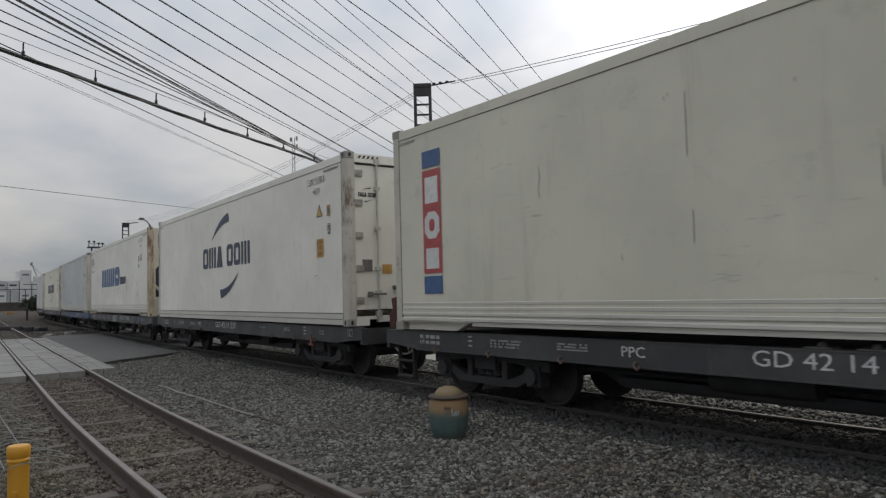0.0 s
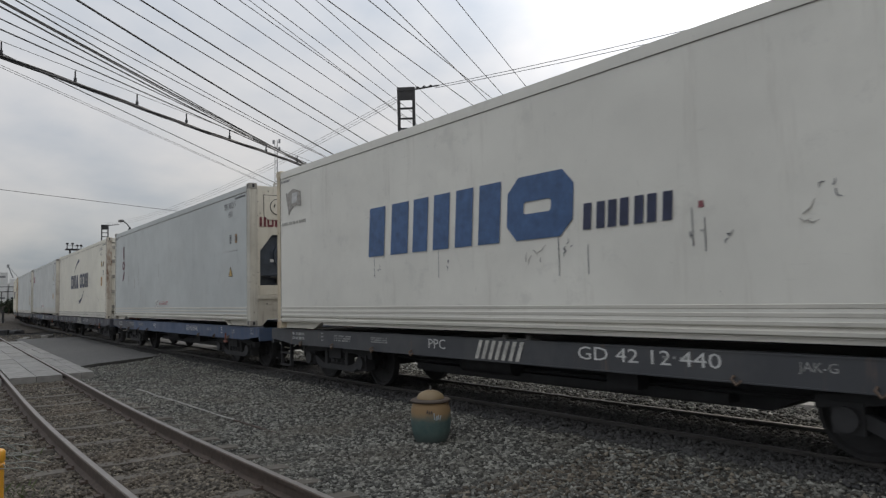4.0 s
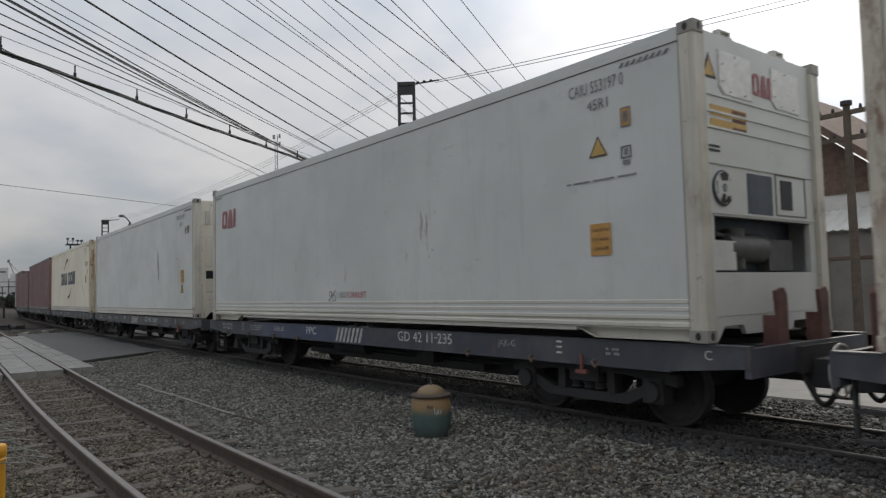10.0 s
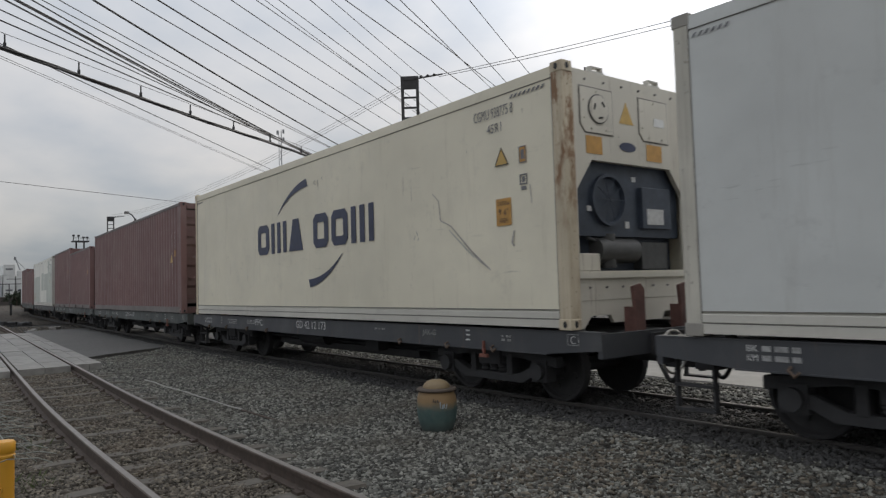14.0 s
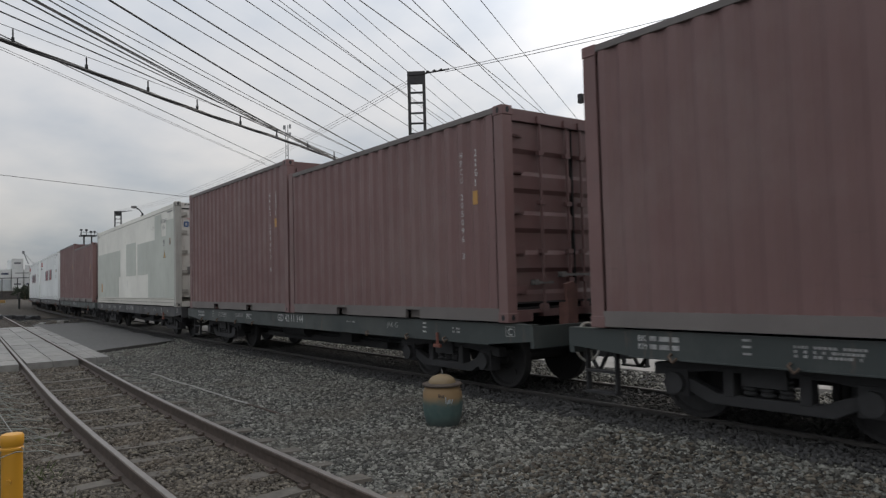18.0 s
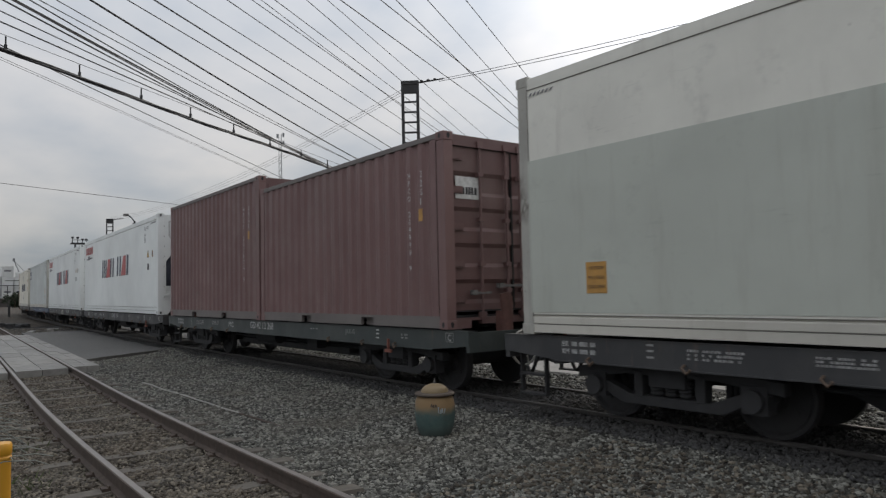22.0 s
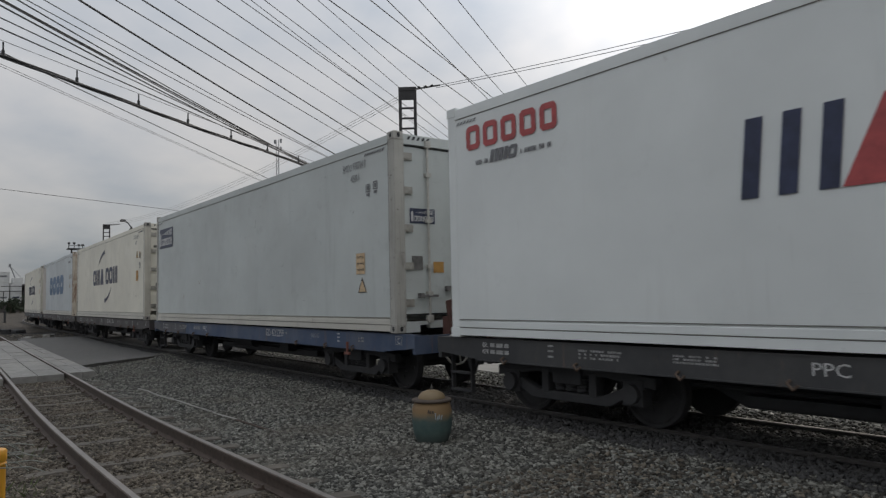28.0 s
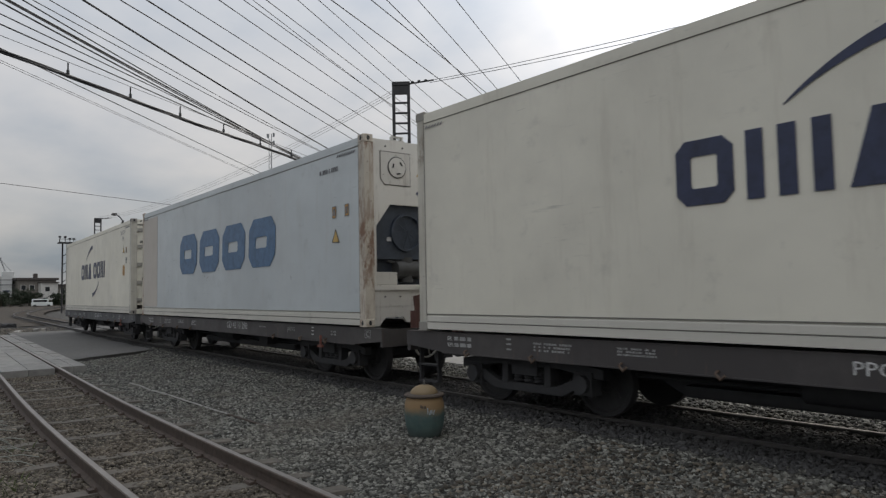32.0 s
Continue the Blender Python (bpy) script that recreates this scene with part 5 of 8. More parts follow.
def machine_end_b(c, m):
    part("end_frame", bulkhead_b, m, c, "panelled end of the cooling unit", key="bulkhead_b")
    unit = part("cooling_unit", lambda bm: box(bm, 5.66, 5.80, -0.95, 0.95, 0.6, 1.16), UNIT_DARK, c, "open bay with compressor", key="unit_b")
    part("compressor", compressor, UNIT_GREY, unit, "grey compressor and pipes", key="compressor", smooth=True)
    part("control_box", lambda bm: box(bm, 5.82, 6.0, -0.9, -0.5, 0.64, 0.92), m, unit, key="ctrl_b", bevel=0.01)
    fan = part("vent_disc", vent_disc, UNIT_DARK, c, "round dark fresh-air vent", key="vent_disc", smooth=True)
    fan.matrix_basis = Matrix.Translation((6.042, -0.77, 1.40))
    part("vent_face", lambda bm: lathe(bm, [(0.152, 6.046), (0.150, 6.066), (0.03, 6.070)], 24, "X", (0, -0.77, 1.40)), m, c, "pale vent face", key="vent_face_b", smooth=True)
    for a0, a1, r0 in ((1.05, 2.15, 0.07), (4.15, 4.75, 0.06), (4.95, 5.45, 0.09)):
        arc = np.linspace(a0, a1, 8)
        rim = [(0.146 * math.cos(a), 0.146 * math.sin(a)) for a in arc] + [(r0 * math.cos(a), r0 * math.sin(a)) for a in arc[::-1]]
        part("vent_slot", lambda bm: slab(bm, [(-0.77 + y, 1.40 + z) for y, z in rim], lambda u, v, d: Vector((6.071 + d, u, v)), 0.003), UNIT_BLACK, c, "dark vent opening", key=f"vent_slot_b{a0}")
    part("service_panel", lambda bm: box(bm, 6.041, 6.05, -0.32, 0.15, 1.17, 1.58), UNIT_DARK, c, "dark service panel", key="grille_b", bevel=0.004)
    part("display_window", lambda bm: box(bm, 6.041, 6.05, 0.33, 0.56, 1.26, 1.56), UNIT_BLACK, c, "dark display window", key="display_b")
    part("display_frame", lambda bm: ring(bm, rect(0.22, 0.86, 1.19, 1.62), rect(0.235, 0.845, 1.205, 1.605), lambda u, v, d: Vector((6.041 + d, u, v)), 0.008), P["stained_seam"], c, "thin dark panel outline", key="display_frame_b")
    for y in (-0.46, 0.52):
        o = part("access_panel", hatch, PLATE_WHITE, c, "bolted white access panel", key="hatch")
        part("hatch_seal", hatch_seal, m, o, "pale hatch seal", key="hatch_seal")
        o.matrix_basis = Matrix.Translation((6.04, y, 2.505)) @ Matrix.Diagonal((1, 1.04, 0.82, 1))
    for y in (-0.55, 0.5):
        o = part("lifting_eye", lift_eye, DOOR_STEEL, c, key="lift_eye")
        o.matrix_basis = Matrix.Translation((5.98, y, 2.87))


def machine_end_c(c, m):
    """End with two upper hatches, a display window beside a grille, and an open bay."""
    part("end_frame", bulkhead_c, m, c, "panelled end of the cooling unit", key="bulkhead_c")
    unit = part("cooling_unit", lambda bm: box(bm, 5.66, 5.80, -0.95, 0.95, 0.6, 1.16), UNIT_DARK, c, "open bay with compressor", key="unit_b")
    part("compressor", compressor, UNIT_GREY, unit, "grey compressor and pipes", key="compressor", smooth=True)
    part("control_box", lambda bm: box(bm, 5.80, 6.0, -0.93, -0.45, 0.63, 0.95), m, unit, "pale box in the bay", key="ctrl_c", bevel=0.01)
    front = part("middle_panel", lambda bm: box(bm, 6.041, 6.052, -0.93, 0.78, 1.24, 1.92), m, c, "raised middle panel", key="mid_c", bevel=0.004)
    part("display_window", lambda bm: box(bm, 6.052, 6.060, -0.50, -0.22, 1.34, 1.72), UNIT_BLACK, front, "dark display window", key="display_c", bevel=0.02)
    for j in range(13):
        part("grille_slat", lambda bm: box(bm, 6.052, 6.064, -0.06, 0.44, 1.27 + j * 0.045, 1.292 + j * 0.045), UNIT_DARK, front, "dark grille slat", key=f"slat_c{j}")
    for y in (-0.46, 0.14):
        o = part("access_panel", hatch, m, c, "bolted access panel", key="hatch")
        part("hatch_seal", hatch_seal, P["stained_seam"], o, "dark hatch seal", key="hatch_seal")
        o.matrix_basis = Matrix.Translation((6.04, y, 2.52))
    part("latch_plate", lambda bm: box(bm, 6.041, 6.058, -0.95, -0.82, 2.28, 2.62), DOOR_STEEL, c, "narrow latch plate", key="latch_c", bevel=0.006)
    for y in (-0.40, -0.05):
        part("hook_block", lambda bm: box(bm, 6.041, 6.065, y - 0.07, y + 0.07, 1.95, 1.99), UNIT_BLACK, c, key=f"hook_c{y}")
    bolt_rows(c)
    for y in (-0.55, 0.5):
        o = part("lifting_eye", lift_eye, DOOR_STEEL, c, key="lift_eye")
        o.matrix_basis = Matrix.Translation((5.98, y, 2.87))


DASH_Z = 2.655


def hazard_dashes(c):
    for j in range(8):
        part("hazard_dash", lambda bm: slab(bm, rect(5.27 + j * 0.072, 5.302 + j * 0.072, DASH_Z, DASH_Z + 0.042, 0.035), side_plane), GREY_MARK, c, "dark hazard dash", key=f"dash_front{j}")
    for j in range(6):
        part("hazard_dash", lambda bm: slab(bm, rect(-5.90 + j * 0.062, -5.876 + j * 0.062, DASH_Z, DASH_Z + 0.038, 0.03), side_plane), GREY_MARK, c, "dark hazard dash", key=f"dash_rear{j}")


def triangle(bm, u, v, s):
    slab(bm, [(u - s * 0.5, v), (u + s * 0.5, v), (u, v + s * 0.9)], side_plane, 0.002)


def tri_line(bm, u, v, s):
    a, b, t = Vector((u - s * 0.5, v)), Vector((u + s * 0.5, v)), Vector((u, v + s * 0.9))
    mid = (a + b + t) / 3
    for p, q in ((a, b), (b, t), (t, a)):
        slab(bm, [p, q, mid + (q - mid) * 0.84, mid + (p - mid) * 0.84], lambda x, y, d: side_plane(x, y, d + 0.002), 0.002)


def reefer(label, paint_mat, post_mat, ribbed, end, serial, size_code, stickers, end_mat=None, serial_at=(4.62, 2.49)):
    low_mat = None if paint_mat is WHITE_CLEAN else P["lowrail"]
    c = thing("refrigerated_container", label, "shipping container", "containers on the train")
    part("insulated_body", reefer_core, paint_mat, c, key="reefer_core")
    part("roof", lambda bm: box(bm, -5.97, 5.97, -1.17, 1.17, 2.84, 2.872), paint_mat, c, key="reefer_roof")
    for k in (-1, 1):
        part("side_panel", side_smooth(k), paint_mat, c, key=f"side_smooth{k}")
        part("bottom_rail", (bottom_ribbed if ribbed else bottom_plain)(k), low_mat or paint_mat, c, "ribbed lower rail" if ribbed else "", key=f"bottom{ribbed}{k}")
        part("top_rail", top_rail(k), paint_mat, c, key=f"top_rail{k}")
        for kx in (-1, 1):
            part("corner_post", post(kx, k), post_mat, c, key=f"post{kx}{k}")
    part("rear_wall", lambda bm: box(bm, -6.08, -6.03, -1.1, 1.1, 0.12, 2.80), paint_mat, c, key="rear_wall")
    if paint_mat is not WHITE_CLEAN:
        for x in (-5.934, 5.934):
            part("post_seam", lambda bm: box(bm, x - 0.0035, x + 0.0035, -WID - 0.001, -WID + 0.02, 0.13, 2.78), P["stained_seam"], c, "dark seam beside the corner post", key=f"post_seam{x}")
        part("post_seam", lambda bm: box(bm, 6.03, 6.076, -1.062, -1.05, 0.13, 2.78), P["stained_seam"], c, "dark seam beside the corner post", key="post_seam_end")
    for z in (2.737,) if ribbed else (2.737, 0.213, 0.112):
        part("seam", lambda bm: box(bm, -5.93, 5.93, -WID - 0.001, -WID + 0.02, z - 0.003, z + 0.003), P["stained_seam"], c, "dark sealed seam", key=f"seam{z}")
    add_castings(c, L40, HIGH, post_mat if post_mat is not P["stained"] else P["casting"])
    front = end_mat or paint_mat
    if end == "door":
        door_end(c, front)
        part("vent_cover", lambda bm: box(bm, 6.045, 6.06, -0.90, -0.72, 0.90, 1.10), CAST_GREY, c, "grey rating plate", key="rating_plate")
        for u, v, w, h in () if paint_mat is P["patchwhite"] else ((-0.52, 0.86, 0.19, 0.16), (0.22, 0.92, 0.18, 0.20)):
            part("door_sticker", lambda bm: slab(bm, rect(u, u + w, v, v + h), end_face), ORANGE_STICKER, c, "orange warning sticker", key=f"door_sticker{u}")
        for z, w in ((2.1, 0.18), (1.85, 0.4), (1.75, 0.3), (1.65, 0.35), (1.55, 0.25)):
            part("door_print", lambda bm: slab(bm, rect(0.30, 0.30 + w, z, z + 0.035), end_face), PRINT_GREY, c, "line of small print", key=f"door_print{z}")
        part("header_stripes", lambda bm: [slab(bm, rect(-0.98 + j * 0.085, -0.94 + j * 0.085, 2.80, 2.85, 0.03), lambda u, v, d: Vector((6.077 + d, u, v))) for j in range(5)], BLACK_MARK, c, "black hazard dashes", key="header_stripes")
    elif end in ("unit_a", "unit_d"):
        (machine_end_a if end == "unit_a" else machine_end_d)(c, front)
        part("maker_badge", lambda bm: slab(bm, [(-0.08 + 0.15 * math.cos(a), 2.06 + 0.055 * math.sin(a)) for a in np.linspace(0, math.tau, 20, endpoint=False)], lambda u, v, d: Vector((6.042 + d, u, v))), NAVY_MARK, c, "oval navy badge", key="maker_badge")
        part("unit_sticker", lambda bm: slab(bm, [(-0.22, 2.33), (0.04, 2.33), (-0.09, 2.59)], lambda u, v, d: Vector((6.042 + d, u, v))), YELLOW_STICKER, c, "ochre warning triangle", key="unit_sticker")
        part("unit_plate", lambda bm: slab(bm, rect(0.42, 0.62, 2.36, 2.46), lambda u, v, d: Vector((6.056 + d, u, v))), PLATE_WHITE, c, "small pale data plate", key="unit_plate")
    elif end == "unit_c":
        machine_end_c(c, front)
    elif end == "unit_b":
        machine_end_b(c, front)
        def over(step):
            return lambda u, v, d: Vector((6.042 + step + d, u, v))
        part("warning_triangle", lambda bm: slab(bm, [(-1.03, 2.42), (-0.79, 2.42), (-0.91, 2.66)], over(0)), BLACK_MARK, c, "black triangle border", key="end_triangle_border")
        part("warning_triangle", lambda bm: slab(bm, [(-0.99, 2.442), (-0.83, 2.442), (-0.91, 2.612)], over(0.003)), YELLOW_STICKER, c, "yellow warning triangle", key="end_triangle")
        for z0, z1 in ((2.075, 2.175), (1.95, 2.045)):
            part("unit_sticker", lambda bm: slab(bm, rect(-0.92, -0.28, z0, z1), over(0)), YELLOW_STICKER, c, "faded yellow warning strip", key=f"unit_sticker_b{z0}")
        for z in (2.13, 2.05, 1.965):
            part("sticker_print", lambda bm: slab(bm, rect(-0.54, -0.30, z, z + 0.032), over(0.004)), RUST_BROWN, c, "brown line of print", key=f"unit_print_b{z}")
        for z in (1.775, 1.735):
            part("vent_dash", lambda bm: slab(bm, rect(-0.99, -0.78, z, z + 0.02), over(0.001)), UNIT_BLACK, c, "short dark slot", key=f"unit_dash_b{z}")
    hazard_dashes(c)
    if serial:
        letters("serial_number", serial, *serial_at, 0.70, 0.125, side_plane, GREY_MARK, c, "dark stencilled serial number")
        letters("size_code", size_code, serial_at[0] + 0.24, serial_at[1] - 0.18, 0.26, 0.11, side_plane, GREY_MARK, c, "dark stencilled size code")
    for kind, u, v, s in stickers:
        if kind in ("tri", "faded_tri", "pale_tri"):
            part("warning_triangle", lambda bm: triangle(bm, u, v, s), {"tri": YELLOW_STICKER, "pale_tri": P["paleorange"], "faded_tri": P["fadedmark"]}[kind], c, {"tri": "yellow warning triangle", "pale_tri": "sun-bleached orange warning triangle", "faded_tri": "faded grey warning triangle"}[kind], key=f"tri{u}{v}{s}")
            part("triangle_edge", lambda bm: tri_line(bm, u, v, s), BLACK_MARK, c, "black triangle border", key=f"tril{u}{v}{s}")
        elif kind == "box":
            part("approval_mark", lambda bm: (hollow(bm, u, u + 0.12, v, v + 0.12, 0.014, side_plane), slab(bm, rect(u + 0.04, u + 0.08, v + 0.03, v + 0.09), side_plane), slab(bm, rect(u + 0.02, u + 0.1, v - 0.06, v - 0.02), side_plane)), GREY_MARK, c, "small boxed approval mark", key=f"box{u}{v}")
        elif kind in ("tag", "faded_tag"):
            part("orange_tag" if kind == "tag" else "faded_tag", lambda bm: slab(bm, rect(u, u + 0.115, v, v + 0.19), side_plane, 0.002), ORANGE_STICKER if kind == "tag" else P["fadedmark"], c, "small orange plate" if kind == "tag" else "small faded plate", key=f"tag{u}{v}")
            part("tag_print", lambda bm: (hollow(bm, u, u + 0.115, v, v + 0.19, 0.01, lambda a, b, d: side_plane(a, b, d + 0.002)), slab(bm, rect(u + 0.03, u + 0.085, v + 0.04, v + 0.15), lambda a, b, d: side_plane(a, b, d + 0.002))), GREY_MARK, c, key=f"tagp{u}{v}")
        elif kind in ("caution", "pale_caution"):
            part("caution_plate", lambda bm: slab(bm, rect(u, u + 0.26, v, v + 0.32), side_plane, 0.002), ORANGE_STICKER if kind == "caution" else P["paleorange"], c, "orange height caution plate" if kind == "caution" else "sun-bleached height caution plate", key=f"cau{u}{v}")
            rows = (("CAUTION", 0.20, 0.05, 0.235), ("9'-6\"", 0.16, 0.075, 0.125), ("HIGH", 0.14, 0.06, 0.03)) if kind == "caution" and v > 1 else \
                (("CAUTION", 0.19, 0.035, 0.24), ("9'6\" HIGH", 0.20, 0.035, 0.145), ("CONTAINER", 0.21, 0.035, 0.05))
            for words, wide, tall, z in rows:
                letters("caution_word", words, u + 0.13 - wide / 2, v + z, wide, tall, side_over, BLACK_MARK, c)
        elif kind == "dark":
            part("dark_plate", lambda bm: slab(bm, rect(u, u + 0.16, v, v + 0.18), side_plane, 0.002), GREY_MARK, c, "small grey plate", key=f"dark{u}{v}")
            part("plate_border", lambda bm: hollow(bm, u, u + 0.16, v, v + 0.18, 0.012, side_over), BLACK_MARK, c, "dark plate border", key=f"darkb{u}{v}")
        elif kind == "lift":
            part("white_plate", lambda bm: slab(bm, rect(u - 0.36, u - 0.06, v - 0.07, v + 0.13), side_plane, 0.002), PLATE_WHITE, c, "small white plate", key=f"lp{u}{v}")
            part("plate_drawing", lambda bm: (ring(bm, rect(u - 0.31, u - 0.23, v + 0.02, v + 0.10), rect(u - 0.303, u - 0.237, v + 0.027, v + 0.093), side_over), ring(bm, rect(u - 0.20, u - 0.10, v - 0.05, v + 0.03), rect(u - 0.193, u - 0.107, v - 0.043, v + 0.023), side_over),
                                              slab(bm, [(u - 0.34, v - 0.055), (u - 0.328, v - 0.06), (u - 0.08, v + 0.115), (u - 0.092, v + 0.12)], side_over)), BLACK_MARK, c, "line drawing of a barred lift truck", key=f"lpd{u}{v}")
            letters("handling_word", "NO", u + 0.04, v - 0.01, 0.17, 0.095, side_plane, GREY_MARK if paint_mat is P["grey"] else RED_MARK, c, "dark word on the side" if paint_mat is P["grey"] else "red word on the side")
            letters("handling_word", "FORKLIFT", u + 0.25, v - 0.01, 0.60, 0.095, side_plane, RED_MARK, c, "red word on the side")
    return c


def scribble(c, u, v, size, seed, mat=None):
    """Chalk or pen strokes: a few thin crooked lines, unreadable."""
    rng = random.Random(seed)
    for k in range(rng.randint(3, 5)):
        a = Vector((u + rng.uniform(0, size), v + rng.uniform(0, size * 0.6)))
        b = a + Vector((rng.uniform(-0.4, 0.6), rng.uniform(-0.6, 0.6))) * size
        n = Vector((a.y - b.y, b.x - a.x)).normalized() * 0.006
        m = (a + b) / 2 + n * rng.uniform(-6, 6)
        part("stroke", lambda bm: slab(bm, [a - n, m - n, b - n * 0.3, b + n * 0.3, m + n, a + n], side_plane, 0.001), mat or P["smear"], c, "thin faint scribbled stroke")


def smear(c, line, width, mat=None):
    """A rubbed dirt mark along a crooked line, thin at both ends."""
    pts = [Vector(q) for q in line]
    n = len(pts)
    left, right = [], []
    for i, q in enumerate(pts):
        d = (pts[min(n - 1, i + 1)] - pts[max(0, i - 1)]).normalized()
        w = width * (0.2 if i in (0, n - 1) else 0.5 + 0.3 * math.sin(7.3 * q.x + 5.1 * q.y))
        left.append(q + Vector((-d.y, d.x)) * w); right.append(q - Vector((-d.y, d.x)) * w)
    part("smear", lambda bm: slab(bm, left + right[::-1], side_plane, 0.001), mat or P["smear"], c, "rubbed grey smear")


def side_over(u, v, d):
    return side_plane(u, v, d + 0.003)


def end_face(u, v, d):
    return Vector((6.046 + d, u, v))


def arcs_logo(c, u0, u1, v0, v1):
    """Two blocks of three plain shapes between two swooshes."""
    k = (u1 - u0) / 4.4
    blocks("company_block", "oma oom", u0, u1, v0, v1, side_plane, NAVY_MARK, c, "large navy block of the company mark", 0.2, 0.0, 0.27)
    m = (u0 + u1) / 2
    part("company_arc", lambda bm: crescent(bm, (m - 1.22 * k, 1.95), (m + (0.0 if k > 0.9 else 0.30), 2.40), 0.10, 0.15 if k > 0.9 else 0.22, side_plane), NAVY_MARK, c, "navy swoosh", key=f"arcs2{u0}{u1}")
    part("company_arc", lambda bm: crescent(bm, (m + 1.22 * k, 1.08), (m + (0.04 if k > 0.9 else -0.30), 0.62), 0.10, 0.15 if k > 0.9 else 0.22, side_plane), NAVY_MARK, c, "navy swoosh", key=f"arcs3{u0}{u1}")


def arcs_door_logo(c):
    blocks("door_block", "oma oom", -0.96, -0.62, 2.16, 2.23, end_face, BLACK_MARK, c, "small dark block of the company mark", 0.2, 0.0, 0.3)
    part("door_arc", lambda bm: crescent(bm, (-0.88, 2.27), (-0.72, 2.31), 0.01, 0.02, end_face), BLACK_MARK, c, "small dark swoosh", key="door_arc_upper")
    part("door_arc", lambda bm: crescent(bm, (-0.70, 2.12), (-0.84, 2.08), 0.01, 0.02, end_face), BLACK_MARK, c, "small dark swoosh", key="door_arc_lower")


WHITE_CLEAN = paint("clean_white_paint", (0.755, 0.785, 0.775), 0.3, 0.4)
P = {
    "tal": paint("yellowed_cream_paint", (0.67, 0.645, 0.54), 1.0, 0.5, (0.25, 0.21, 0.16)),
    "white": paint("white_container_paint", (0.81, 0.79, 0.71), 0.75, 0.45),
    "offwhite": paint("stained_off_white_paint", (0.77, 0.755, 0.69), 0.85, 0.5, (0.20, 0.15, 0.10)),
    "bluegrey": paint("blue_grey_paint", (0.505, 0.53, 0.52), 0.8, 0.45, (0.28, 0.27, 0.25)),
    "cream": paint("cream_container_paint", (0.735, 0.705, 0.605), 0.95, 0.5, (0.27, 0.22, 0.16)),
    "grey": paint("pale_grey_paint", (0.58, 0.595, 0.575), 0.8, 0.45, (0.28, 0.26, 0.23)),
    "palegrey": paint("pale_blue_grey_paint", (0.605, 0.62, 0.60), 1.0, 0.45, (0.30, 0.28, 0.24)),
    "yellowcream": paint("yellow_cream_paint", (0.75, 0.70, 0.56), 0.85, 0.5, (0.26, 0.20, 0.14), 0.1),
    "patchwhite": paint("patched_white_paint", (0.80, 0.79, 0.72), 1.0, 0.5),
    "patchgrey": paint("grey_green_patch_paint", (0.51, 0.535, 0.48), 0.9, 0.5),
    "greengrey": paint("grey_green_paint", (0.545, 0.578, 0.565), 1.0, 0.5, (0.29, 0.31, 0.295)),
    "iceblue": paint("ice_blue_paint", (0.54, 0.578, 0.588), 0.9, 0.45, (0.35, 0.30, 0.22)),
    "rusted": post_paint("rust_streaked_cream_post", (0.62, 0.57, 0.48), 0.9),
    "stained": post_paint("stained_post_paint", (0.58, 0.555, 0.48), 0.12, (0.17, 0.125, 0.09)),
    "grimypost": post_paint("black_grimed_post_paint", (0.46, 0.45, 0.41), 0.2, (0.10, 0.085, 0.07)),
    "creampost": post_paint("grimy_cream_post_paint", (0.62, 0.54, 0.40), 0.6, (0.22, 0.125, 0.065)),
    "beige": paint("grimy_beige_paint", (0.50, 0.46, 0.41), 1.0, 0.55, (0.24, 0.19, 0.15), 0.2),
    "casting": paint("grimy_casting_paint", (0.30, 0.285, 0.255), 1.0, 0.6, (0.12, 0.09, 0.07), 0.35),
    "rustdoor": paint("rust_stained_door_paint", (0.62, 0.60, 0.55), 1.0, 0.55, (0.26, 0.19, 0.15), 0.42),
    "lowrail": paint("grimy_lower_rail_paint", (0.60, 0.58, 0.52), 1.0, 0.55, (0.25, 0.21, 0.16), 0.12),
    "softsmear": plain("faint_grey_smear", (0.47, 0.46, 0.43), 0.7, 0, 0.3, 16, 0),
    "fadedmaroon": plain("faded_maroon_marking", (0.17, 0.085, 0.10), 0.6, 0, 0.4, 9, 0.0),
    "smear": plain("grey_smear", (0.36, 0.34, 0.31), 0.7, 0, 0.4, 20, 0),
    "paleorange": plain("sun_bleached_orange_sticker", (0.60, 0.44, 0.27), 0.6, 0, 0.25, 14, 0),
    "fadedmark": plain("faded_beige_sticker", (0.40, 0.37, 0.31), 0.6, 0, 0.25, 14, 0),
    "stained_seam": plain("grimy_seam", (0.17, 0.16, 0.145), 0.7, 0, 0.4, 6, 0),
    "endcream": paint("dirty_cream_end_paint", (0.62, 0.585, 0.50), 1.0, 0.55, (0.24, 0.18, 0.12), 0.3),
    "railgrey": paint("grimy_grey_rail_paint", (0.16, 0.142, 0.135), 1.0, 0.6, (0.10, 0.08, 0.07), 0.15),
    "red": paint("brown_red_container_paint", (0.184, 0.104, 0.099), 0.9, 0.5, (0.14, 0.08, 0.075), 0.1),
    # the same red again, darkened to hold the shade on the ends
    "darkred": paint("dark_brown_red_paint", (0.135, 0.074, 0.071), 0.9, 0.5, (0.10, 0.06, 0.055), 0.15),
}


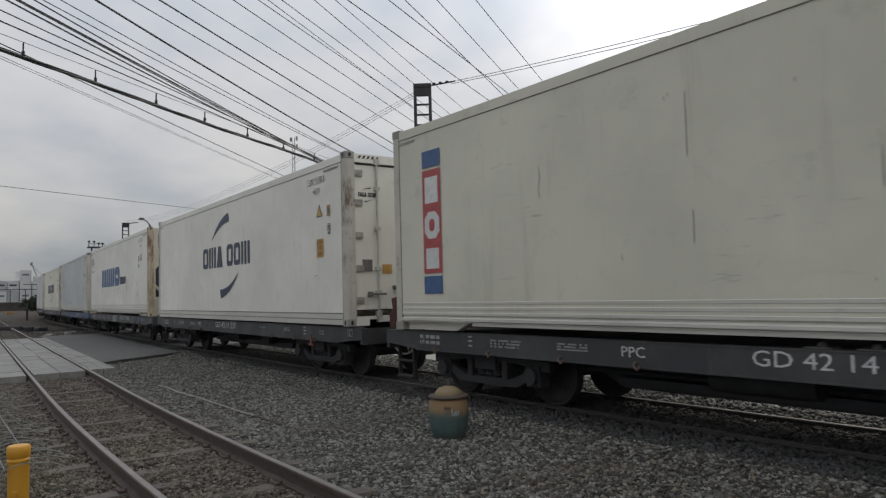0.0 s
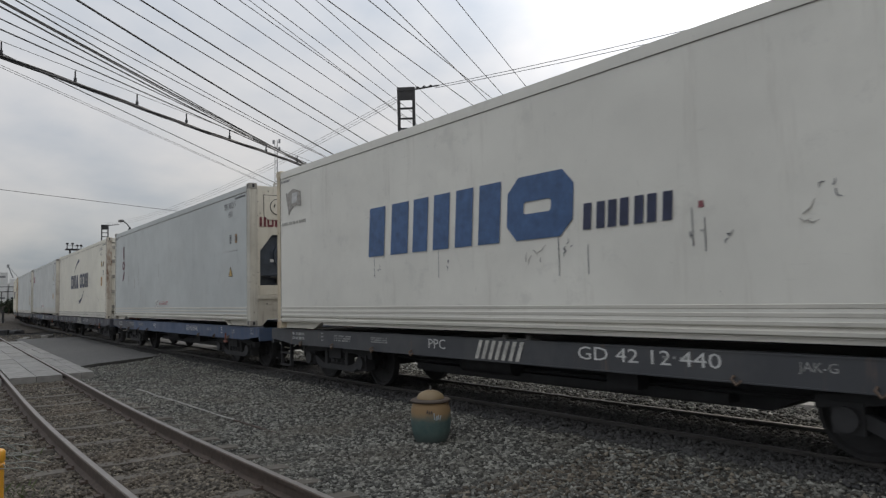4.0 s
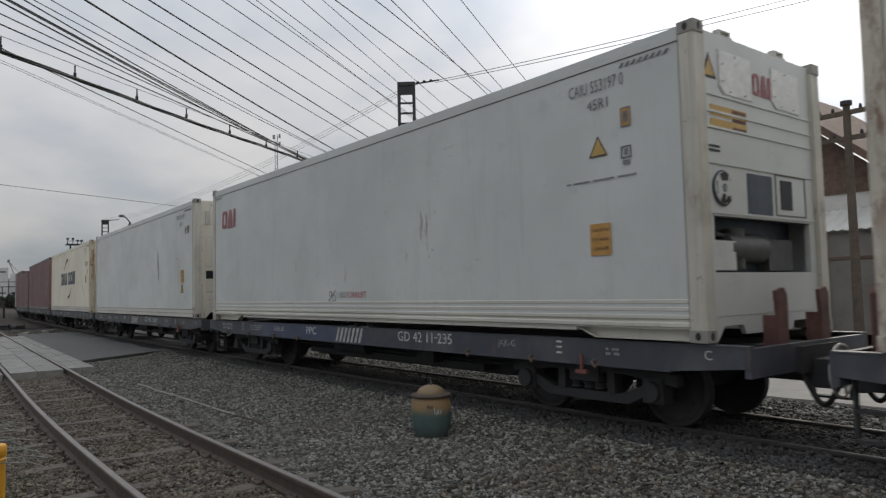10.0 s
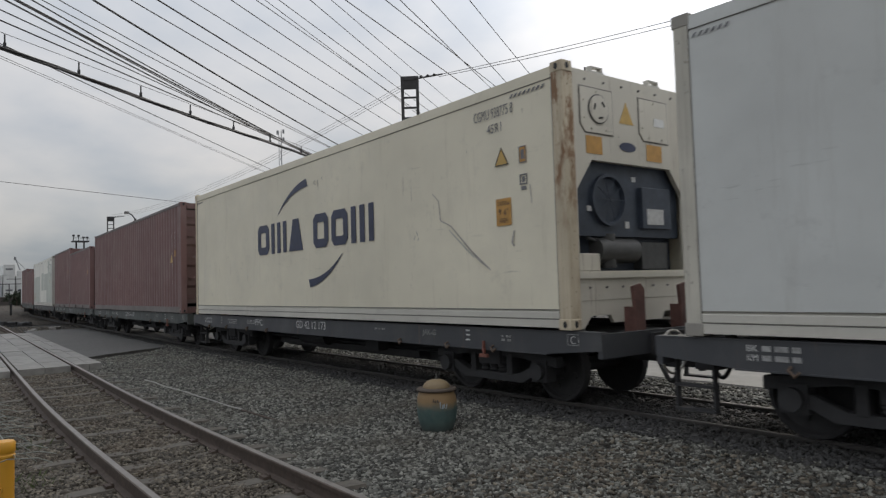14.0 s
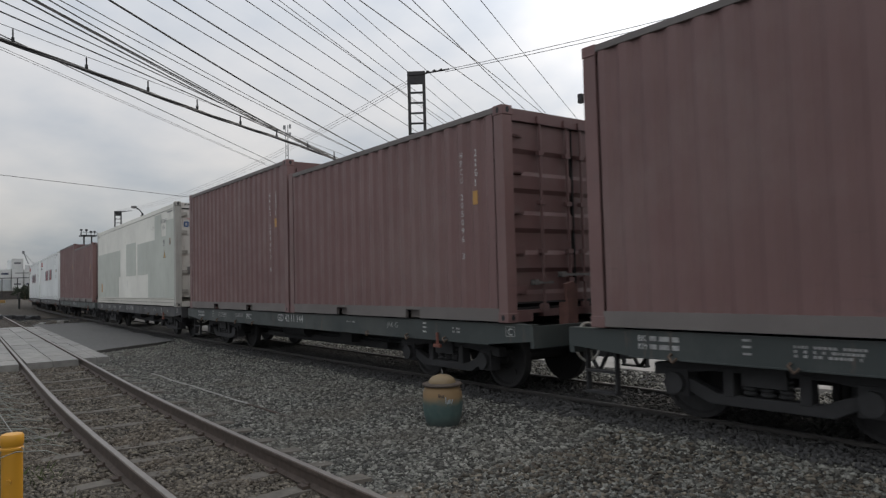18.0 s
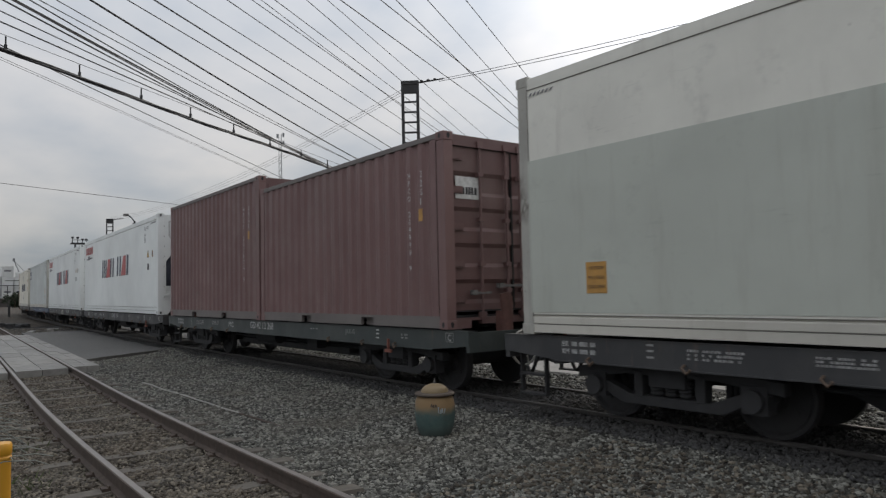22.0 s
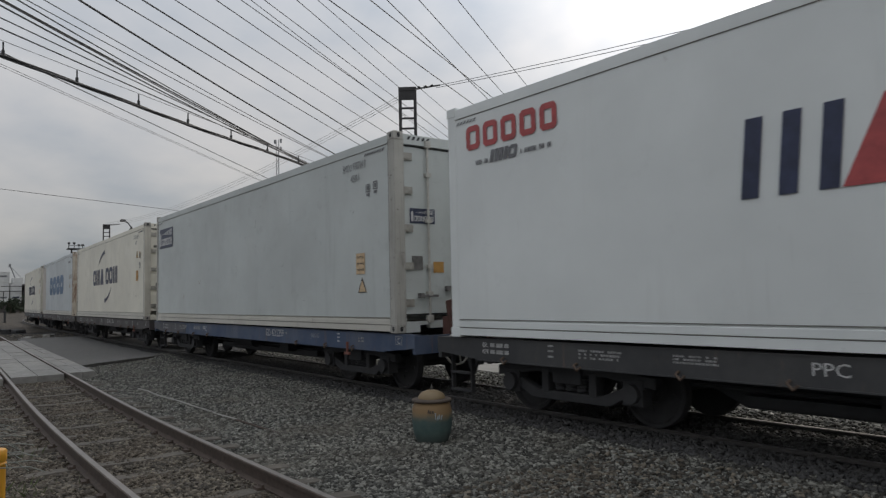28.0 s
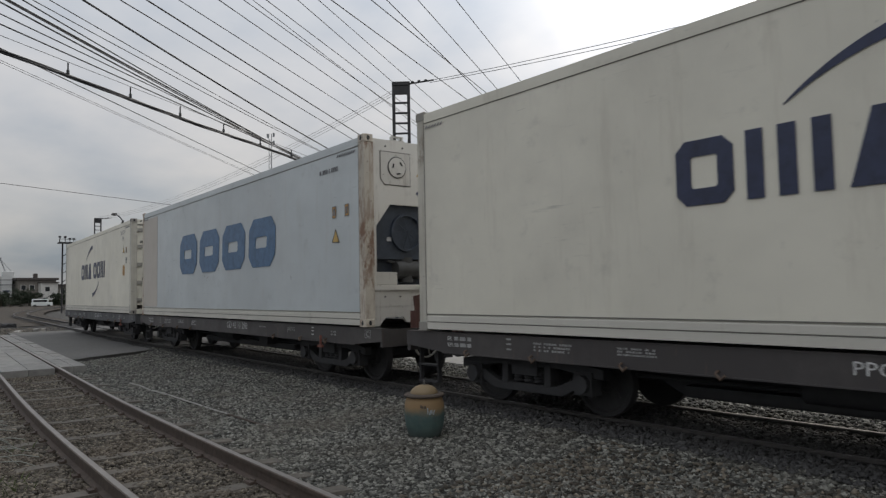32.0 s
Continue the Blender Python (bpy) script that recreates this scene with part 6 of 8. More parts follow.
# ---- dry steel boxes ----
def corrugated(k, half, h):
    def make(bm):
        pitch, deep = 0.278, 0.030
        n = int((2 * half - 0.36) / pitch)
        x = -n * pitch / 2
        prof = [(-n * pitch / 2 - 0.06, 0)]
        for i in range(n):
            for a, d in ((0.02, 0), (0.072, deep), (0.142, deep), (0.208, 0)):
                prof.append((x + i * pitch + a, d))
        prof.append((n * pitch / 2 + 0.06, 0))
        lo = [bm.verts.new((a, k * (WID - 0.008 - d), 0.155)) for a, d in prof]
        hi = [bm.verts.new((a, k * (WID - 0.008 - d), h - 0.055)) for a, d in prof]
        for i in range(len(prof) - 1):
            bm.faces.new((lo[i], lo[i + 1], hi[i + 1], hi[i]))
    return make


def steel_door(bm):
    rows = [0.24, 0.36, 0.42, 0.66, 0.72, 0.90, 0.96, 1.20, 1.26, 1.44, 1.50, 1.74, 1.80, 1.98, 2.04, 2.28, 2.34, 2.72]
    prev = None
    for i, z in enumerate(rows):
        d = 0.045 if (i // 2) % 2 == 0 else 0.012
        cur = [bm.verts.new((d, 0.015, z)), bm.verts.new((d, 1.075, z))]
        if prev:
            bm.faces.new((prev[0], prev[1], cur[1], cur[0]))
        prev = cur
    box(bm, -0.03, 0.0, 0.015, 1.075, 0.24, 2.72)


def dry_box(label, half, h, doors, group="containers on the train"):
    c = thing("steel_container", label, "shipping container", group)
    # sides take the plain red; doors and end walls the shade-darkened copy
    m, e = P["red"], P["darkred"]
    for k in (-1, 1):
        part("corrugated_side", corrugated(k, half, h), m, c, "upright corrugated steel side", key=f"corr{k}{half}{h}")
        part("top_rail", lambda bm: box(bm, -half + 0.16, half - 0.16, min(k * WID * 0.999, k * (WID - 0.06)), max(k * WID * 0.999, k * (WID - 0.06)), h - 0.078, h - 0.004), P["railgrey"], c, key=f"dtop{k}{half}{h}", bevel=0.006)

        def low(bm, k=k):
            lo, hi = min(k * WID * 0.999, k * (WID - 0.05)), max(k * WID * 0.999, k * (WID - 0.05))
            pk = 1.03 if half < 4 else 0
            edges = [-half + 0.16] + ([-pk - 0.18, -pk + 0.18, pk - 0.18, pk + 0.18] if pk else []) + [half - 0.16]
            for a, b in zip(edges[::2], edges[1::2]):
                box(bm, a, b, lo, hi, 0.01, 0.165)
            for q in ((-pk, pk) if pk else ()):
                box(bm, q - 0.18, q + 0.18, k * (WID - 0.10) - 0.005, k * (WID - 0.10) + 0.005, 0.01, 0.125)
            if pk:
                for q in (-pk, pk):
                    box(bm, q - 0.18, q + 0.18, lo, hi, 0.125, 0.165)
        part("bottom_rail", low, P["railgrey"], c, "dark lower rail with fork pockets" if half < 4 else "", key=f"dlow{k}{half}")
        for kx in (-1, 1):
            def mk(bm, kx=kx, k=k):
                prof = [(0.0, 0.0), (0.0, 0.15), (0.03, 0.15), (0.03, 0.03), (0.16, 0.03), (0.16, 0.0)]
                lo, hi = [[bm.verts.new((kx * (half - 0.005 - a), k * (WID - 0.002 - b), z)) for a, b in prof] for z in (0.112, h - 0.112)]
                bm.faces.new(lo); bm.faces.new(hi[::-1])
                for i in range(len(prof)):
                    j = (i + 1) % len(prof)
                    bm.faces.new((lo[i], lo[j], hi[j], hi[i]))
            part("corner_post", mk, m, c, key=f"dpost{kx}{k}{half}{h}")
    part("roof", lambda bm: box(bm, -half + 0.15, half - 0.15, -WID + 0.05, WID - 0.05, h - 0.06, h - 0.03), m, c, key=f"droof{half}{h}")
    for x in np.arange(-half + 0.5, half - 0.4, 0.4):
        part("roof_rib", lambda bm: box(bm, -0.09, 0.09, -1.1, 1.1, h - 0.03, h - 0.012), m, c, key=f"roof_rib{h}").matrix_basis = Matrix.Translation((x, 0, 0))
    part("floor", lambda bm: box(bm, -half + 0.1, half - 0.1, -WID + 0.05, WID - 0.05, 0.12, 0.17), STEEL_DARK, c, key=f"dfloor{half}")
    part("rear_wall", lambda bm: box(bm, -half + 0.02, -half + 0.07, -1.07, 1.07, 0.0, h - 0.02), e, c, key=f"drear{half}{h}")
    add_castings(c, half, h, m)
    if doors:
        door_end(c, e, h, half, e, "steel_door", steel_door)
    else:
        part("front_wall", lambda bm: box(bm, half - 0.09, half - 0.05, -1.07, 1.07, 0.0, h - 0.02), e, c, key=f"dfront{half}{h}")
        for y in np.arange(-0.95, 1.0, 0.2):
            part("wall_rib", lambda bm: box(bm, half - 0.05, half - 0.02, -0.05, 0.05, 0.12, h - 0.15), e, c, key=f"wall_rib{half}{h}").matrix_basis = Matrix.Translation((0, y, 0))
    return c


def upright_serial(c, number, code, half, top):
    """Serial number written downwards beside the front corner."""
    u0 = half - 0.83
    for words, u, v0, v1 in ((number, u0, 0.76, top), (code, u0 + 0.29, top - 0.50, top)):
        step = (v1 - v0) / len(words)
        for i, ch in enumerate(words):
            if ch != " ":
                letters("serial_letter", ch, u, v1 - (i + 0.8) * step, 0.05 if ch not in "1I" else 0.018, step * 0.72, side_plane, WHITE_MARK, c)
    part("yellow_tag", lambda bm: slab(bm, rect(u0 + 0.24, u0 + 0.33, top - 0.70, top - 0.53), side_plane, 0.002), ORANGE_STICKER, c, "small yellow tag", key=f"ytag{half}{top}")

# ---- the train, from its head to its tail ----
STD_STICKERS = [("tri", 5.10, 1.90, 0.24), ("tag", 5.40, 1.88, 0), ("box", 5.40, 1.63, 0), ("caution", 4.98, 1.19, 0)]


def cream_arcs(label, mat, posts, end, serial, small=False):
    c = reefer(label, P[mat], P[posts], False, end, serial, "45R1", STD_STICKERS, P["endcream"] if end == "unit_a" else None)
    arcs_logo(c, *((-1.62, 1.66, 1.26, 1.76) if small else (-2.2, 2.22, 1.22, 1.80)))
    if end == "door":
        arcs_door_logo(c)
        letters("door_serial", serial, 0.24, 2.28, 0.72, 0.10, end_face, GREY_MARK, c, "dark stencilled serial number")
    else:
        for u, w in ((-0.81, 0.27), (0.27, 0.30)):
            part("unit_caution", lambda bm: slab(bm, rect(u, u + w, 1.93, 2.13), lambda a, b, d: Vector((6.042 + d, a, b))), ORANGE_STICKER, c, "orange caution plate", key=f"unit_caution{u}")
    return c


def load_panel():
    c = reefer("cream refrigerated container with a red and blue upright panel", P["tal"], P["stained"], True, "door", "", "", [])

    def blocks(v0, v1):
        return lambda bm: slab(bm, rect(-5.36, -4.95, v0, v1), side_plane)
    part("company_panel", blocks(0.78, 2.20), RED_MARK, c, "tall red company panel")
    for v0, v1 in ((2.24, 2.47), (0.50, 0.74)):
        part("panel_cap", blocks(v0, v1), BLUE_MARK, c, "blue panel end")
    part("panel_block", lambda bm: slab(bm, rect(-5.30, -5.01, 1.74, 2.10), side_over), PLATE_WHITE, c, "white block on the panel")
    part("panel_ring", lambda bm: ring(bm, octo(-5.32, -4.99, 1.25, 1.62, 0.09), octo(-5.22, -5.09, 1.35, 1.52, 0.04), side_over), PLATE_WHITE, c, "white ring on the panel")
    part("panel_block", lambda bm: slab(bm, rect(-5.30, -5.01, 0.84, 1.12), side_over), PLATE_WHITE, c, "white block on the panel")
    for u, v, h in ((-1.2, 1.7, 0.6), (-1.17, 0.9, 0.3), (0.4, 1.2, 0.3), (1.9, 1.4, 0.4)):
        part("run_mark", lambda bm: slab(bm, rect(u, u + 0.010, v, v + h), side_plane, 0.001), P["smear"], c, "dark run marks")
    return c


def load_line():
    c = reefer("stained off-white refrigerated container with blue company blocks", P["offwhite"], P["creampost"], True, "unit_d", "KMTU 590902 1", "45R1", [("faded_tri", 5.02, 1.87, 0.25), ("faded_tag", 4.60, 1.85, 0), ("box", 4.60, 1.65, 0)], P["endcream"])
    blocks("company_block", "hmio", -2.9, 1.1, 1.12, 1.84, side_plane, BLUE_MARK, c, "large blue company mark of plain blocks", 0.12, 0.06, 0.33)
    blocks("company_block", "hihh", 1.25, 2.3, 1.16, 1.43, side_plane, NAVY_MARK, c, "small navy company mark", 0.15, 0.02, 0.3)
    part("company_flag", lambda bm: (slab(bm, [(-5.66, 2.42), (-5.40, 2.50), (-5.12, 2.42), (-5.10, 2.16), (-5.36, 2.20), (-5.55, 2.10)], side_plane), slab(bm, [(-5.70, 2.44), (-5.66, 2.46), (-5.54, 2.04), (-5.58, 2.04)], side_plane)), P["smear"], c, "faded grey flag mark")
    part("flag_block", lambda bm: slab(bm, rect(-5.46, -5.26, 2.24, 2.42, 0.03), side_over), WHITE_MARK, c)
    part("address_print", lambda bm: bar_block(bm, -5.86, 1.86, 0.95, 0.09, 1, side_plane, 31), P["softsmear"], c, "grey line of print")
    for u, v, h in ((-2.75, 0.8, 0.3), (-1.2, 0.75, 0.4), (0.9, 0.7, 0.4), (2.5, 0.9, 0.35), (2.62, 0.85, 0.3), (4.4, 0.6, 0.4), (1.3, 0.7, 0.3)):
        part("run_mark", lambda bm: slab(bm, rect(u, u + 0.009, v, v + h), side_plane, 0.001), GREY_MARK, c, "dark run mark")
    part("patch", lambda bm: (slab(bm, rect(2.57, 2.62, 1.24, 1.30), side_plane), slab(bm, rect(5.52, 5.57, 1.38, 1.41), side_plane)), FADED_RED, c, "small red repair marks")
    return c


def upright_mark(c, u, mat, key):
    part("company_mark", lambda bm: (slab(bm, rect(u + 0.11, u + 0.23, 1.95, 2.36), side_plane), ring(bm, octo(u, u + 0.33, 1.60, 1.88, 0.09), octo(u + 0.08, u + 0.25, 1.68, 1.80, 0.04), side_plane),
                                     slab(bm, [(u, 1.26), (u + 0.13, 1.26), (u + 0.33, 1.54), (u + 0.2, 1.54)], side_plane)), mat, c, "upright maroon company mark of plain shapes", key=key)


def load_upright():
    c = reefer("blue-grey refrigerated container with an upright maroon mark", P["bluegrey"], P["stained"], True, "unit_a", "TEMU 927231 9", "45R1",
               [("tri", 5.01, 1.03, 0.24), ("tag", 5.28, 1.73, 0), ("box", 4.95, 1.80, 0), ("lift", -0.55, 0.46, 0)], P["endcream"])
    upright_mark(c, -4.95, P["fadedmaroon"], "upright")
    part("end_mark", lambda bm: glyphs(bm, "hoh", -0.99, -0.52, 2.02, 2.22, end_face, 0.2, 0, 0.3), MAROON_MARK, c, "maroon company mark")
    part("print_line", lambda bm: bar_block(bm, 4.6, 1.57, 0.82, 0.035, 1, side_plane, 12), WHITE_MARK, c, "faint white print")
    return c


def load_grey():
    c = reefer("pale grey refrigerated container with a small corner mark", P["grey"], P["stained"], True, "unit_b", "CAIU 553197 0", "45R1",
               [("tri", 4.98, 1.83, 0.23), ("tag", 5.27, 2.07, 0), ("box", 5.26, 1.76, 0), ("caution", 4.84, 0.83, 0), ("lift", -0.36, 0.45, 0)])
    blocks("company_block", "oai", -5.5, -4.75, 1.98, 2.36, side_plane, FADED_RED, c, "faded red corner mark of plain blocks", 0.15, 0.02, 0.3)
    part("end_mark", lambda bm: glyphs(bm, "oai", -0.13, 0.22, 2.38, 2.60, end_face, 0.15, 0, 0.3), FADED_RED, c, "red company mark")
    part("print_line", lambda bm: bar_block(bm, 4.55, 1.58, 0.9, 0.035, 1, side_plane, 14), GREY_MARK, c, "faint print")
    return c


def load_pale():
    c = reefer("plain pale blue-grey refrigerated container with faint scuffs", P["palegrey"], P["stained"], False, "unit_c", "BMOU 981078 7", "45R1",
               [("tri", 5.07, 0.62, 0.26), ("tag", 5.53, 2.10, 0), ("box", 5.32, 2.15, 0), ("caution", 4.96, 0.88, 0)], P["endcream"])
    for u, v0, v1 in ((2.74, 1.25, 1.78), (2.86, 1.02, 1.74), (2.79, 1.0, 1.2)):
        smear(c, [(u + 0.01, v1), (u - 0.01, v1 - 0.18), (u + 0.012, v0 + 0.15), (u, v0)], 0.030)
    smear(c, [(4.46, 1.50), (4.58, 1.515), (4.72, 1.49), (4.75, 1.44)], 0.022)
    smear(c, [(4.52, 1.40), (4.62, 1.405)], 0.016)
    smear(c, [(4.70, 1.40), (4.71, 1.22)], 0.028, P["softsmear"])
    return c


def load_patched():
    c = reefer("white refrigerated container repainted with grey-green patches", P["patchwhite"], P["grimypost"], False, "door", "APRU 574866 0", "45R1", [("tri", 4.92, 1.39, 0.24), ("tag", 5.48, 1.74, 0), ("box", 4.80, 1.80, 0), ("caution", -5.16, 0.44, 0)], P["rustdoor"], (4.48, 2.40))
    for pts in ([(-5.95, 0.24), (-1.76, 0.24), (-1.76, 0.98), (-1.42, 0.98), (-1.42, 1.93), (-5.95, 1.93)], [(-0.38, 0.97), (1.10, 0.97), (1.10, 2.07), (-0.38, 2.07)],
                [(1.40, 0.97), (2.88, 0.97), (2.88, 0.24), (5.94, 0.24), (5.94, 2.45), (5.10, 2.45), (5.10, 2.02), (4.55, 2.02), (4.55, 2.69), (3.76, 2.69), (3.76, 1.98), (1.40, 1.98)]):
        part("paint_patch", lambda bm: slab(bm, pts, lambda u, v, d: side_plane(u, v, d - 0.006), 0.005), P["patchgrey"], c, "grey-green overpainted patch")
    part("end_mark", lambda bm: glyphs(bm, "ooi", -0.98, -0.62, 2.20, 2.36, end_face, 0.15, 0, 0.34), BLUE_MARK, c, "blue company mark")
    part("end_stripe", lambda bm: crescent(bm, (-0.98, 2.42), (-0.60, 2.40), 0.02, 0.04, end_face), RED_MARK, c, "red stroke over the mark")
    return c


def load_white():
    c = reefer("clean white refrigerated container with slanted red and navy blocks", WHITE_CLEAN, WHITE_CLEAN, False, "unit_a", "", "",
               [("tri", 4.96, 1.69, 0.24), ("tag", 5.43, 1.68, 0), ("box", 4.51, 2.20, 0), ("dark", 4.90, 1.32, 0)])
    letters("serial_number", "SEGU 991965 1", 4.49, 2.52, 0.60, 0.105, side_plane, GREY_MARK, c, "dark stencilled serial number")
    letters("size_code", "45R1", 4.51, 2.35, 0.18, 0.09, side_plane, GREY_MARK, c, "dark stencilled size code")
    navy = (("m", -2.20, -1.42), ("h", -0.68, -0.10), ("h", 0.48, 1.10), ("i", 2.00, 2.24))
    red = ((-1.40, -0.72), (1.18, 1.88))
    for k, a, b in navy:
        blocks("company_block", k, a, b, 1.26, 1.93, side_plane, NAVY_MARK, c, "slanted navy block", 0.1, 0.07, 0.24 if k != "i" else 0.3)
    for a, b in red:
        part("company_block", lambda bm: slab(bm, [(a, 1.26), (b, 1.26), (b + 0.02, 1.92), (b - 0.36, 1.92)], side_plane), RED_MARK, c, "slanted red block")
    blocks("owner_block", "ooooo", -5.72, -4.22, 2.30, 2.60, side_plane, RED_MARK, c, "red ring of the corner mark", 0.25, 0.0, 0.28)
    part("owner_print", lambda bm: (bar_block(bm, -5.55, 2.10, 0.22, 0.09, 1, side_plane, 3), glyphs(bm, "hho", -5.30, -4.85, 2.09, 2.24, side_plane, 0.1, 0.03, 0.35), bar_block(bm, -4.78, 2.11, 0.5, 0.09, 1, side_plane, 8)), GREY_MARK, c, "small grey print", key="owner_print")
    return c


def sign_shape(c, plane, u0, u1, v0, v1, key):
    part("company_sign", lambda bm: slab(bm, rect(u0, u1, v0, v1), plane), NAVY_MARK, c, "navy blue sign with white shapes", key=key)
    w, h = u1 - u0, v1 - v0
    up = lambda a, b, d: plane(a, b, d + 0.003)

    def shapes(bm):
        glyphs(bm, "oohooh", u0 + 0.17 * w, u1 - 0.06 * w, v0 + 0.14 * h, v0 + 0.50 * h, up, 0.25, 0, 0.26)
        slab(bm, rect(u0 + 0.05 * w, u0 + 0.13 * w, v0 + 0.12 * h, v0 + 0.66 * h), up)
        slab(bm, [(u0 + 0.04 * w, v0 + 0.66 * h), (u0 + 0.14 * w, v0 + 0.66 * h), (u0 + 0.09 * w, v0 + 0.84 * h)], up)
        for j in range(4):
            slab(bm, [(u0 + 0.2 * w, v0 + 0.72 * h), (u1 - 0.06 * w, v0 + (0.62 + 0.09 * j) * h), (u1 - 0.06 * w, v0 + (0.66 + 0.09 * j) * h)], up)
    part("sign_shapes", shapes, WHITE_MARK, c, "white plain shapes on the sign", key=key + "_shapes")


def load_sign():
    c = reefer("grey-green refrigerated container with a navy corner sign", P["greengrey"], P["grimypost"], False, "door", "BMOU 970764 0", "45R1",
               [("pale_tri", 5.17, 0.59, 0.25), ("box", 5.31, 2.10, 0), ("box", 5.52, 2.12, 0), ("pale_caution", 4.99, 0.87, 0)])
    sign_shape(c, side_plane, -5.77, -4.56, 1.98, 2.51, "corner_sign")
    sign_shape(c, end_face, -0.93, -0.48, 1.58, 1.80, "door_sign")
    return c


def load_blue():
    c = reefer("ice-blue refrigerated container with large bright blue blocks", P["iceblue"], P["rusted"], False, "unit_a", "", "", [("tri", 5.22, 1.31, 0.24), ("tag", 5.12, 1.70, 0), ("tag", 5.52, 1.70, 0)], P["rustdoor"])
    blocks("company_block", "oooo", -2.68, 2.92, 1.04, 1.98, side_plane, SKYBLUE_MARK, c, "large bright blue company mark of plain rings", 0.16, 0.06, 0.34)
    part("stained_patch", lambda bm: slab(bm, rect(-5.95, -4.62, 0.24, 2.69), lambda u, v, d: side_plane(u, v, d - 0.006), 0.005), P["beige"], c, "stained beige patch")
    part("grey_print", lambda bm: bar_block(bm, 4.7, 2.45, 0.6, 0.12, 1, side_plane, 22), GREY_MARK, c, "faded print")
    return c


def pair(front_no, rear_no):
    a = dry_box("brown-red corrugated twenty-foot container on the front of a wagon", 3.029, STD, True)
    upright_serial(a, front_no, "22G1", 3.029, 2.15)
    b = dry_box("tall brown-red corrugated twenty-foot container behind its pair", 3.029, HIGH, False)
    upright_serial(b, rear_no, "25G1", 3.029, 2.35)
    return [(a, 3.067), (b, -3.067)]


def sign_plate(c):
    f = lambda u, v, d: Vector((3.029 + d - 0.05, u, v))
    part("name_plate", lambda bm: slab(bm, rect(-1.0, -0.60, 1.72, 2.02), f), WHITE_MARK, c, "white company plate")
    part("plate_blocks", lambda bm: glyphs(bm, "omi", -0.95, -0.64, 1.78, 1.88, lambda u, v, d: f(u, v, d + 0.003), 0.2, 0, 0.34), BLACK_MARK, c)


def forty_red():
    c = dry_box("long brown-red corrugated forty-foot container", 6.096, HIGH, True)
    upright_serial(c, "HPCU 414305 2", "42G1", 6.096, 2.2)
    part("warning_triangle", lambda bm: slab(bm, [(5.10, 1.35), (5.34, 1.35), (5.22, 1.57)], side_plane, 0.002), YELLOW_STICKER, c, "yellow warning triangle")
    return c


LOADS = [load_panel(), cream_arcs("white refrigerated container with navy blocks and swooshes", "white", "stained", "door", "CGMU 530700 8", True), load_line(), load_upright(),
         cream_arcs("cream refrigerated container with navy swooshes and rusty corner", "cream", "rusted", "door", "CGMU 935993 0"), load_grey(), load_pale(),
         cream_arcs("yellowed cream refrigerated container with navy swooshes", "yellowcream", "creampost", "unit_a", "CGMU 938775 8"), forty_red(), pair("HPCU 205096 3", "HPCU 204417 0"), load_patched(),
         pair("HPCU 204999 9", "HPCU 205174 5"), load_white(), load_white(), load_sign(), cream_arcs("cream refrigerated container with navy blocks and swooshes", "cream", "stained", "door", "CGMU 511587 0"),
         load_blue(), cream_arcs("cream refrigerated container with navy marks on the last wagon", "cream", "stained", "door", "CGMU 507712 4")]
sign_plate(LOADS[11][0][0])
smear(LOADS[7], [(3.72, 1.73), (3.85, 1.62), (3.88, 1.36), (4.10, 1.27), (4.50, 0.92), (4.66, 0.80), (4.85, 0.68)], 0.030)
smear(LOADS[7], [(4.06, 1.22), (4.32, 1.02), (4.55, 0.84)], 0.034, P["softsmear"])
smear(LOADS[7], [(5.28, 1.12), (5.24, 0.98), (5.27, 0.94)], 0.05)
smear(LOADS[7], [(5.56, 1.62), (5.58, 1.40)], 0.03)
smear(LOADS[7], [(3.22, 1.9), (3.225, 1.70)], 0.012)
for k, u, v, h, w in ((3, -2.9, 1.75, 0.55, 0.018), (3, -2.86, 1.5, 0.42, 0.02), (3, -3.3, 1.3, 0.4, 0.02), (3, -3.38, 1.28, 0.3, 0.018), (3, -4.1, 1.6, 0.5, 0.02), (3, -0.6, 1.62, 0.4, 0.022), (3, 0.55, 1.72, 0.16, 0.03), (3, 0.95, 1.70, 0.14, 0.03), (3, -2.6, 1.0, 0.4, 0.025), (5, 1.9, 1.6, 0.40, 0.03), (5, 2.02, 1.55, 0.30, 0.04), (5, -0.15, 0.95, 0.30, 0.03), (5, -1.9, 1.12, 0.22, 0.03), (5, 1.55, 1.05, 0.12, 0.03),
                      (5, 1.05, 1.72, 0.08, 0.03), (4, -4.62, 1.45, 0.16, 0.03), (4, -3.9, 1.9, 0.22, 0.025), (4, -4.5, 0.85, 0.12, 0.03), (4, 0.2, 1.0, 0.25, 0.03), (14, -3.6, 0.72, 0.14, 0.04), (0, -3.1, 1.9, 0.35, 0.02), (0, 1.3, 2.2, 0.8, 0.02)):
    smear(LOADS[k], [(u, v), (u + 0.02, v - h * 0.35), (u - 0.015, v - h * 0.7), (u + 0.01, v - h)], w, P["softsmear"] if w > 0.022 else None)
for line, w in (([(2.06, 1.70), (2.16, 1.74), (2.27, 1.71)], 0.03), ([(2.40, 1.60), (2.52, 1.56), (2.66, 1.50)], 0.02), ([(2.28, 1.40), (2.44, 1.385), (2.60, 1.40)], 0.022), ([(2.14, 1.60), (2.15, 1.50), (2.14, 1.42)], 0.035), ([(2.70, 1.42), (2.80, 1.36)], 0.02)):
    smear(LOADS[4], line, w, P["softsmear"])
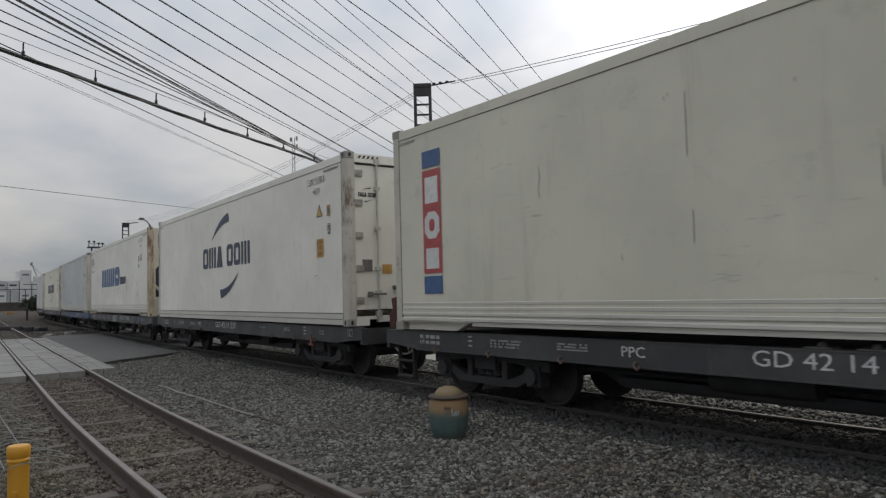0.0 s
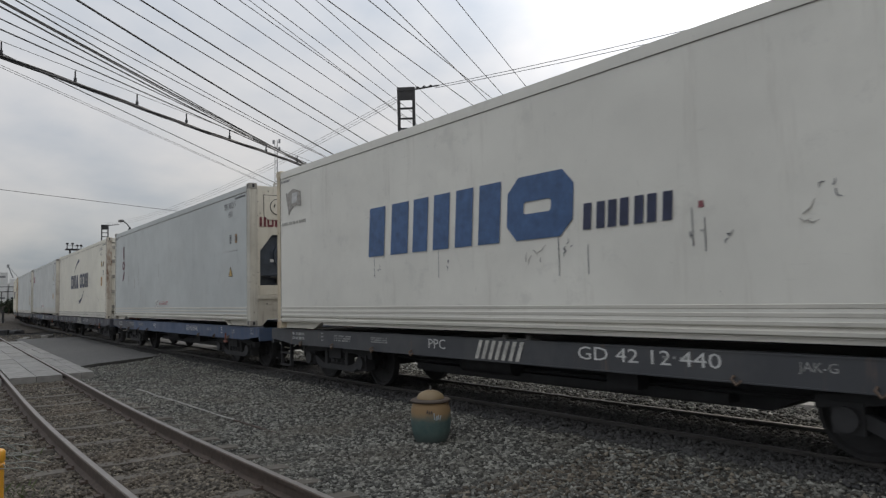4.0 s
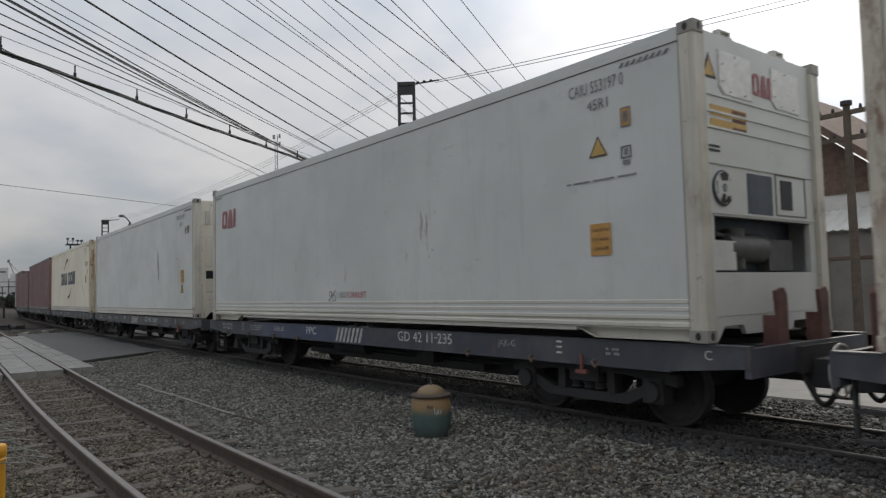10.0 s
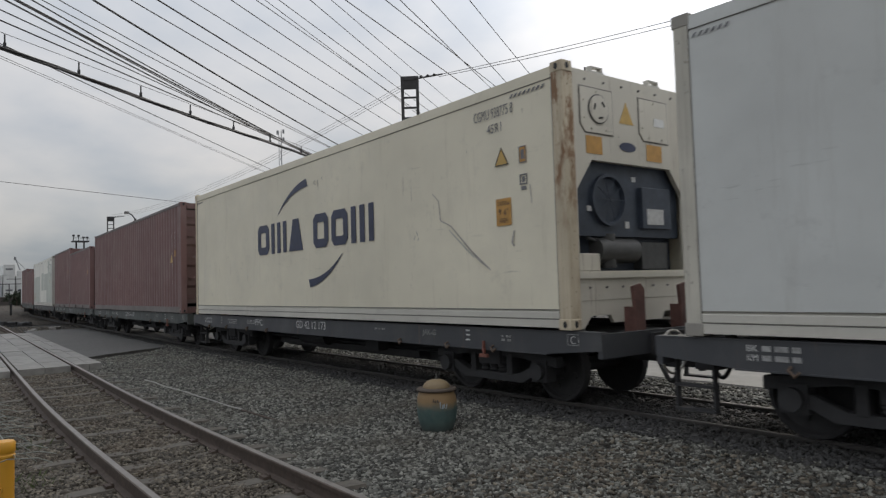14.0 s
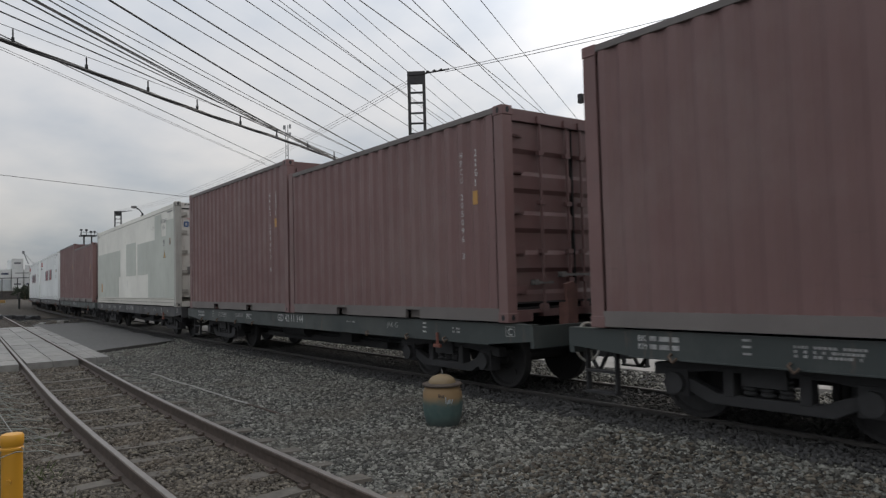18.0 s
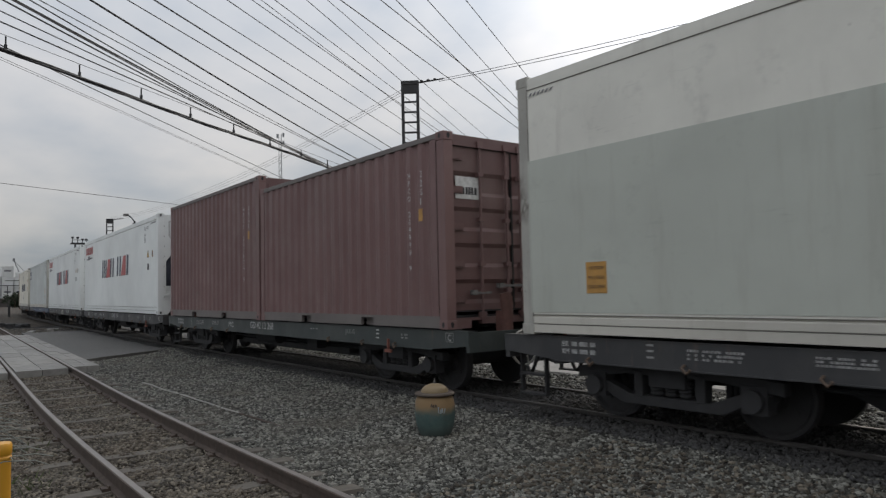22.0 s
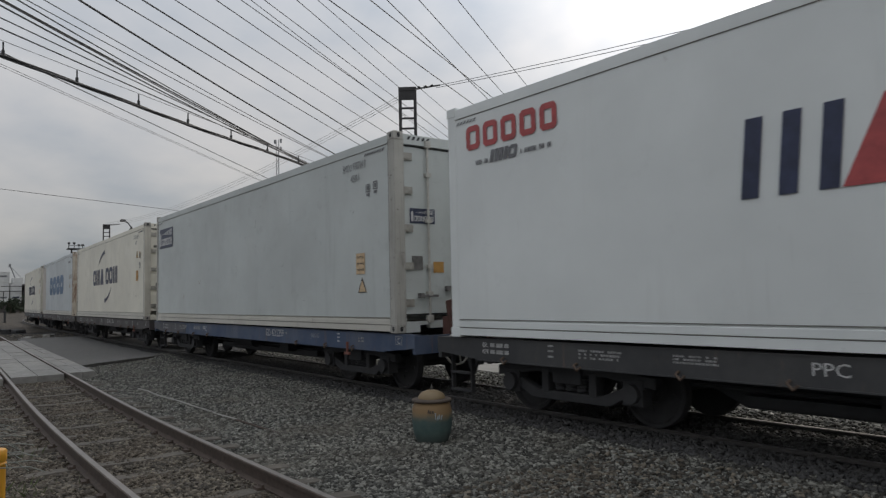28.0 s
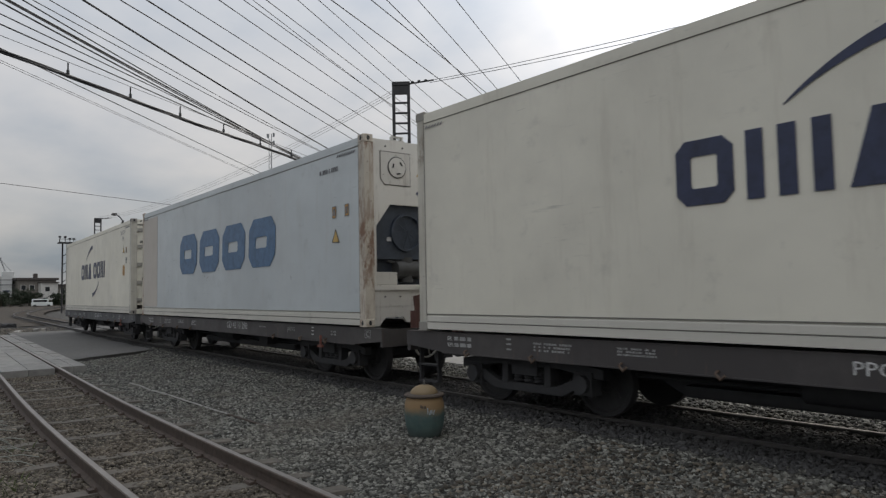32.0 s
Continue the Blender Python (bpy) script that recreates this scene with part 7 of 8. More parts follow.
for k, u, v, size in ((4, 4.3, 0.62, 0.22), (4, 4.85, 0.72, 0.18), (4, 5.2, 0.55, 0.25), (4, 1.9, 0.8, 0.3), (2, 0.4, 0.85, 0.25), (2, 3.4, 1.0, 0.2), (2, 4.4, 0.6, 0.3), (1, 4.9, 0.8, 0.2), 
                      (5, 2.0, 1.0, 0.2), (7, 3.2, 1.1, 0.2), (7, 0.3, 2.3, 0.3), (10, 3.4, 2.2, 0.25), (14, -2.6, 0.9, 0.25), (15, 4.9, 0.7, 0.2), (16, -1.0, 0.8, 0.3)):
    scribble(LOADS[k], u, v, size, k * 10 + int(u * 10))
for u, v in ((-2.7, 0.92), (-1.1, 0.9), (0.95, 0.95), (2.45, 1.0), (2.75, 0.92), (4.35, 1.1), (3.6, 1.25)):
    scribble(LOADS[2], u, v, 0.13, int(u * 100), GREY_MARK)

# number, start of the type mark, start and end of the number, stripes, paint
NUMBERS = [("GD 42 14 331", -2.07, -0.70, 0.66, False, "black"), ("GD 42 14 227", -2.21, -0.80, 0.64, False, "black"), ("GD 42 12 440", -1.51, 1.08, 2.69, True, "grey"), ("GD 421346", -1.30, 1.76, 2.65, False, "blue"),
           ("GD 42 11 187", -1.57, 0.95, 2.06, True, "navy"), ("GD 42 11 235", -1.60, 1.24, 2.47, True, "navy"), ("GD 42 1360", -1.59, 1.11, 2.55, True, "grey"), ("GD 42 12 173", -2.51, -0.62, 0.52, False, "grey"),
           ("GD 42 11 157", -2.27, -0.68, 0.56, False, "green"), ("GD 42 11 144", -2.30, -0.66, 0.48, False, "green"), ("GD 42 11 243", -1.81, -0.62, 0.50, False, "black"), ("GD 42 12 268", -1.87, -0.64, 0.52, False, "green"),
           ("GD 42 12 457", -2.29, -0.63, 0.51, False, "black"), ("GD 42 12 281", -1.72, 1.05, 2.2, True, "black"), ("GD 4212259", -2.29, 1.42, 2.22, False, "blue"), ("GD 42 11 136", -0.82, 0.35, 1.45, False, "brown"),
           ("GD 42 11 290", -1.9, 0.4, 1.5, False, "brown"), ("GD 42 12 118", -1.9, 0.4, 1.5, False, "grey")]
SILL_WORDS = {"black": "black", "navy": "faded navy", "blue": "bright blue", "grey": "dark grey", "green": "green-grey", "brown": "brown-black"}

first = base_wagon()
WAGONS = [first] + [copy_thing(first, Matrix()) for _ in range(17)]
for wg, (number, type_at, at, end, stripes, tone) in zip(WAGONS, NUMBERS):
    wg["label"] = f"four-axle container flat wagon with {SILL_WORDS[tone]} side beams"
    for o in wg.children:
        if o.name.startswith(("side_sill", "headstock")):
            o.material_slots[0].material = SILL[tone]
    stencil(wg, number, type_at, at, end, stripes, 0.14 if wg is WAGONS[6] else 0.095, ("14.000 KG", "44.000 KG") if wg is WAGONS[5] else (), 0.36 if tone in ("navy", "grey") else 0.28)
    if tone == "blue":
        part("repainted_end", lambda bm: slab(bm, [(-6.44, 0.602), (-5.7, 0.538), (-3.6, 0.538), (-3.6, 0.773), (-6.44, 0.773)], lambda u, v, d: Vector((u, -SILL_Y - 0.001 - d, v)), 0.002), SILL["navy"], wg, "dull navy end of the side beam", key="repainted_end")
part("blue_patch", lambda bm: slab(bm, rect(-3.7, 0.3, 0.54, 0.772), lambda u, v, d: Vector((u, -SILL_Y - 0.001 - d, v)), 0.002), paint("patch_navy_wagon_paint", (0.050, 0.068, 0.115), 0.9, 0.5, (0.07, 0.065, 0.06)), WAGONS[5], "navy repainted middle of the side beam")
part("blue_patch", lambda bm: slab(bm, rect(4.75, 5.15, 0.55, 0.77), lambda u, v, d: Vector((u, -SILL_Y - 0.001 - d, v)), 0.002), SILL["blue"], WAGONS[2], "blue repair patch")
for wg in WAGONS:       # frame, couplers and marks ride on the bogies
    for o in wg.children:
        if not o.name.startswith("bogie"):
            o.matrix_basis = Matrix.Translation((0, 0, RIDE)) @ o.matrix_basis
WHEELS = [o for o in scene.objects if o.name.startswith("wheelset")]


def motions():
    """The train rolls past; every wheelset turns with it."""
    times = [0.5 * k for k in range(65)]
    for i, (wg, load) in enumerate(zip(WAGONS, LOADS)):
        s = [travelled(t) - i * PITCH + SLACK[i] for t in times]
        walk(wg, [(t, car_pose(q, 0.0)) for t, q in zip(times, s)])
        for ob, dx in (load if isinstance(load, list) else [(load, 0.0)]):
            walk(ob, [(t, car_pose(q, DECK_Z) @ Matrix.Translation((dx, 0, 0))) for t, q in zip(times, s)])
    # one turn of the wheels serves all: every wagon runs at the same speed
    turns = [(t, Matrix.Translation((0, 0, 0.387)) @ Matrix.Rotation(travelled(t) / 0.387, 4, "Y")) for t in np.linspace(0, 32, 481)]
    done = {}
    for ws in WHEELS:
        x = round(ws.location.x, 2)
        if x not in done:
            walk(ws, [(float(t), Matrix.Translation((x, 0, 0)) @ m) for t, m in turns])
            done[x] = ws
        else:
            src = done[x].animation_data
            ws.rotation_mode = "QUATERNION"
            data = ws.animation_data_create()
            data.action, data.action_slot = src.action, src.action_slot

# ---- lidded clay bin between the tracks ----
OCHRE = paint("worn_ochre_paint", (0.205, 0.145, 0.072), 1.0, 0.65, (0.12, 0.09, 0.06), 0.2)
RIM_BROWN = plain("dark_brown_rim_paint", (0.075, 0.056, 0.043), 0.7, 0, 0.3, 9, 0.2)
PALE_STROKE = plain("pale_stroke_paint", (0.27, 0.31, 0.33), 0.6, 0, 0.3, 20, 0)


def two_tone_paint():
    """Teal below, ochre above, sprayed into one another at an uneven line; shade painted in at the foot."""
    m, nt, p = nodes_of("sprayed_teal_and_ochre_paint")
    co, sep = nt.nodes.new("ShaderNodeTexCoord"), nt.nodes.new("ShaderNodeSeparateXYZ")
    nt.links.new(co.outputs["Object"], sep.inputs[0])
    add = nt.nodes.new("ShaderNodeMath"); add.operation = "ADD"
    nt.links.new(sep.outputs["Z"], add.inputs[0])
    nt.links.new(ramp_node(nt, noise_node(nt, 7, 5), 0.3, 0.7, -0.03, 0.03), add.inputs[1])
    mix = ramp_node(nt, add.outputs[0], 0.27, 0.37)
    teal = mix_node(nt, ramp_node(nt, noise_node(nt, 9, 6), 0.35, 0.7), (0.045, 0.083, 0.080), (0.075, 0.115, 0.105))
    c = mix_node(nt, mix, teal, (0.225, 0.145, 0.070))
    c = mix_node(nt, ramp_node(nt, noise_node(nt, 4, 7, rough=0.7), 0.52, 0.75, 0.0, 0.7), c, (0.085, 0.08, 0.07))
    # colour darkens towards the foot, as the shade near the ground
    foot_shade = ramp_node(nt, add.outputs[0], 0.02, 0.16, 0.75, 0.0)
    c = mix_node(nt, foot_shade, c, (0.060, 0.058, 0.052))
    nt.links.new(c, p.inputs["Base Color"])
    p.inputs["Roughness"].default_value = 0.7
    bump_node(nt, p, noise_node(nt, 26, 5), 0.3, 0.006)
    return m


def clay_bin():
    at = (-6.21, 4.635, -0.205)
    b = thing("lidded_bin", "round clay bin painted teal and ochre with a domed lid", "bin", at=Matrix.Translation(at))
    part("body", lambda bm: lathe(bm, [(0.135, 0.0), (0.155, 0.012), (0.182, 0.07), (0.206, 0.15), (0.219, 0.24), (0.222, 0.32), (0.214, 0.40), (0.196, 0.452), (0.180, 0.468)], 36), two_tone_paint(), b, "teal lower half, ochre upper half", smooth=True)
    part("rim", lambda bm: lathe(bm, [(0.176, 0.462), (0.200, 0.466), (0.218, 0.474), (0.222, 0.486), (0.214, 0.498), (0.150, 0.504)], 36), RIM_BROWN, b, "thick dark rim", smooth=True)
    lid = part("lid", lambda bm: lathe(bm, [(0.152, 0.500), (0.150, 0.520), (0.132, 0.548), (0.100, 0.572), (0.055, 0.588), (0.0001, 0.593)], 30), OCHRE, b, "domed ochre lid", smooth=True)
    part("knob", lambda bm: tube(bm, [(-0.012, 0, 0.585), (-0.010, 0, 0.62), (0.0, 0, 0.648), (0.010, 0, 0.625), (0.012, 0, 0.585)], 0.006, 6), CAST_GREY, lid, "bent wire handle")
    way = math.atan2(-at[1], -at[0])
    rng = random.Random(2)
    for a0, n, z, h, mat, r in ((-0.20, 5, 0.365, 0.034, RIM_BROWN, 0.2205), (0.17, 5, 0.30, 0.06, PALE_STROKE, 0.2225)):
        for j in range(n):
            a = way + a0 + j * 0.068
            hh = h * rng.uniform(0.6, 1.1)
            o = part("painted_bar", lambda bm: box(bm, -0.006, 0.0015, -0.005, 0.005, 0, hh), mat, b)
            o.matrix_basis = Matrix.Translation((r * math.cos(a), r * math.sin(a), z + rng.uniform(-0.006, 0.006))) @ Matrix.Rotation(a, 4, "Z") @ Matrix.Rotation(rng.uniform(-0.3, 0.3), 4, "X")


clay_bin()

# ---- yellow post and mesh fence beside the siding ----
FENCE_WIRE = plain("galvanised_fence_wire", (0.18, 0.19, 0.17), 0.5, 0.3, 0.25, 9, 0.1)


def yellow_post():
    p = thing("yellow_post", "short yellow-painted steel pipe post with a flat cap", "post", at=Matrix.Translation((-4.81, 0.447, -0.236)) @ Matrix.Scale(1.076, 4))
    part("pipe", lambda bm: lathe(bm, [(0.052, 0), (0.052, 0.73)], 24), YELLOW_PAINT, p, smooth=True)
    part("cap", lambda bm: lathe(bm, [(0.054, 0.705), (0.057, 0.71), (0.057, 0.755), (0.050, 0.765), (0.02, 0.768), (0.0001, 0.768)], 24), YELLOW_PAINT, p, smooth=True)
    part("collar", lambda bm: lathe(bm, [(0.0525, 0.678), (0.056, 0.682), (0.056, 0.692), (0.0525, 0.696)], 24), YELLOW_PAINT, p, smooth=True)
    part("bolt", lambda bm: rod(bm, (0.048, -0.02, 0.52), (0.062, -0.026, 0.52), 0.014, 8), YELLOW_PAINT, p)


yellow_post()


def mesh_fence():
    f = thing("mesh_fence", "low rolled-top welded wire mesh fence beside the siding", "fence", at=Matrix.Scale(1.076, 4))
    x0, x1 = -12.0, -4.42

    def along(y, z):
        return lambda bm: rod(bm, (x0, y, z), (x1 + 0.08, y, z), 0.0035, 6)
    for y, z in ((0.30, -0.10), (0.30, 0.10), (0.30, 0.28), (0.34, 0.45), (0.46, 0.47)):
        part("long_wire", along(y, z), FENCE_WIRE, f)
    x1 += 0.08
    n = int((x1 - x0) / 0.115)
    for i in range(n + 1):
        x = x1 - i * 0.115
        w = 0.03 * math.sin(i * 2.3)

        def bent(bm, w=w):
            pts = [(0, 0.30, -0.22), (0, 0.30, 0.36), (0, 0.33, 0.445), (0, 0.42, 0.47), (0.0, 0.56 + w, 0.455 + w * 0.5), (0.01, 0.63 + 1.5 * w, 0.42 + w)]
            tube(bm, pts, 0.0032, 5)
        o = part("cross_wire", bent, FENCE_WIRE, f, key=f"bent{round(w, 3)}")
        o.matrix_basis = Matrix.Translation((x, 0, 0))
    for x in (-6.9, -9.4, -11.9):
        part("fence_post", lambda bm: rod(bm, (x, 0.28, -0.3), (x, 0.28, 0.42), 0.024, 10), FENCE_WIRE, f, smooth=True)


mesh_fence()

# ---- grass beside the siding ----
LEAF = plain("dull_green_grass", (0.065, 0.085, 0.03), 0.8, 0, 0.4, 3, 0)


def grass(name, spots, label):
    rng = random.Random(11)
    vs, fs = [], []
    for cx, cy, r, n, h in spots:
        for _ in range(n):
            x, y = cx + rng.gauss(0, r), cy + rng.gauss(0, r)
            a, hh, lean = rng.uniform(0, math.tau), h * rng.uniform(0.4, 1.2), rng.uniform(0.02, 0.12)
            dx, dy = 0.004 * math.cos(a), 0.004 * math.sin(a)
            b = len(vs)
            vs += [(x - dx, y - dy, -0.2), (x + dx, y + dy, -0.2), (x + dx * 0.7 + lean * math.sin(a) * 0.4, y + dy * 0.7 - lean * math.cos(a) * 0.4, -0.2 + hh * 0.6), (x + lean * math.sin(a), y - lean * math.cos(a), -0.2 + hh)]
            fs += [(b, b + 1, b + 2), (b, b + 2, b + 3)]
    me = bpy.data.meshes.new(name)
    me.from_pydata(vs, [], fs)
    me.materials.append(LEAF)
    tagged(new(name, me), label, "grass", kind="stuff")


grass("grass_tufts", [(-4.58, 0.67, 0.12, 300, 0.28), (-4.95, 0.60, 0.10, 220, 0.24), (-5.6, 0.65, 0.12, 160, 0.17), (-4.4, 0.65, 0.14, 260, 0.21), (-6.8, 0.8, 0.14, 90, 0.13), (-4.0, 0.95, 0.16, 160, 0.16), (-8.6, 0.75, 0.2, 90, 0.13)], "sparse dull green grass tufts by the fence")

# ---- pipe, debris and small things on the ballast ----
PALE_PIPE = plain("pale_plastic_pipe", (0.27, 0.26, 0.24), 0.6, 0, 0.2, 6, 0.05)


def pipe_run():
    p = thing("pipe", "thin pale pipe lying on the grey ballast", "pipe", at=Matrix.Scale(1.076, 4))

    def make(bm):
        tube(bm, [(-12.6 + 4.2 * k / 8, 3.21 + 0.015 * math.sin(k * 1.7) + 0.06 * k / 8, -0.135 + 0.006 * math.sin(k * 2.3)) for k in range(9)], 0.011, 8)
    part("tube", make, PALE_PIPE, p, smooth=True)
    part("buried_end", lambda bm: tube(bm, [(-8.4, 3.27, -0.14), (-7.6, 3.29, -0.142), (-6.9, 3.30, -0.15)], 0.012, 8), RAIL_SIDE, p, "dark half-buried end", smooth=True)


pipe_run()


def scraps():
    rng = random.Random(5)
    for k, (x, y, lx, ly, h, mat, label) in enumerate(((-47.6, 5.4, 1.6, 0.5, 0.22, STEEL_DARK, "dark timber offcut lying beyond the crossing"), (-46.4, 4.7, 1.2, 0.4, 0.3, STEEL_DARK, "black rubber scrap lying beyond the crossing"),
                                                       (-37.6, 5.55, 0.5, 0.35, 0.22, SLAB, "pale concrete lump by the road edge"), (-38.2, 4.7, 1.3, 0.25, 0.12, SLAB, "pale concrete kerb piece by the road edge"), (-50, 4.2, 1.8, 0.3, 0.25, STEEL_DARK, "dark timber baulk beside the siding"))):
        t = thing("debris", label, "debris", at=Matrix.Translation((x, y, -0.2)) @ Matrix.Rotation(rng.uniform(-0.6, 0.6), 4, "Z"))

        def lump(bm):
            box(bm, -lx / 2, lx / 2, -ly / 2, ly / 2, 0, h)
            bmesh.ops.subdivide_edges(bm, edges=bm.edges[:], cuts=3, use_grid_fill=True)
            for v in bm.verts:
                v.co += Vector((rng.uniform(-1, 1) * 0.03, rng.uniform(-1, 1) * 0.03, rng.uniform(-1, 1) * 0.03 * (v.co.z > 0.05)))
        part("lump", lump, mat, t, bevel=0.01)
    w = thing("litter", "crumpled white scrap on the ballast by the siding", "litter", at=Matrix.Translation((-15.2, 1.34, -0.16)))
    part("scrap", lambda bm: slab(bm, [(-0.16, -0.05), (0.02, -0.08), (0.18, 0.0), (0.05, 0.07), (-0.12, 0.05)], lambda u, v, d: Vector((u, v, d + 0.02 * math.sin(u * 20))), 0.012), WHITE_MARK, w)


scraps()


def trackside_post(x, y, h, label):
    t = thing("trackside_post", label, "post", at=Matrix.Translation((x, y, -0.25)))
    part("shaft", lambda bm: box(bm, -0.09, 0.09, -0.09, 0.09, 0, h), STEEL_DARK, t, bevel=0.01)
    part("head", lambda bm: box(bm, -0.13, 0.13, -0.13, 0.13, h, h + 0.12), STEEL_DARK, t, bevel=0.01)


trackside_post(-79.6, 7.97, 1.05, "short black trackside marker post")


DULL_ORANGE = paint("dull_orange_paint", (0.34, 0.20, 0.06), 1.0, 0.6)


def point_machine(x, y):
    t = thing("point_machine", "dull orange point machine box beside the yard track", "railway equipment", at=Matrix.Translation((x, y, -0.25)))
    part("case", lambda bm: box(bm, -0.5, 0.5, -0.4, 0.4, 0.1, 0.5), DULL_ORANGE, t, bevel=0.04)
    part("cover", lambda bm: box(bm, -0.53, 0.53, -0.43, 0.43, 0.5, 0.56), DULL_ORANGE, t, bevel=0.03)
    for y2 in (-0.35, 0.35):
        part("foot", lambda bm: box(bm, -0.6, 0.6, y2 - 0.08, y2 + 0.08, 0, 0.1), STEEL_DARK, t)


point_machine(-129, 10.6)

# ---- overhead lines across the tracks ----
LINES_HIGH = [(-1.44, 36.5, 9.0, 0.010), (-1.32, 36.3, 9.0, 0.010), (-1.284, 35.1, 9.2, 0.009), (-1.205, 35.3, 9.2, 0.009), (-1.061, 36.5, 9.5, 0.009), (-1.042, 35.2, 9.5, 0.008),
              (-1.196, 29.8, 9.5, 0.012), (-1.083, 29.5, 9.5, 0.011), (-0.900, 33.15, 9.8, 0.011), (-0.796, 33.26, 9.8, 0.010), (-0.706, 32.43, 9.8, 0.010), (-1.198, 36.7, 9.2, 0.008)]
LINES_MID = [(-1.58, 42.21, 7.2, 0.014, 1.1), (-1.656, 43.63, 7.2, 0.012, 0.4), (-1.675, 43.46, 7.2, 0.017, 0.3), (-1.442, 43.63, 7.2, 0.011, 1.2), (-1.545, 39.57, 7.4, 0.008, 1.2), (-1.469, 40.54, 7.4, 0.008, 1.2),
             (-1.352, 41.44, 7.6, 0.018, 1.2), (-1.547, 38.8, 7.6, 0.011), (-1.466, 38.7, 7.8, 0.016), (-1.954, 40.7, 6.6, 0.011), (-2.076, 39.4, 6.4, 0.013)]
LINES_LOW = [(-1.982, 46.4, 5.8, 0.013), (-2.096, 46.1, 5.8, 0.006), (-2.122, 46.0, 5.8, 0.006), (-6.075, 24.4, 6.5, 0.022)]


def wire_way(az):
    return Vector((-math.sin(radians(az)), math.cos(radians(az)), 0))


def line_point(ratio, az, h, k):
    u = wire_way(az)
    return Vector((ratio * h * u.y, -ratio * h * u.x, EYE_Z + h)) + u * k


def overhead(name, ratio, az, h, r, mat, label, sag=0.0, k0=-22, k1=75):
    """A wire across the tracks; sag is its drop at the middle of its span of 70 m."""
    o = thing(name, label, "overhead line", "overhead lines across the tracks")
    if sag:
        drop = lambda k: Vector((0, 0, -4 * sag * (k + 10) / 70 * (60 - k) / 70))
        part("conductor", lambda bm: tube(bm, [line_point(ratio, az, h, k) + drop(k) for k in np.linspace(-10, 60, 36)], r, 6), mat, o, smooth=True)
    else:
        part("conductor", lambda bm: rod(bm, line_point(ratio, az, h, k0), line_point(ratio, az, h, k1), r, 6), mat, o, smooth=True)


for row in LINES_HIGH:
    overhead("overhead_wire", *row[:3], row[3] * 1.5, WIRE_BLACK, "thin dark overhead power wire")
for row in LINES_MID:
    overhead("overhead_wire", *row[:3], row[3] * 1.35, WIRE_BLACK, "black insulated overhead wire", *row[4:])
for row in LINES_LOW:
    overhead("overhead_wire", *row[:3], row[3] * (0.7 if row[0] < -5 else 1.0), WIRE_BLACK, "thin black telephone wire")


def cable_bundle():
    h = 5.6
    t = thing("cable_bundle", "thick bundle of black cables hung from a carrier wire", "overhead line", "overhead lines across the tracks")
    sag = lambda k: -0.0016 * (k - 12) * (12 - k) * -1

    def twist(ph, r):
        def make(bm):
            tube(bm, [line_point(-2.40, 35.7, h, k) + Vector((0.030 * math.cos(ph + k * 0.9), 0, 0.030 * math.sin(ph + k * 0.9) - 0.10 * math.sin(k * 0.14 + 0.4) ** 2 - 0.13 * math.exp(-((k - 18.5) / 5) ** 2))) for k in range(-14, 46)], r, 6)
        return make
    for ph, r in ((0, 0.030), (2.1, 0.024), (4.2, 0.026)):
        part("cable", twist(ph, r), WIRE_BLACK, t, smooth=True)
    part("carrier_wire", lambda bm: rod(bm, line_point(-2.40, 35.7, h, -20) + Vector((0, 0, 0.24)), line_point(-2.40, 35.7, h, 60) + Vector((0, 0, 0.24)), 0.007, 6), WIRE_BLACK, t)
    for k in (-2.0, 0.4, 2.7, 5.0, 7.3, 9.5, 11.68, 13.75, 15.94, 18.11, 20.43, 22.79, 25.2, 27.6):
        a = line_point(-2.40, 35.7, h, k) - Vector((0, 0, 0.05))
        part("hanger", lambda bm: (box(bm, a.x - 0.02, a.x + 0.02, a.y - 0.015, a.y + 0.015, a.z, a.z + 0.27), box(bm, a.x - 0.035, a.x + 0.035, a.y - 0.03, a.y + 0.03, a.z - 0.02, a.z + 0.08)), WIRE_BLACK, t, "upright cable clip")


cable_bundle()


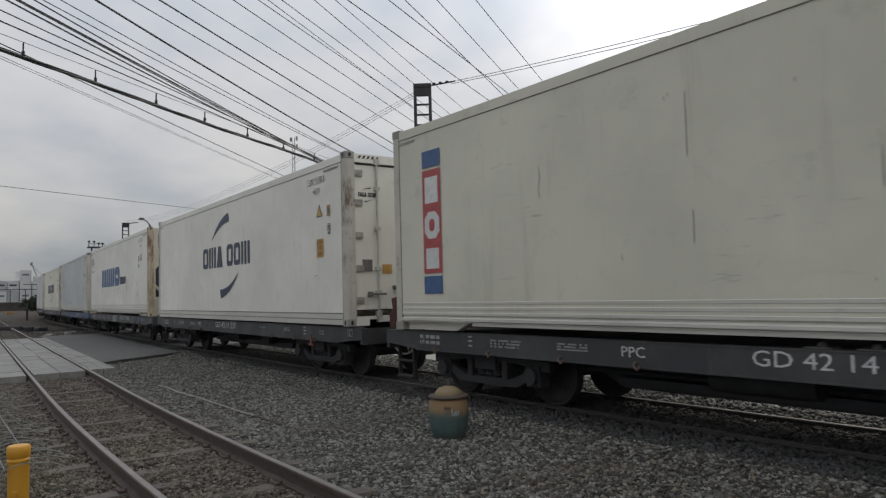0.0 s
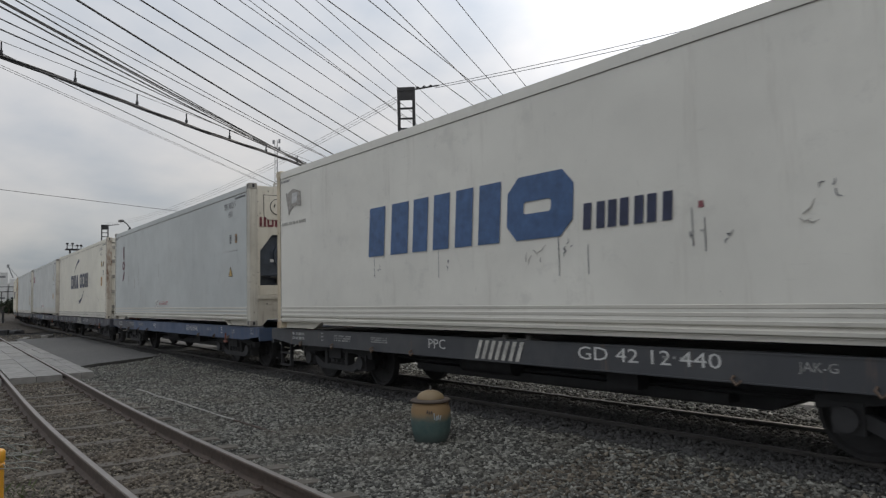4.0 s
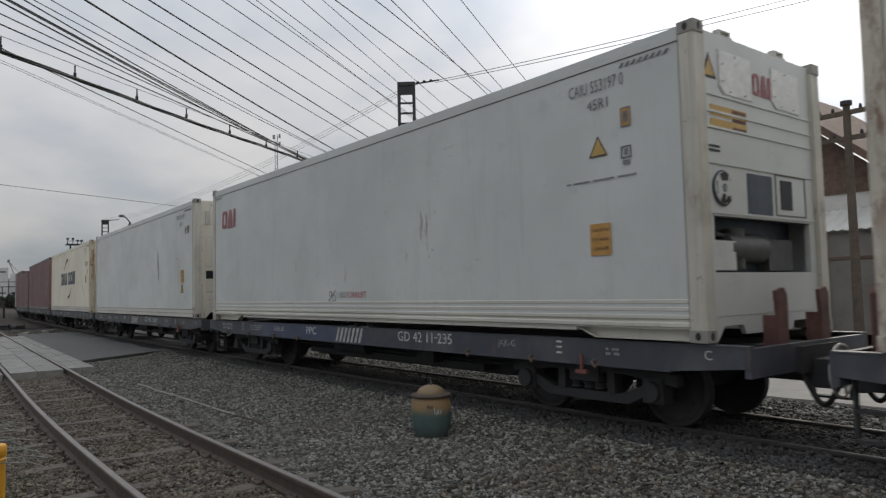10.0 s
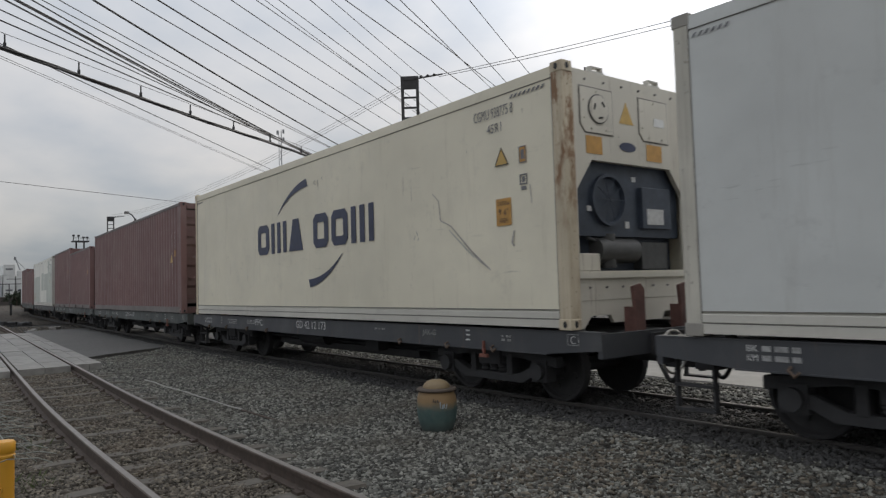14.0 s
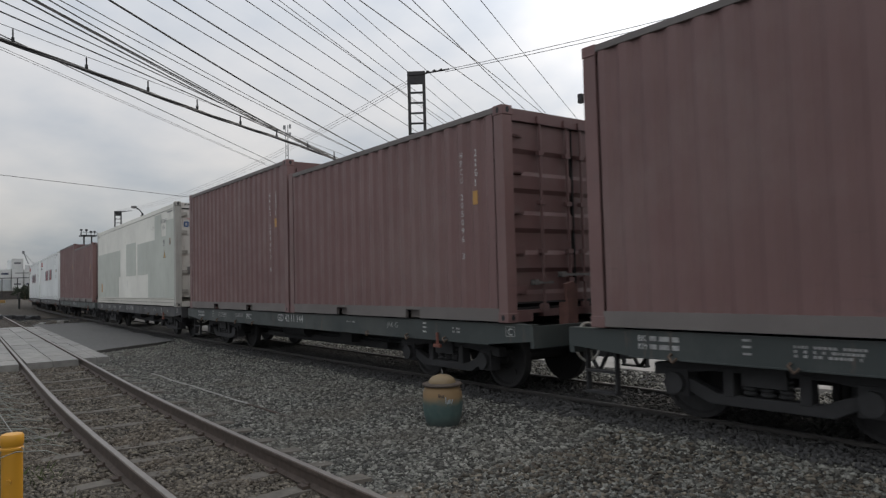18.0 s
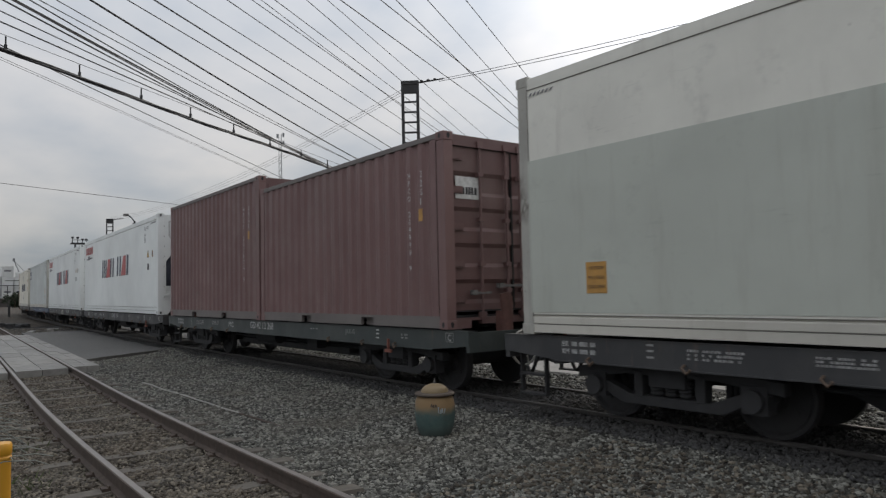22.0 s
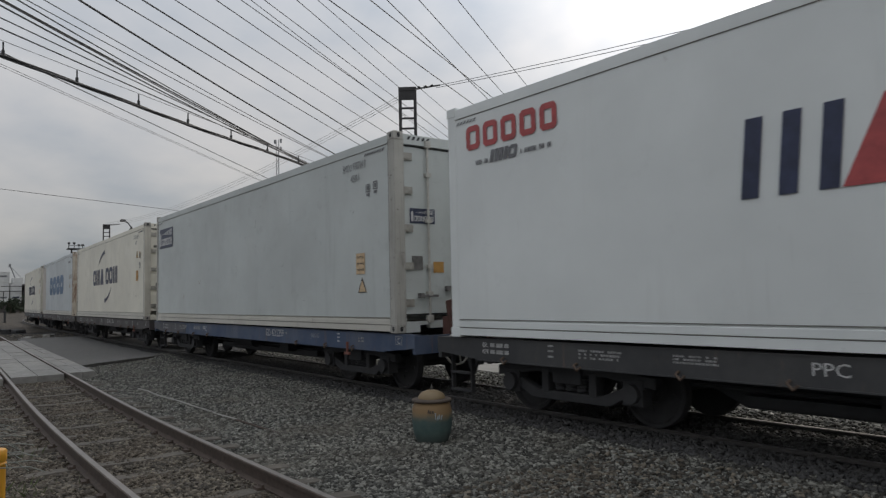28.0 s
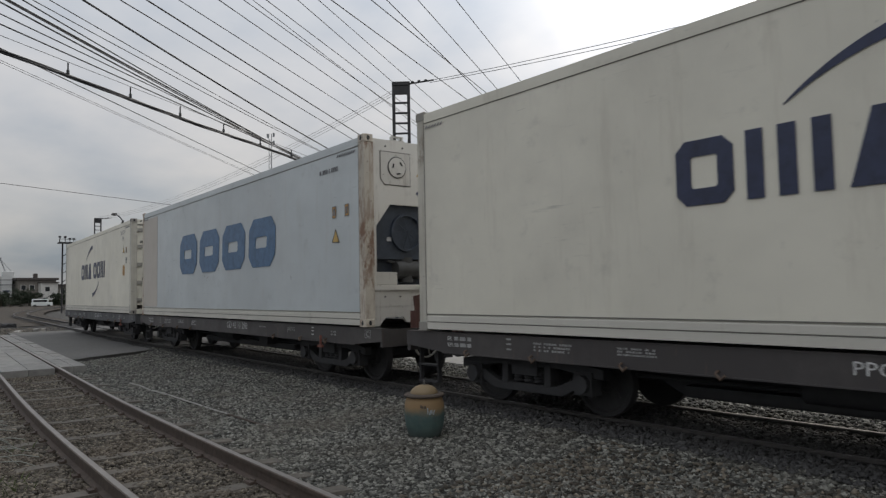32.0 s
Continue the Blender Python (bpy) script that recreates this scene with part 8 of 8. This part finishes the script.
# ---- lattice poles and the feeder along the line ----
def ladder_pole(x, y, top, arm_len, turn):
    p = thing("ladder_pole", "dark steel ladder-type line pole behind the train", "line pole", "line poles", at=Matrix.Translation((x, y, -0.3)) @ Matrix.Rotation(turn, 4, "Z"))
    h = top + 0.3
    for k in (-0.225, 0.225):
        part("leg", lambda bm: (box(bm, k - 0.042, k + 0.042, -0.06, -0.045, 0, h), box(bm, k - 0.042, k + 0.042, 0.045, 0.06, 0, h), box(bm, k - 0.008, k + 0.008, -0.045, 0.045, 0, h)), POLE_STEEL, p)
    z = h - 0.62
    while z > 0.3:
        part("rung", lambda bm: box(bm, -0.185, 0.185, -0.025, 0.025, z - 0.026, z + 0.026), POLE_STEEL, p, key=f"rung{round(z, 2)}")
        z -= 0.31
    part("head_plate", lambda bm: (box(bm, -0.27, 0.27, -0.07, 0.07, h - 0.10, h + 0.02), box(bm, -0.2, 0.2, -0.05, 0.05, h - 0.36, h - 0.10)), POLE_STEEL, p, bevel=0.01)
    part("arm", lambda bm: rod(bm, (0.2, 0, h - 0.05), (0.2 + arm_len, 0, h + 0.06), 0.025, 8), POLE_STEEL, p)
    for k in range(3):
        part("insulator", lambda bm: lathe(bm, [(0.03, h - 0.02), (0.06, h + 0.01), (0.03, h + 0.04)], 10, "Z", (0.35 + k * 0.25 * arm_len, 0, 0.02 * k)), WIRE_BLACK, p, smooth=True)
    return Vector((x, y, top))


P1 = ladder_pole(-16.87, 11.92, 7.71, 0.8, radians(50))
P2 = ladder_pole(-59.9, 12.77, 7.7, 0.8, radians(72))


def hung(a, b, sag, r, mat, label):
    o = thing("feeder_wire", label, "overhead line", "feeder wires along the track")

    def make(bm):
        n = 24
        pts = [a.lerp(b, i / n) - Vector((0, 0, sag * 4 * (i / n) * (1 - i / n))) for i in range(n + 1)]
        tube(bm, pts, r, 6)
    part("conductor", make, mat, o, smooth=True)


for k in range(2):
    hung(P1 + Vector((0.6, 0.65, 0.03 - 0.06 * k)), Vector((24, 14.2 + 0.2 * k, 6.20 - 0.05 * k)), 0.84 + 0.05 * k, 0.0085, WIRE_GREY, "thin grey feeder wire from the ladder pole")
for k in range(3):
    hung(P2 + Vector((0.2, 0, 0.12 - 0.10 * k)), P1 + Vector((-0.25, 0, -0.12 - 0.08 * k)), 0.74 + 0.03 * k, 0.006, WIRE_GREY, "thin grey feeder wire between the ladder poles")


def street_lamp(x, y, top):
    t = thing("street_lamp", "street lamp on a dark pole with a short arm", "street lamp", at=Matrix.Translation((x, y, -0.3)))
    h = top + 0.3
    part("pole", lambda bm: rod(bm, (0, 0, 0), (0, 0, h), 0.11, 12, 0.07), POLE_STEEL, t, smooth=True)
    part("bracket", lambda bm: box(bm, -0.16, 0.16, -0.1, 0.1, h - 0.35, h - 0.15), POLE_STEEL, t)
    part("arm", lambda bm: (rod(bm, (0, 0, h - 0.05), (-0.2, -0.18, h + 0.28), 0.045, 8), rod(bm, (-0.2, -0.18, h + 0.28), (-0.42, -0.38, h + 0.46), 0.045, 8)), POLE_STEEL, t, smooth=True)
    part("lamp_head", lambda bm: (box(bm, -0.85, -0.38, -0.62, -0.30, h + 0.42, h + 0.58),), CAST_GREY, t, bevel=0.04)


street_lamp(-55.3, 13.5, 7.15)


def light_mast(x, y, top):
    t = thing("floodlight_mast", "two-legged mast with a small platform and lamps", "mast", at=Matrix.Translation((x, y, -0.3)))
    h = top + 0.3
    for k in (-0.35, 0.35):
        part("leg", lambda bm: rod(bm, (k, k, 0), (k, k, h - 0.34), 0.09, 8), POLE_STEEL, t)
    for j in range(7):
        part("brace", lambda bm: rod(bm, (-0.35, -0.35, 0.6 + j), (0.35, 0.35, 1.2 + j), 0.04, 6), POLE_STEEL, t)
    part("platform", lambda bm: box(bm, -0.6, 0.6, -0.85, 0.85, h - 0.34, h - 0.20), POLE_STEEL, t)
    for y2 in (-0.7, -0.15, 0.35, 0.75):
        part("lamp", lambda bm: (rod(bm, (0, y2, h - 0.2), (0, y2, h + 0.15 + 0.2 * (y2 < 0)), 0.04, 6), box(bm, -0.12, 0.12, y2 - 0.12, y2 + 0.12, h + 0.12 + 0.2 * (y2 < 0), h + 0.32 + 0.2 * (y2 < 0))), POLE_STEEL, t)
    part("rail", lambda bm: tube(bm, [(0.6, -0.85, h - 0.22), (0.6, -0.85, h + 0.12), (0.6, 0.85, h + 0.12), (0.6, 0.85, h - 0.22)], 0.03, 6), POLE_STEEL, t)


light_mast(-90.6, 16.0, 8.15)


TOWER_GREY = plain("galvanised_tower_steel", (0.24, 0.25, 0.26), 0.6, 0.1, 0.15, 5, 0)


def radio_tower(x, y, top):
    t = thing("radio_tower", "slim grey lattice radio tower in the distance", "tower", at=Matrix.Translation((x, y, -0.4)))
    h = top + 0.4
    pts = [(0.5, 0), (-0.25, 0.43), (-0.25, -0.43)]
    for a, b in pts:
        part("leg", lambda bm: rod(bm, (a, b, 0), (a * 0.7, b * 0.7, h), 0.06, 6), TOWER_GREY, t)
    part("lattice", lambda bm: [rod(bm, (*(c * (1 - 0.3 * z / h) for c in pts[i]), z), (*(c * (1 - 0.3 * (z + 1.5) / h) for c in pts[(i + 1) % 3]), z + 1.5), 0.035, 5) for z in np.arange(0, h - 2, 1.5) for i in range(3)], TOWER_GREY, t)
    for z, s in ((-0.6, 1), (-1.0, -1), (-2.4, 1)):
        part("aerial", lambda bm: box(bm, -0.08, 0.08, min(s * 0.5, s * 0.9), max(s * 0.5, s * 0.9), h + z, h + z + 0.9), TOWER_GREY, t)


radio_tower(-142, 65, 36.8)

# ---- distant yard: stacked boxes, crane, building, trees ----
FAR_WHITE = paint("distant_white_paint", (0.62, 0.63, 0.62), 0.5, 0.5)
FAR_GREY = paint("distant_grey_paint", (0.45, 0.48, 0.49), 0.5, 0.5)


def stacked_box(x, y, z, mat, seed):
    c = thing("stacked_container", "white container in a distant stack", "shipping container", "distant stack of containers", at=Matrix.Translation((x, y, z)))
    part("body", lambda bm: box(bm, -12.1, -0.1, -1.2, 1.2, 0.1, 2.52), mat, c, key="far_body")
    for y2 in (-1.14, 1.14):
        part("corner_post", lambda bm: box(bm, -0.16, 0.0, y2 - 0.08, y2 + 0.08, 0, 2.59), mat, c, key=f"far_post{y2}")
    part("header", lambda bm: box(bm, -0.12, -0.01, -1.06, 1.06, 2.42, 2.58), mat, c, key="far_header")
    part("threshold", lambda bm: box(bm, -0.12, -0.01, -1.06, 1.06, 0.02, 0.2), mat, c, key="far_threshold")
    for y2 in (-0.515, 0.515):
        part("door_leaf", lambda bm: box(bm, -0.1, -0.03, y2 - 0.485, y2 + 0.485, 0.25, 2.38), mat, c, key=f"far_door{y2}", bevel=0.02)
    if seed % 3 != 1:
        part("company_block", lambda bm: box(bm, -0.03, -0.022, -0.75, 0.75, 1.3, 1.75), GREY_MARK if seed % 2 else NAVY_MARK, c, key="far_mark")


def loading_platform():
    t = thing("loading_platform", "long low dark concrete loading platform under the distant stack", "platform", at=Matrix.Translation((-200, 0, -0.42)))
    part("deck", lambda bm: box(bm, -14, 1.0, -20, 24.2, 2.16, 2.38), WALL_DIM, t)
    part("wall", lambda bm: box(bm, -14, 0.8, -19.8, 24.0, 0, 2.16), ROOF_DARK, t)


def yard_gantry():
    """Slim dark gantry of posts and beams before the stack."""
    t = thing("yard_gantry", "slim dark steel gantry beside the distant stack", "gantry", at=Matrix.Translation((-197.5, 0, -0.42)))
    for y in (12.5, 16.2, 19.4, 23.6):
        part("post", lambda bm: box(bm, -0.09, 0.09, y - 0.09, y + 0.09, 0, 5.3), POLE_STEEL, t)
    part("beam", lambda bm: box(bm, -0.08, 0.08, 12.4, 23.7, 5.3, 5.48), POLE_STEEL, t)
    part("beam", lambda bm: box(bm, -0.08, 0.08, 18.9, 23.7, 6.5, 6.66), POLE_STEEL, t)


n = 0
for col, (y, tiers) in enumerate(((9.3, 2), (11.9, 3), (14.5, 2), (17.1, 2), (19.7, 3), (22.4, 2))):
    for k in range(tiers):
        stacked_box(-200.5 - 0.5 * (col % 2), y, 1.96 + 2.6 * k, FAR_GREY if (col + k) % 4 == 3 else FAR_WHITE, n)
        n += 1


def yard_crane(x, y):
    t = thing("yard_crane", "distant dockside crane with a raised jib", "crane", at=Matrix.Translation((x, y, -0.42)) @ Matrix.Scale(1.4, 4))
    part("tower", lambda bm: box(bm, -0.8, 0.8, -0.8, 0.8, 0, 6.4), FAR_GREY, t, bevel=0.05)
    part("cab", lambda bm: box(bm, -1.2, 1.2, -1.2, 1.0, 5.6, 7.6), FAR_WHITE, t, bevel=0.1)
    for s in (-0.25, 0.25):
        part("jib_chord", lambda bm: rod(bm, (s, -0.2, 6.6), (s * 0.3, -1.6, 10.4), 0.10, 6), TOWER_GREY, t)
    part("jib_head", lambda bm: box(bm, -0.2, 0.2, -1.85, -1.4, 10.0, 10.7), TOWER_GREY, t)
    part("mast_stay", lambda bm: rod(bm, (0, 0.6, 7.6), (0, -1.6, 10.3), 0.06, 6), TOWER_GREY, t)


yard_crane(-256, 29.0)
WALL_DIM = plain("dusty_plaster_wall", (0.19, 0.175, 0.155), 0.9, 0, 0.2, 1.2, 0.2)
WALL_WHITE = plain("whitewashed_wall", (0.58, 0.57, 0.54), 0.85, 0, 0.15, 1.2, 0.2)
ROOF_DARK = plain("dark_roof_sheet", (0.075, 0.065, 0.06), 0.8, 0, 0.3, 2, 0.3)
ROOF_BROWN = plain("brown_roof_tiles", (0.13, 0.085, 0.065), 0.85, 0, 0.35, 5, 0.5)
GLASS_DARK = plain("dark_window_glass", (0.02, 0.022, 0.025), 0.15, 0, 0.2, 3, 0)


def far_building(x, y, w, h, label):
    t = thing("far_building", label, "building", at=Matrix.Translation((x, y, -0.42)) @ Matrix.Rotation(radians(8), 4, "Z"))
    part("wall", lambda bm: box(bm, -9, 0, -w / 2, w / 2, 0, h), WALL_DIM, t)
    part("roof", lambda bm: box(bm, -9.5, 0.6, -w / 2 - 0.5, w / 2 + 0.5, h, h + 0.55), ROOF_DARK, t, bevel=0.05)
    part("annex", lambda bm: box(bm, 0.0, 2.4, 0.2, w / 2 - 0.3, 1.6, h - 0.8), WALL_WHITE, t, "white upper storey")
    part("annex_roof", lambda bm: box(bm, 0.0, 2.8, 0.0, w / 2 - 0.1, h - 0.8, h - 0.55), ROOF_DARK, t)
    part("awning", lambda bm: box(bm, 0.0, 1.6, -w / 2, 0.0, h * 0.5, h * 0.5 + 0.15), ROOF_DARK, t)
    for k, (y2, z0) in enumerate(((-w * 0.38, 1.0), (-w * 0.2, 1.0), (-w * 0.36, h * 0.62), (-w * 0.14, h * 0.62))):
        wn = part("window", lambda bm: box(bm, 0.0, 0.05, y2 - 0.6, y2 + 0.6, z0, z0 + 1.3), WALL_WHITE, t)
        part("pane", lambda bm: box(bm, 0.05, 0.07, y2 - 0.5, y2 + 0.5, z0 + 0.1, z0 + 1.2), GLASS_DARK, wn)
    wn = part("window", lambda bm: box(bm, 2.4, 2.45, 1.0, 2.2, h * 0.55, h * 0.55 + 1.3), WALL_WHITE, t)
    part("pane", lambda bm: box(bm, 2.45, 2.47, 1.1, 2.1, h * 0.55 + 0.1, h * 0.55 + 1.2), GLASS_DARK, wn)
    part("water_tank", lambda bm: rod(bm, (-3, 0.4, h + 0.55), (-3, 0.4, h + 1.7), 0.55, 12), ROOF_DARK, t)


loading_platform()
yard_gantry()
far_building(-200, 28.9, 8.6, 6.6, "two-storey dusty building with a dark flat roof")
far_building(-212, 40.5, 11, 5.2, "low plastered building with a dark roof")

LEAVES = plain("dark_green_leaves", (0.022, 0.033, 0.016), 0.8, 0, 0.5, 2.0, 0)
BARK = plain("grey_brown_bark", (0.10, 0.08, 0.06), 0.9, 0, 0.3, 6, 0.4)


def tree(x, y, h, seed):
    rng = random.Random(seed)
    t = thing("tree", "bushy dark green tree in the distance", "tree", "distant trees", at=Matrix.Translation((x, y, -0.42)))
    part("trunk", lambda bm: rod(bm, (0, 0, 0), (0.1, 0.1, h * 0.55), 0.14, 8, 0.08), BARK, t, smooth=True)
    for _ in range(5):
        a = rng.uniform(0, math.tau)
        part("limb", lambda bm: rod(bm, (0.05, 0.05, h * rng.uniform(0.3, 0.5)), (math.cos(a) * h * 0.25, math.sin(a) * h * 0.25, h * rng.uniform(0.6, 0.85)), 0.06, 6, 0.02), BARK, t)
    vs, fs = [], []
    for _ in range(24):
        c = Vector((rng.gauss(0, 0.30), rng.gauss(0, 0.30), rng.uniform(0.20, 0.85))) * h
        rr = h * rng.uniform(0.08, 0.17)
        for _ in range(110):
            p = c + Vector((rng.gauss(0, 1), rng.gauss(0, 1), rng.gauss(0, 0.8))) * rr * 0.6
            a, b = Vector((rng.uniform(-1, 1), rng.uniform(-1, 1), rng.uniform(-1, 1))) * 0.13, Vector((rng.uniform(-1, 1), rng.uniform(-1, 1), rng.uniform(-1, 1))) * 0.13
            k = len(vs)
            vs += [p - a, p + b, p + a, p - b]
            fs.append((k, k + 1, k + 2, k + 3))
    me = bpy.data.meshes.new("crown")
    me.from_pydata(vs, [], fs)
    me.materials.append(LEAVES)
    crown = new("crown", me)
    crown.parent = t


for i, (x, y, h) in enumerate(((-176, 20.4, 3.8), (-178, 22.6, 4.6), (-180, 24.6, 3.6), (-176, 29.6, 3.2), (-186, 33.5, 5.0), (-170, 18.0, 3.2), (-190, 37.5, 4.4), (-215, 25.6, 4.6), (-215, 27.4, 5.2), (-212, 29.6, 4.6))):
    tree(x, y, h, i)


def parked_van(x, y):
    t = thing("parked_van", "small white van parked in the distance", "van", at=Matrix.Translation((x, y, -0.42)) @ Matrix.Rotation(radians(80), 4, "Z"))
    part("body", lambda bm: (box(bm, -2.0, 2.0, -0.8, 0.8, 0.35, 1.1), box(bm, -1.9, 1.2, -0.75, 0.75, 1.1, 1.85)), WHITE_CLEAN, t, bevel=0.1)
    part("window", lambda bm: box(bm, -1.6, 1.0, -0.76, 0.76, 1.2, 1.65), GLASS_DARK, t)
    for a in (-1.3, 1.3):
        for b in (-0.72, 0.72):
            part("wheel", lambda bm: rod(bm, (a, b - 0.1, 0.32), (a, b + 0.1, 0.32), 0.32, 14), GASKET, t)


parked_van(-172, 25.8)


# ---- houses and pole behind the main track ----
def house():
    t = thing("house", "whitewashed house with a steep brown tiled roof behind the track", "house", at=Matrix.Translation((-12.5, 22.5, -0.12)))
    part("wall", lambda bm: box(bm, -5.2, 5.2, 0, 8, 0, 4.2), WALL_WHITE, t)
    part("plinth", lambda bm: box(bm, -5.25, 5.25, -0.08, 8, 0, 1.1), WALL_DIM, t, "grey stained plinth")

    def gable(bm):
        pts = [(-6.0, 4.0), (0, 8.9), (6.0, 4.0), (6.0, 3.75), (0, 8.6), (-6.0, 3.75)]
        a = [bm.verts.new((x, -0.7, z)) for x, z in pts]
        b = [bm.verts.new((x, 8.6, z)) for x, z in pts]
        bm.faces.new(a); bm.faces.new(b[::-1])
        for i in range(6):
            j = (i + 1) % 6
            bm.faces.new((a[j], a[i], b[i], b[j]))
    part("roof", gable, ROOF_BROWN, t)
    part("gable_wall", lambda bm: slab(bm, [(-5.2, 4.2), (5.2, 4.2), (0, 8.55)], lambda u, v, d: Vector((u, 0.05 - d, v)), 0.1), ROOF_BROWN, t, "brown boarded gable")
    # lean-to of corrugated sheet over grey shutters along the track side
    def awning(bm):
        n = 84
        rows = []
        for k in range(n + 1):
            x = 1.6 + 3.5 * k / n
            w = 0.018 * math.sin(k * 2 * math.pi / 6)
            rows.append([bm.verts.new((x, y, z + w)) for y, z in ((-1.3, 3.02), (-0.02, 3.72))])
        low = [[bm.verts.new((v.co.x, v.co.y, v.co.z - 0.012)) for v in r] for r in rows]
        for k in range(n):
            bm.faces.new((rows[k][0], rows[k + 1][0], rows[k + 1][1], rows[k][1]))
            bm.faces.new((low[k][1], low[k + 1][1], low[k + 1][0], low[k][0]))
            bm.faces.new((low[k][0], low[k + 1][0], rows[k + 1][0], rows[k][0]))
    part("awning", awning, WALL_WHITE, t, "pale corrugated sheet awning")
    for x in (1.7, 3.35, 5.0):
        part("awning_post", lambda bm: box(bm, x - 0.04, x + 0.04, -1.24, -1.16, 0, 3.05), WALL_DIM, t)
    for k in range(4):
        x = 1.72 + 0.83 * k
        sh = part("shutter", lambda bm: box(bm, x, x + 0.78, -1.12, -1.06, 0.05, 2.9), WALL_DIM, t, "grey sheet shutter")
        part("rail", lambda bm: box(bm, x, x + 0.78, -1.15, -1.12, 2.18, 2.26), ROOF_BROWN, sh)
    for x in (-2.5,):
        wn = part("window", lambda bm: box(bm, x - 0.7, x + 0.7, -0.05, 0.0, 1.6, 3.0), RIM_BROWN, t)
        part("pane", lambda bm: box(bm, x - 0.6, x + 0.6, -0.07, -0.05, 1.7, 2.9), GLASS_DARK, wn)


house()


def utility_pole(x, y, top):
    t = thing("utility_pole", "wooden utility pole with crossarms and insulators", "utility pole", at=Matrix.Translation((x, y, -0.2)))
    h = top + 0.2
    part("shaft", lambda bm: rod(bm, (0, 0, 0), (0, 0, h), 0.13, 12, 0.09), BARK, t, smooth=True)
    for z in (0.2, 0.9):
        arm_bar = part("crossarm", lambda bm: box(bm, -0.8, 0.8, -0.05, 0.05, h - z - 0.06, h - z + 0.06), BARK, t)
        for x2 in (-0.7, -0.35, 0.35, 0.7):
            part("insulator", lambda bm: lathe(bm, [(0.02, h - z + 0.06), (0.05, h - z + 0.10), (0.03, h - z + 0.18)], 8, "Z", (x2, 0, 0)), WIRE_BLACK, arm_bar, smooth=True)
    part("cap", lambda bm: rod(bm, (0, 0, h), (0, 0, h + 0.12), 0.15, 10), POLE_STEEL, t)


utility_pole(-7.9, 20.2, 6.2)


def aerial_pole():
    t = thing("signal_mast", "thin dark mast with a small crossbar behind the train", "mast", at=Matrix.Translation((-15.0, 17.7, -0.1)))
    part("shaft", lambda bm: rod(bm, (0, 0, 0), (0, 0, 8.6), 0.05, 8, 0.03), POLE_STEEL, t)
    part("crossbar", lambda bm: (rod(bm, (-0.4, -0.2, 7.4), (0.3, 0.2, 7.6), 0.03, 6), box(bm, -0.12, 0.12, -0.08, 0.08, 7.35, 7.75), box(bm, -0.45, -0.3, -0.25, -0.1, 7.3, 7.6)), POLE_STEEL, t)


aerial_pole()


motions()
